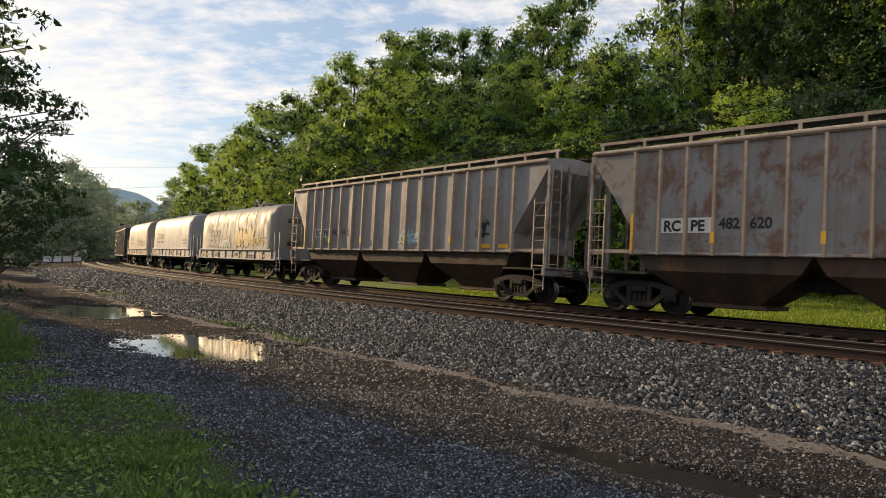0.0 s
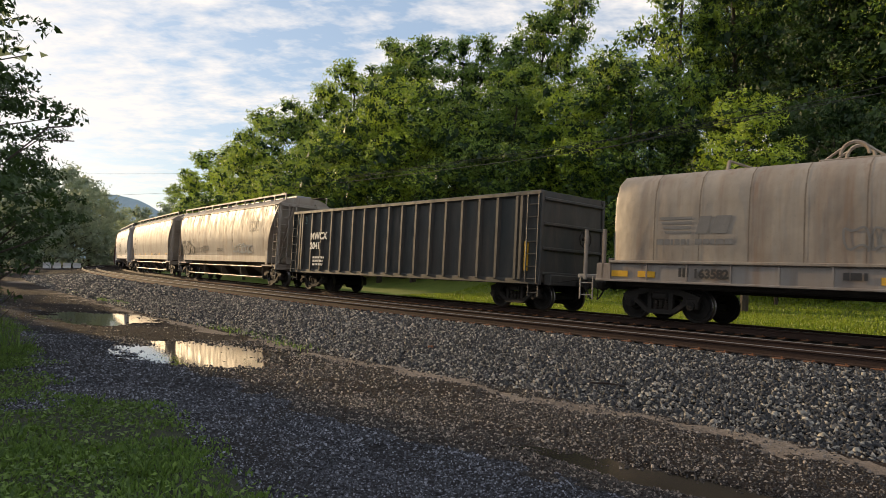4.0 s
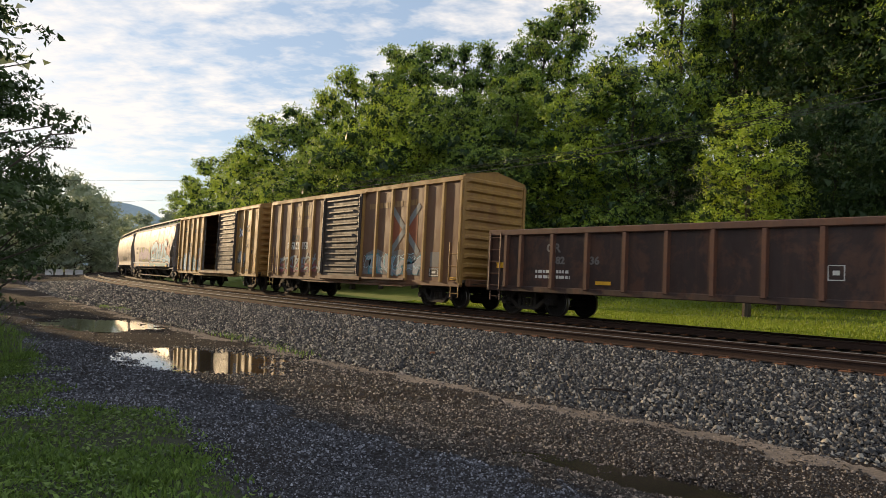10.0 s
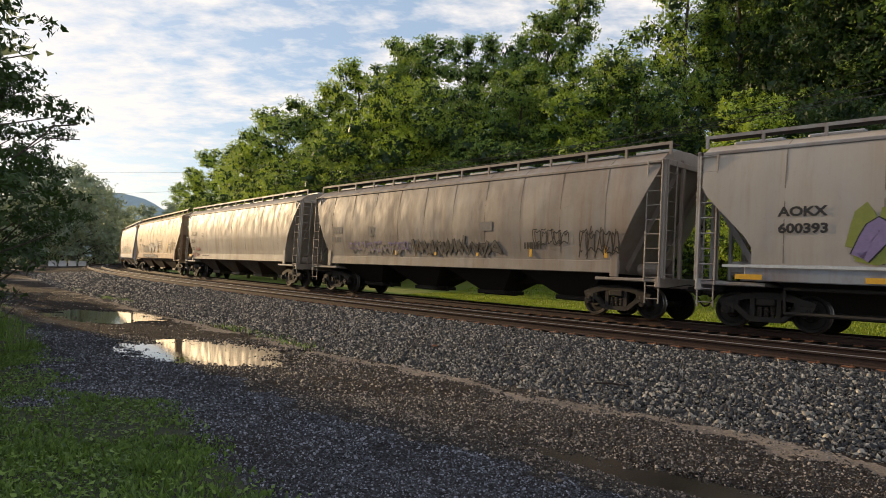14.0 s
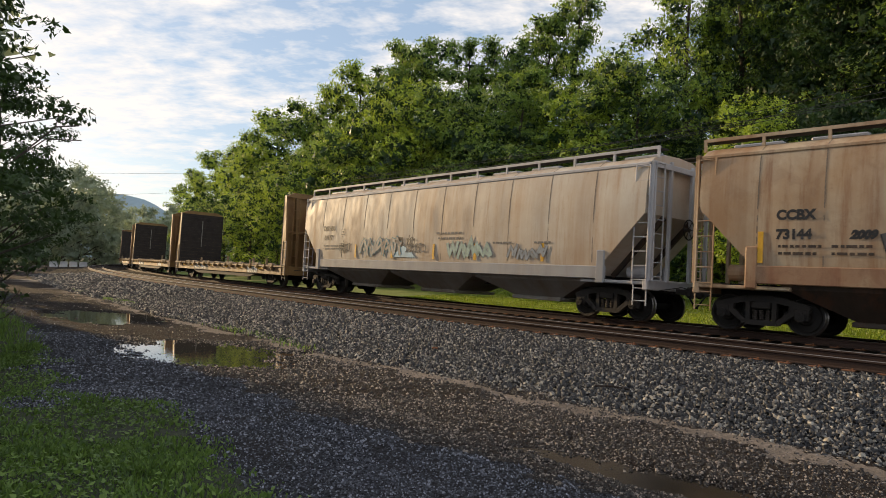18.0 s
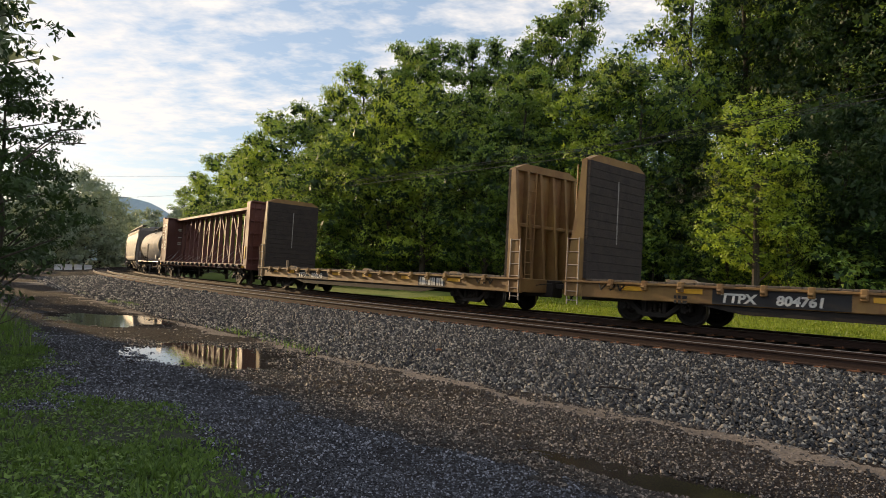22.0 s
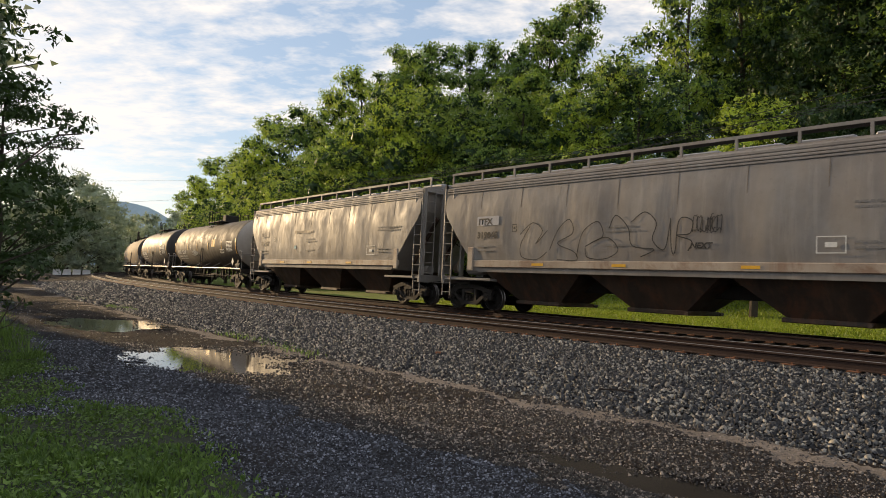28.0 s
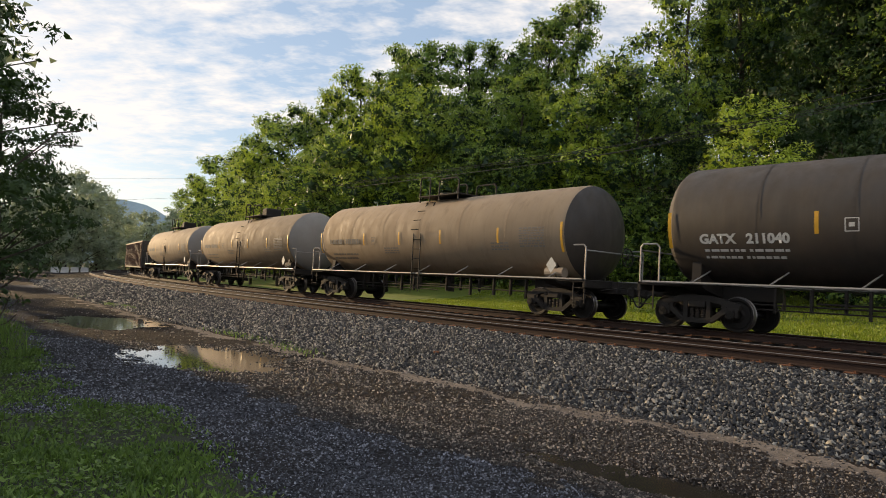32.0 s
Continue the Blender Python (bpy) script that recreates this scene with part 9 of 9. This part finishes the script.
# far ridge, the blue haze of distance painted into its colour
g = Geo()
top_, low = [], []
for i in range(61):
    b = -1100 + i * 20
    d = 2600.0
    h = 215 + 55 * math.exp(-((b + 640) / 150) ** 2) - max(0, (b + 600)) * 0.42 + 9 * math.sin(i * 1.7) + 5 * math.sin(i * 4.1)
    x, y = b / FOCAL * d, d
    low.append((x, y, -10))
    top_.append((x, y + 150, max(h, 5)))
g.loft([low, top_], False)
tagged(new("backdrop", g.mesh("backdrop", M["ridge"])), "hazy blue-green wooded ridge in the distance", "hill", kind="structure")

# pale barrier blocks where the lane ends
for i in range(4):
    x, y = on_bearing(-684 + i * 17.5, 98 + i * 1.5)
    o = [(-0.30, 0), (0.30, 0), (0.28, 0.12), (0.14, 0.35), (0.10, 0.85), (-0.10, 0.85), (-0.14, 0.35), (-0.28, 0.12)]
    b = tagged(new("barrier", Geo().prism(o, 0, -0.52, 0.52).mesh("barrier", M["concrete"])), "pale concrete barrier block at the end of the lane", "barrier", group="row of barrier blocks")
    b.matrix_basis = Matrix.Translation((x, y, float(ground_z(x, y)))) @ Matrix.Rotation(0.55, 4, "Z")

# overhead wires along the lawn
for lat, za, zb in ((12.0, 9.05, 7.45), (12.4, 8.85, 7.30), (12.2, 8.02, 7.6), (12.0, 8.3, 7.2)):
    pts = []
    for i in range(31):
        s = -40 + i * 3.5
        u = i / 30
        pts.append(tuple(line_point(s, lat, za + (zb - za) * min(1, max(0, (s + 5) / 22)) + 0.0015 * (s - 17) ** 2 * 0.4)))
    tagged(new("overhead_wire", Geo().path(pts, 0.011, 5).mesh("overhead_wire", M["wire"])), "thin black overhead wire before the woods", "wire", group="overhead wires", kind="structure")

# bare branch reaching out of the near tree
bare = tagged(new("bare_branch"), "thin bare dead branch held out of the dark tree", "branch")
for name, r, pts in (("limb", 0.010, [(-5.5, 8.6, 2.84), (-5.11, 8.6, 3.18), (-4.99, 8.6, 3.29), (-4.69, 8.6, 3.32)]), ("twig", 0.007, [(-5.5, 8.6, 2.84), (-5.1, 8.6, 3.13), (-4.65, 8.6, 3.13)]), ("twig", 0.006, [(-4.99, 8.6, 3.29), (-4.96, 8.6, 3.45)])):
    part(name, Geo().path(pts, r, 5), M["bark"], bare)
# far wires over the bend of the line
for pts in ([(-36.76, 60.0, 9.02), (-31.73, 60.0, 9.09), (-23.2, 60.0, 9.43)], [(-33.61, 60.0, 6.94), (-28.85, 60.0, 7.3), (-23.1, 60.0, 7.76)]):
    tagged(new("overhead_wire", Geo().path(pts, 0.009, 5).mesh("overhead_wire", M["wire"])), "thin black overhead wire over the bend", "wire", group="overhead wires", kind="structure")

# bare twig standing in the verge
twig = tagged(new("twig"), "bare dry twig standing in the verge", "twig")
for name, r, pts in (("stem", 0.012, [(-8.7, 13.0, 0.02), (-8.45, 12.9, 0.35), (-8.3, 12.95, 0.7), (-8.15, 12.85, 0.95)]), ("branch", 0.008, [(-8.3, 12.95, 0.7), (-8.1, 12.9, 0.78), (-7.95, 12.9, 0.98)]),
                     ("branch", 0.008, [(-8.45, 12.9, 0.35), (-8.2, 12.9, 0.45), (-8.05, 12.95, 0.62)])):
    part(name, Geo().path(pts, r, 5), M["bark"], twig)

# ---------------------------------------------------------------- grass and loose stones
def blades(name, x, y, h, w, seed, mat, lean=0.6):
    rs = np.random.RandomState(seed)
    n = len(x)
    z = ground_z(x, y)
    a = rs.uniform(0, 2 * math.pi, n)
    dx, dy = np.cos(a), np.sin(a)
    hh = h * rs.uniform(0.5, 1.3, n)
    ln = hh * rs.uniform(0.1, lean, n)
    b = rs.uniform(0, 2 * math.pi, n)
    ww = w * rs.uniform(0.6, 1.3, n)
    P0 = np.stack([x - dx * ww, y - dy * ww, z - 0.01], 1)
    P1 = np.stack([x + dx * ww, y + dy * ww, z - 0.01], 1)
    P2 = np.stack([x + dx * ww * 0.7 + np.cos(b) * ln * 0.4, y + dy * ww * 0.7 + np.sin(b) * ln * 0.4, z + hh * 0.6], 1)
    P3 = np.stack([x - dx * ww * 0.7 + np.cos(b) * ln * 0.4, y - dy * ww * 0.7 + np.sin(b) * ln * 0.4, z + hh * 0.6], 1)
    P4 = np.stack([x + np.cos(b) * ln, y + np.sin(b) * ln, z + hh], 1)
    V = np.stack([P0, P1, P2, P3, P4], 1).reshape(-1, 3)
    k = np.arange(n) * 5
    F = np.concatenate([np.stack([k, k + 1, k + 2], 1), np.stack([k, k + 2, k + 3], 1), np.stack([k + 3, k + 2, k + 4], 1)])
    return np_mesh(name, V, F, mat)


rsg = np.random.RandomState(77)
GXS, GYS = [], []
for y0, y1, x0, x1, n in ((3.6, 8.0, -7.0, -0.6, 85000), (8.0, 13.0, -10.5, -3.5, 70000), (13.0, 24.0, -19.0, -6.5, 70000)):
    xs, ys = rsg.uniform(x0, x1, n), rsg.uniform(y0, y1, n)
    keep = rsg.uniform(0, 1, n) < verge(xs, ys) * np.clip(0.45 + 0.8 * wave(xs * 1.7, ys * 1.7, 33), 0.03, 1)
    GXS.append(xs[keep])
    GYS.append(ys[keep])
bx, by = np.concatenate(GXS), np.concatenate(GYS)
clump = np.clip(0.75 + 0.9 * wave(bx * 4.2, by * 4.2, 36), 0.35, 1.9)
tagged(new("verge_grass", blades("verge_grass", bx, by, 0.050 * clump, 0.008 + 0.004 * clump, 3, M["blade"], 1.1)), "short green grass and clover on the verge", "grass", kind="stuff")
n = 26000
cx_, cy_ = rsg.uniform(-7.5, -0.8, n), rsg.uniform(3.6, 11.0, n)
keep = rsg.uniform(0, 1, n) < verge(cx_, cy_) * np.clip(0.5 + 0.9 * wave(cx_ * 2.3, cy_ * 2.3, 37), 0.05, 1)
cx_, cy_ = cx_[keep], cy_[keep]
cp = np.stack([cx_, cy_, ground_z(cx_, cy_) + rsg.uniform(0.012, 0.055, len(cx_))], 1)
cv = leaf_cards(cp, np.tile([[0.0, 0.0, 1.0]], (len(cp), 1)), 0.026, np.random.RandomState(38), 1.0, 0.2)
k4 = np.arange(len(cp)) * 4
tagged(new("clover", np_mesh("clover", cv, np.stack([k4, k4 + 1, k4 + 2, k4 + 3], 1), M["blade"])), "low clover and broad-leaved weeds on the verge", "clover", kind="stuff")
xs, ys = rsg.uniform(-13, -4.5, 9000), rsg.uniform(8.5, 19, 9000)
keep = (verge(xs, ys) > 0.9) & (wave(xs * 0.8, ys * 0.8, 34) > 0.05) & (lat_of(xs, ys) < -9.6)
tagged(new("tall_grass", blades("tall_grass", xs[keep], ys[keep], 0.34, 0.010, 4, M["blade"], 0.9)), "tufts of longer grass on the verge", "grass", kind="stuff")
# weeds at the toe of the ballast
xs, ys = [], []
for s0, l0, n in ((26.0, -4.7, 220), (27.5, -4.9, 160), (13.5, -5.0, 120), (15.0, -5.1, 140), (12.0, -5.2, 80), (34, -4.8, 160)):
    for _ in range(n):
        p = line_point(s0 + random.gauss(0, 0.6), l0 + random.gauss(0, 0.12))
        xs.append(p.x)
        ys.append(p.y)
tagged(new("weeds", blades("weeds", np.array(xs), np.array(ys), 0.09, 0.010, 5, M["blade"], 0.9)), "low weeds at the foot of the ballast", "weeds", kind="stuff")
# lawn blades where the lawn meets the track bed
n = 90000
ss_l, ll = rsg.uniform(-16, 30, n), 8.8 + 9.5 * rsg.uniform(0, 1, n) ** 1.4
th = TH0 - ss_l / (RAD - FAR_LAT)
tagged(new("lawn_grass", blades("lawn_grass", CX + (RAD - ll) * np.cos(th), CY + (RAD - ll) * np.sin(th), 0.09, 0.028, 6, M["lawn_blade"])), "mown sunlit lawn grass beyond the tracks", "grass", kind="stuff")


def stones(name, x, y, z, size, seed, mat):
    """Angular broken stones with a flat top and steep uneven sides."""
    rs = np.random.RandomState(seed)
    n = len(x)
    lo = np.array([[1, 0.2, 0], [-0.2, 1, 0], [-1, -0.2, 0], [0.2, -1, 0]], float)
    up = np.array([[0.62, 0.1, 1], [-0.35, 0.55, 1], [-0.3, -0.6, 1]], float)
    V = np.concatenate([lo, up])[None] * rs.uniform(0.6, 1.25, (n, 7, 1)) + rs.uniform(-0.22, 0.22, (n, 7, 3))
    V[:, :, 0] *= rs.uniform(0.9, 1.5, (n, 1))
    V[:, :, 2] = V[:, :, 2] * rs.uniform(0.7, 1.5, (n, 1)) - 0.25
    t = rs.uniform(-0.75, 0.75, n)[:, None]
    V = np.stack([V[..., 0], V[..., 1] * np.cos(t) - V[..., 2] * np.sin(t), V[..., 1] * np.sin(t) + V[..., 2] * np.cos(t)], -1)
    a = rs.uniform(0, 2 * math.pi, n)
    c, s = np.cos(a)[:, None], np.sin(a)[:, None]
    V = np.stack([V[..., 0] * c - V[..., 1] * s, V[..., 0] * s + V[..., 1] * c, V[..., 2]], -1)
    sz = size * np.clip(rs.lognormal(0, 0.32, n), 0.5, 1.7)
    V = V * sz[:, None, None] + np.stack([x, y, z], 1)[:, None, :]
    f = np.array([[0, 1, 4], [1, 5, 4], [1, 2, 5], [2, 6, 5], [2, 3, 6], [3, 0, 6], [0, 4, 6], [4, 5, 6]])
    F = (np.arange(n) * 7)[:, None, None] + f[None]
    return np_mesh(name, V.reshape(-1, 3), F.reshape(-1, 3), mat)


SX, SY, SZ, SS = [], [], [], []
for s0, s1, l0, l1, n, size in ((-12, 12, -5.2, -0.45, 105000, 0.0205), (12, 28, -5.2, -0.45, 38000, 0.029), (28, 62, -5.3, -0.45, 15000, 0.05), ):
    s_, l_ = rsg.uniform(s0, s1, n), rsg.uniform(l0, l1, n)
    th = TH0 - s_ / (RAD - FAR_LAT)
    SX.append(CX + (RAD - l_) * np.cos(th))
    SY.append(CY + (RAD - l_) * np.sin(th))
    SZ.append(bed_z(l_) + rsg.uniform(-0.025, 0.035, n))
    SS.append(np.full(n, size))
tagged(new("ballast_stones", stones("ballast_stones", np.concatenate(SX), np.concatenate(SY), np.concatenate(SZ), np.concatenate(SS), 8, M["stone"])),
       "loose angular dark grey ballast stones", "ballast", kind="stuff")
SX, SY, SS = [], [], []
for y0, y1, x0, x1, n, size in ((3.5, 6.0, -3.2, 4.2, 38000, 0.011), (6.0, 9.0, -5.0, 4.0, 40000, 0.013), (9.0, 15.0, -9.0, 2.0, 34000, 0.018), (15, 30, -18, -3, 8000, 0.022)):
    xs, ys = rsg.uniform(x0, x1, n), rsg.uniform(y0, y1, n)
    lt = lat_of(xs, ys)
    keep = (lt < -4.9) & ~(dry_mud(xs, ys) & (rsg.uniform(0, 1, n) < 0.78)) & (verge(xs, ys) < 0.6) & (ground_z(xs, ys) > -0.072) & (rsg.uniform(0, 1, n) < np.clip(0.85 + 0.4 * wave(xs, ys, 41), 0.4, 1))
    SX.append(xs[keep])
    SY.append(ys[keep])
    SS.append(np.full(keep.sum(), size))
X_, Y_, S_ = np.concatenate(SX), np.concatenate(SY), np.concatenate(SS)
brown = lat_of(X_, Y_) > -8.1 + 0.35 * wave(X_ * 0.9, Y_ * 0.9, 11) + 0.3 * wave(X_ * 4, Y_ * 4, 13)
for pick, grow, seed, mat, words in ((~brown, 0.68, 9, "pebble", "loose grey gravel on the lane, tinted blue for shade"), (brown, 0.82, 19, "mud_stone", "muddy brown-grey stones trodden into the lane")):
    tagged(new("lane_gravel", stones("lane_gravel", X_[pick], Y_[pick], ground_z(X_[pick], Y_[pick]), S_[pick] * grow, seed, M[mat])), words, "gravel", kind="stuff")
SX, SY, SZ = [], [], []
for s0, s1, l0, l1, n in ((-12, 34, 2.0, 3.7, 7000), (-12, 34, -0.5, 2.0, 5000)):
    s_, l_ = rsg.uniform(s0, s1, n), rsg.uniform(l0, l1, n)
    th = TH0 - s_ / (RAD - FAR_LAT)
    SX.append(CX + (RAD - l_) * np.cos(th))
    SY.append(CY + (RAD - l_) * np.sin(th))
    SZ.append(bed_z(l_) - 0.012)
tagged(new("fouled_ballast", stones("fouled_ballast", np.concatenate(SX), np.concatenate(SY), np.concatenate(SZ), 0.027, 18, M["fouled_stone"])), "greasy black ballast stones between the rails", "ballast", kind="stuff")
# odd things on the ballast: a stick, a rusty scrap
p = line_point(5.2, -4.1)
tagged(new("stick", Geo().path([(p.x - 0.25, p.y + 0.05, 0.12), (p.x, p.y, 0.13), (p.x + 0.22, p.y - 0.10, 0.11)], 0.014, 6).mesh("stick", M["tie"])), "dry stick lying on the ballast", "stick")
p = line_point(9.6, -3.5)
tagged(new("rusty_scrap", Geo().box(p.x - 0.06, p.x + 0.06, p.y - 0.05, p.y + 0.05, 0.12, 0.17, 0.015).mesh("rusty_scrap", M["plate"])), "rusty scrap of iron on the ballast", "scrap")

# ---------------------------------------------------------------- ties, plates, spikes: the pieces of the tracks
TIE = Geo().box(-1.30, 1.30, -0.115, 0.115, -0.175, 0.0, 0.015).mesh("tie", M["tie"])
PLATE = Geo().box(-0.18, 0.18, -0.095, 0.095, 0.0, 0.018, 0.004).box(-0.13, -0.10, -0.07, -0.04, 0.018, 0.045).box(0.10, 0.13, 0.04, 0.07, 0.018, 0.045).mesh("tie_plate", M["plate"])
rs = random.Random(12)
for (tr, base_lat, z, drop), (s0, count) in zip(TRACKS, ((-9.5, 150), (-9.0, 120))):
    for i in range(count):
        s = s0 + i * 0.495
        mid = line_point(s, base_lat + GAUGE / 2 + rs.uniform(-0.04, 0.04))
        m = Matrix.Translation((mid.x, mid.y, z - drop / 2 - 0.172 - 0.018)) @ Matrix.Rotation(line_heading(s) + math.pi / 2 + rs.uniform(-0.012, 0.012), 4, "Z")
        part("tie", TIE, None, tr, at=m)
        for dl, dz in ((0.0, 0.0), (GAUGE, -drop)):
            if dl and base_lat > 1:
                continue
            q = line_point(s, base_lat + dl)
            part("tie_plate", PLATE, None, tr, at=Matrix.Translation((q.x, q.y, z + dz - 0.190)) @ Matrix.Rotation(line_heading(s) + math.pi / 2, 4, "Z"))
    g = Geo()
    for a, b in ((s0 - 60, s0), (s0 + count * 0.495, 130)):
        s = a
        while s < b:
            mid, h = line_point(s, base_lat + GAUGE / 2), line_heading(s)
            d, e = Vector((-math.sin(h), math.cos(h), 0)), Vector((math.cos(h), math.sin(h), 0))
            zt = z - 0.19
            cs = [mid + d * 1.3 + e * 0.115, mid + d * 1.3 - e * 0.115, mid - d * 1.3 - e * 0.115, mid - d * 1.3 + e * 0.115]
            g.add([(c_.x, c_.y, zz) for zz in (zt - 0.17, zt) for c_ in cs], [(4, 5, 6, 7), (0, 1, 5, 4), (1, 2, 6, 5), (2, 3, 7, 6), (3, 0, 4, 7)])
            s += 0.495
    tagged(part("far_ties", g, M["tie"], tr, "row of wooden ties further along the line"), kind="stuff")


# ---------------------------------------------------------------- what moves
def car_pose(s):
    p, h = line_point(s, FAR_LAT, FAR_Z - 0.0145), line_heading(s)
    return Matrix.Translation(p) @ Matrix.Rotation(h, 4, "Z") @ Matrix.Rotation(-0.0191, 4, "X")


def motions():
    for thing, s0 in MOVING:
        walk(thing, [(t * 0.5, car_pose(s0 - gone(t * 0.5))) for t in range(65)])
    # wheels roll while their car is near; a turn of under 80 degrees from row to row
    step = 0.43 * radians(78)
    for w, ax, s0 in AXLES:
        rows = []
        d = 34.0
        while d > -16.0:
            u = s0 - d
            t = 20.0 + u / 14.55 + 0.00705 * (u / 14.55) ** 2 / 14.55
            if 0.0 < t < 32.0:
                rows.append((t, Matrix.Translation((ax, 0, 0.43)) @ Matrix.Rotation(-d / 0.43, 4, "Y")))
            d -= step
        if len(rows) > 1:
            first, last = rows[0][1], rows[-1][1]
            walk(w, [(0.0, first)] + rows + [(32.0, last)])


motions()
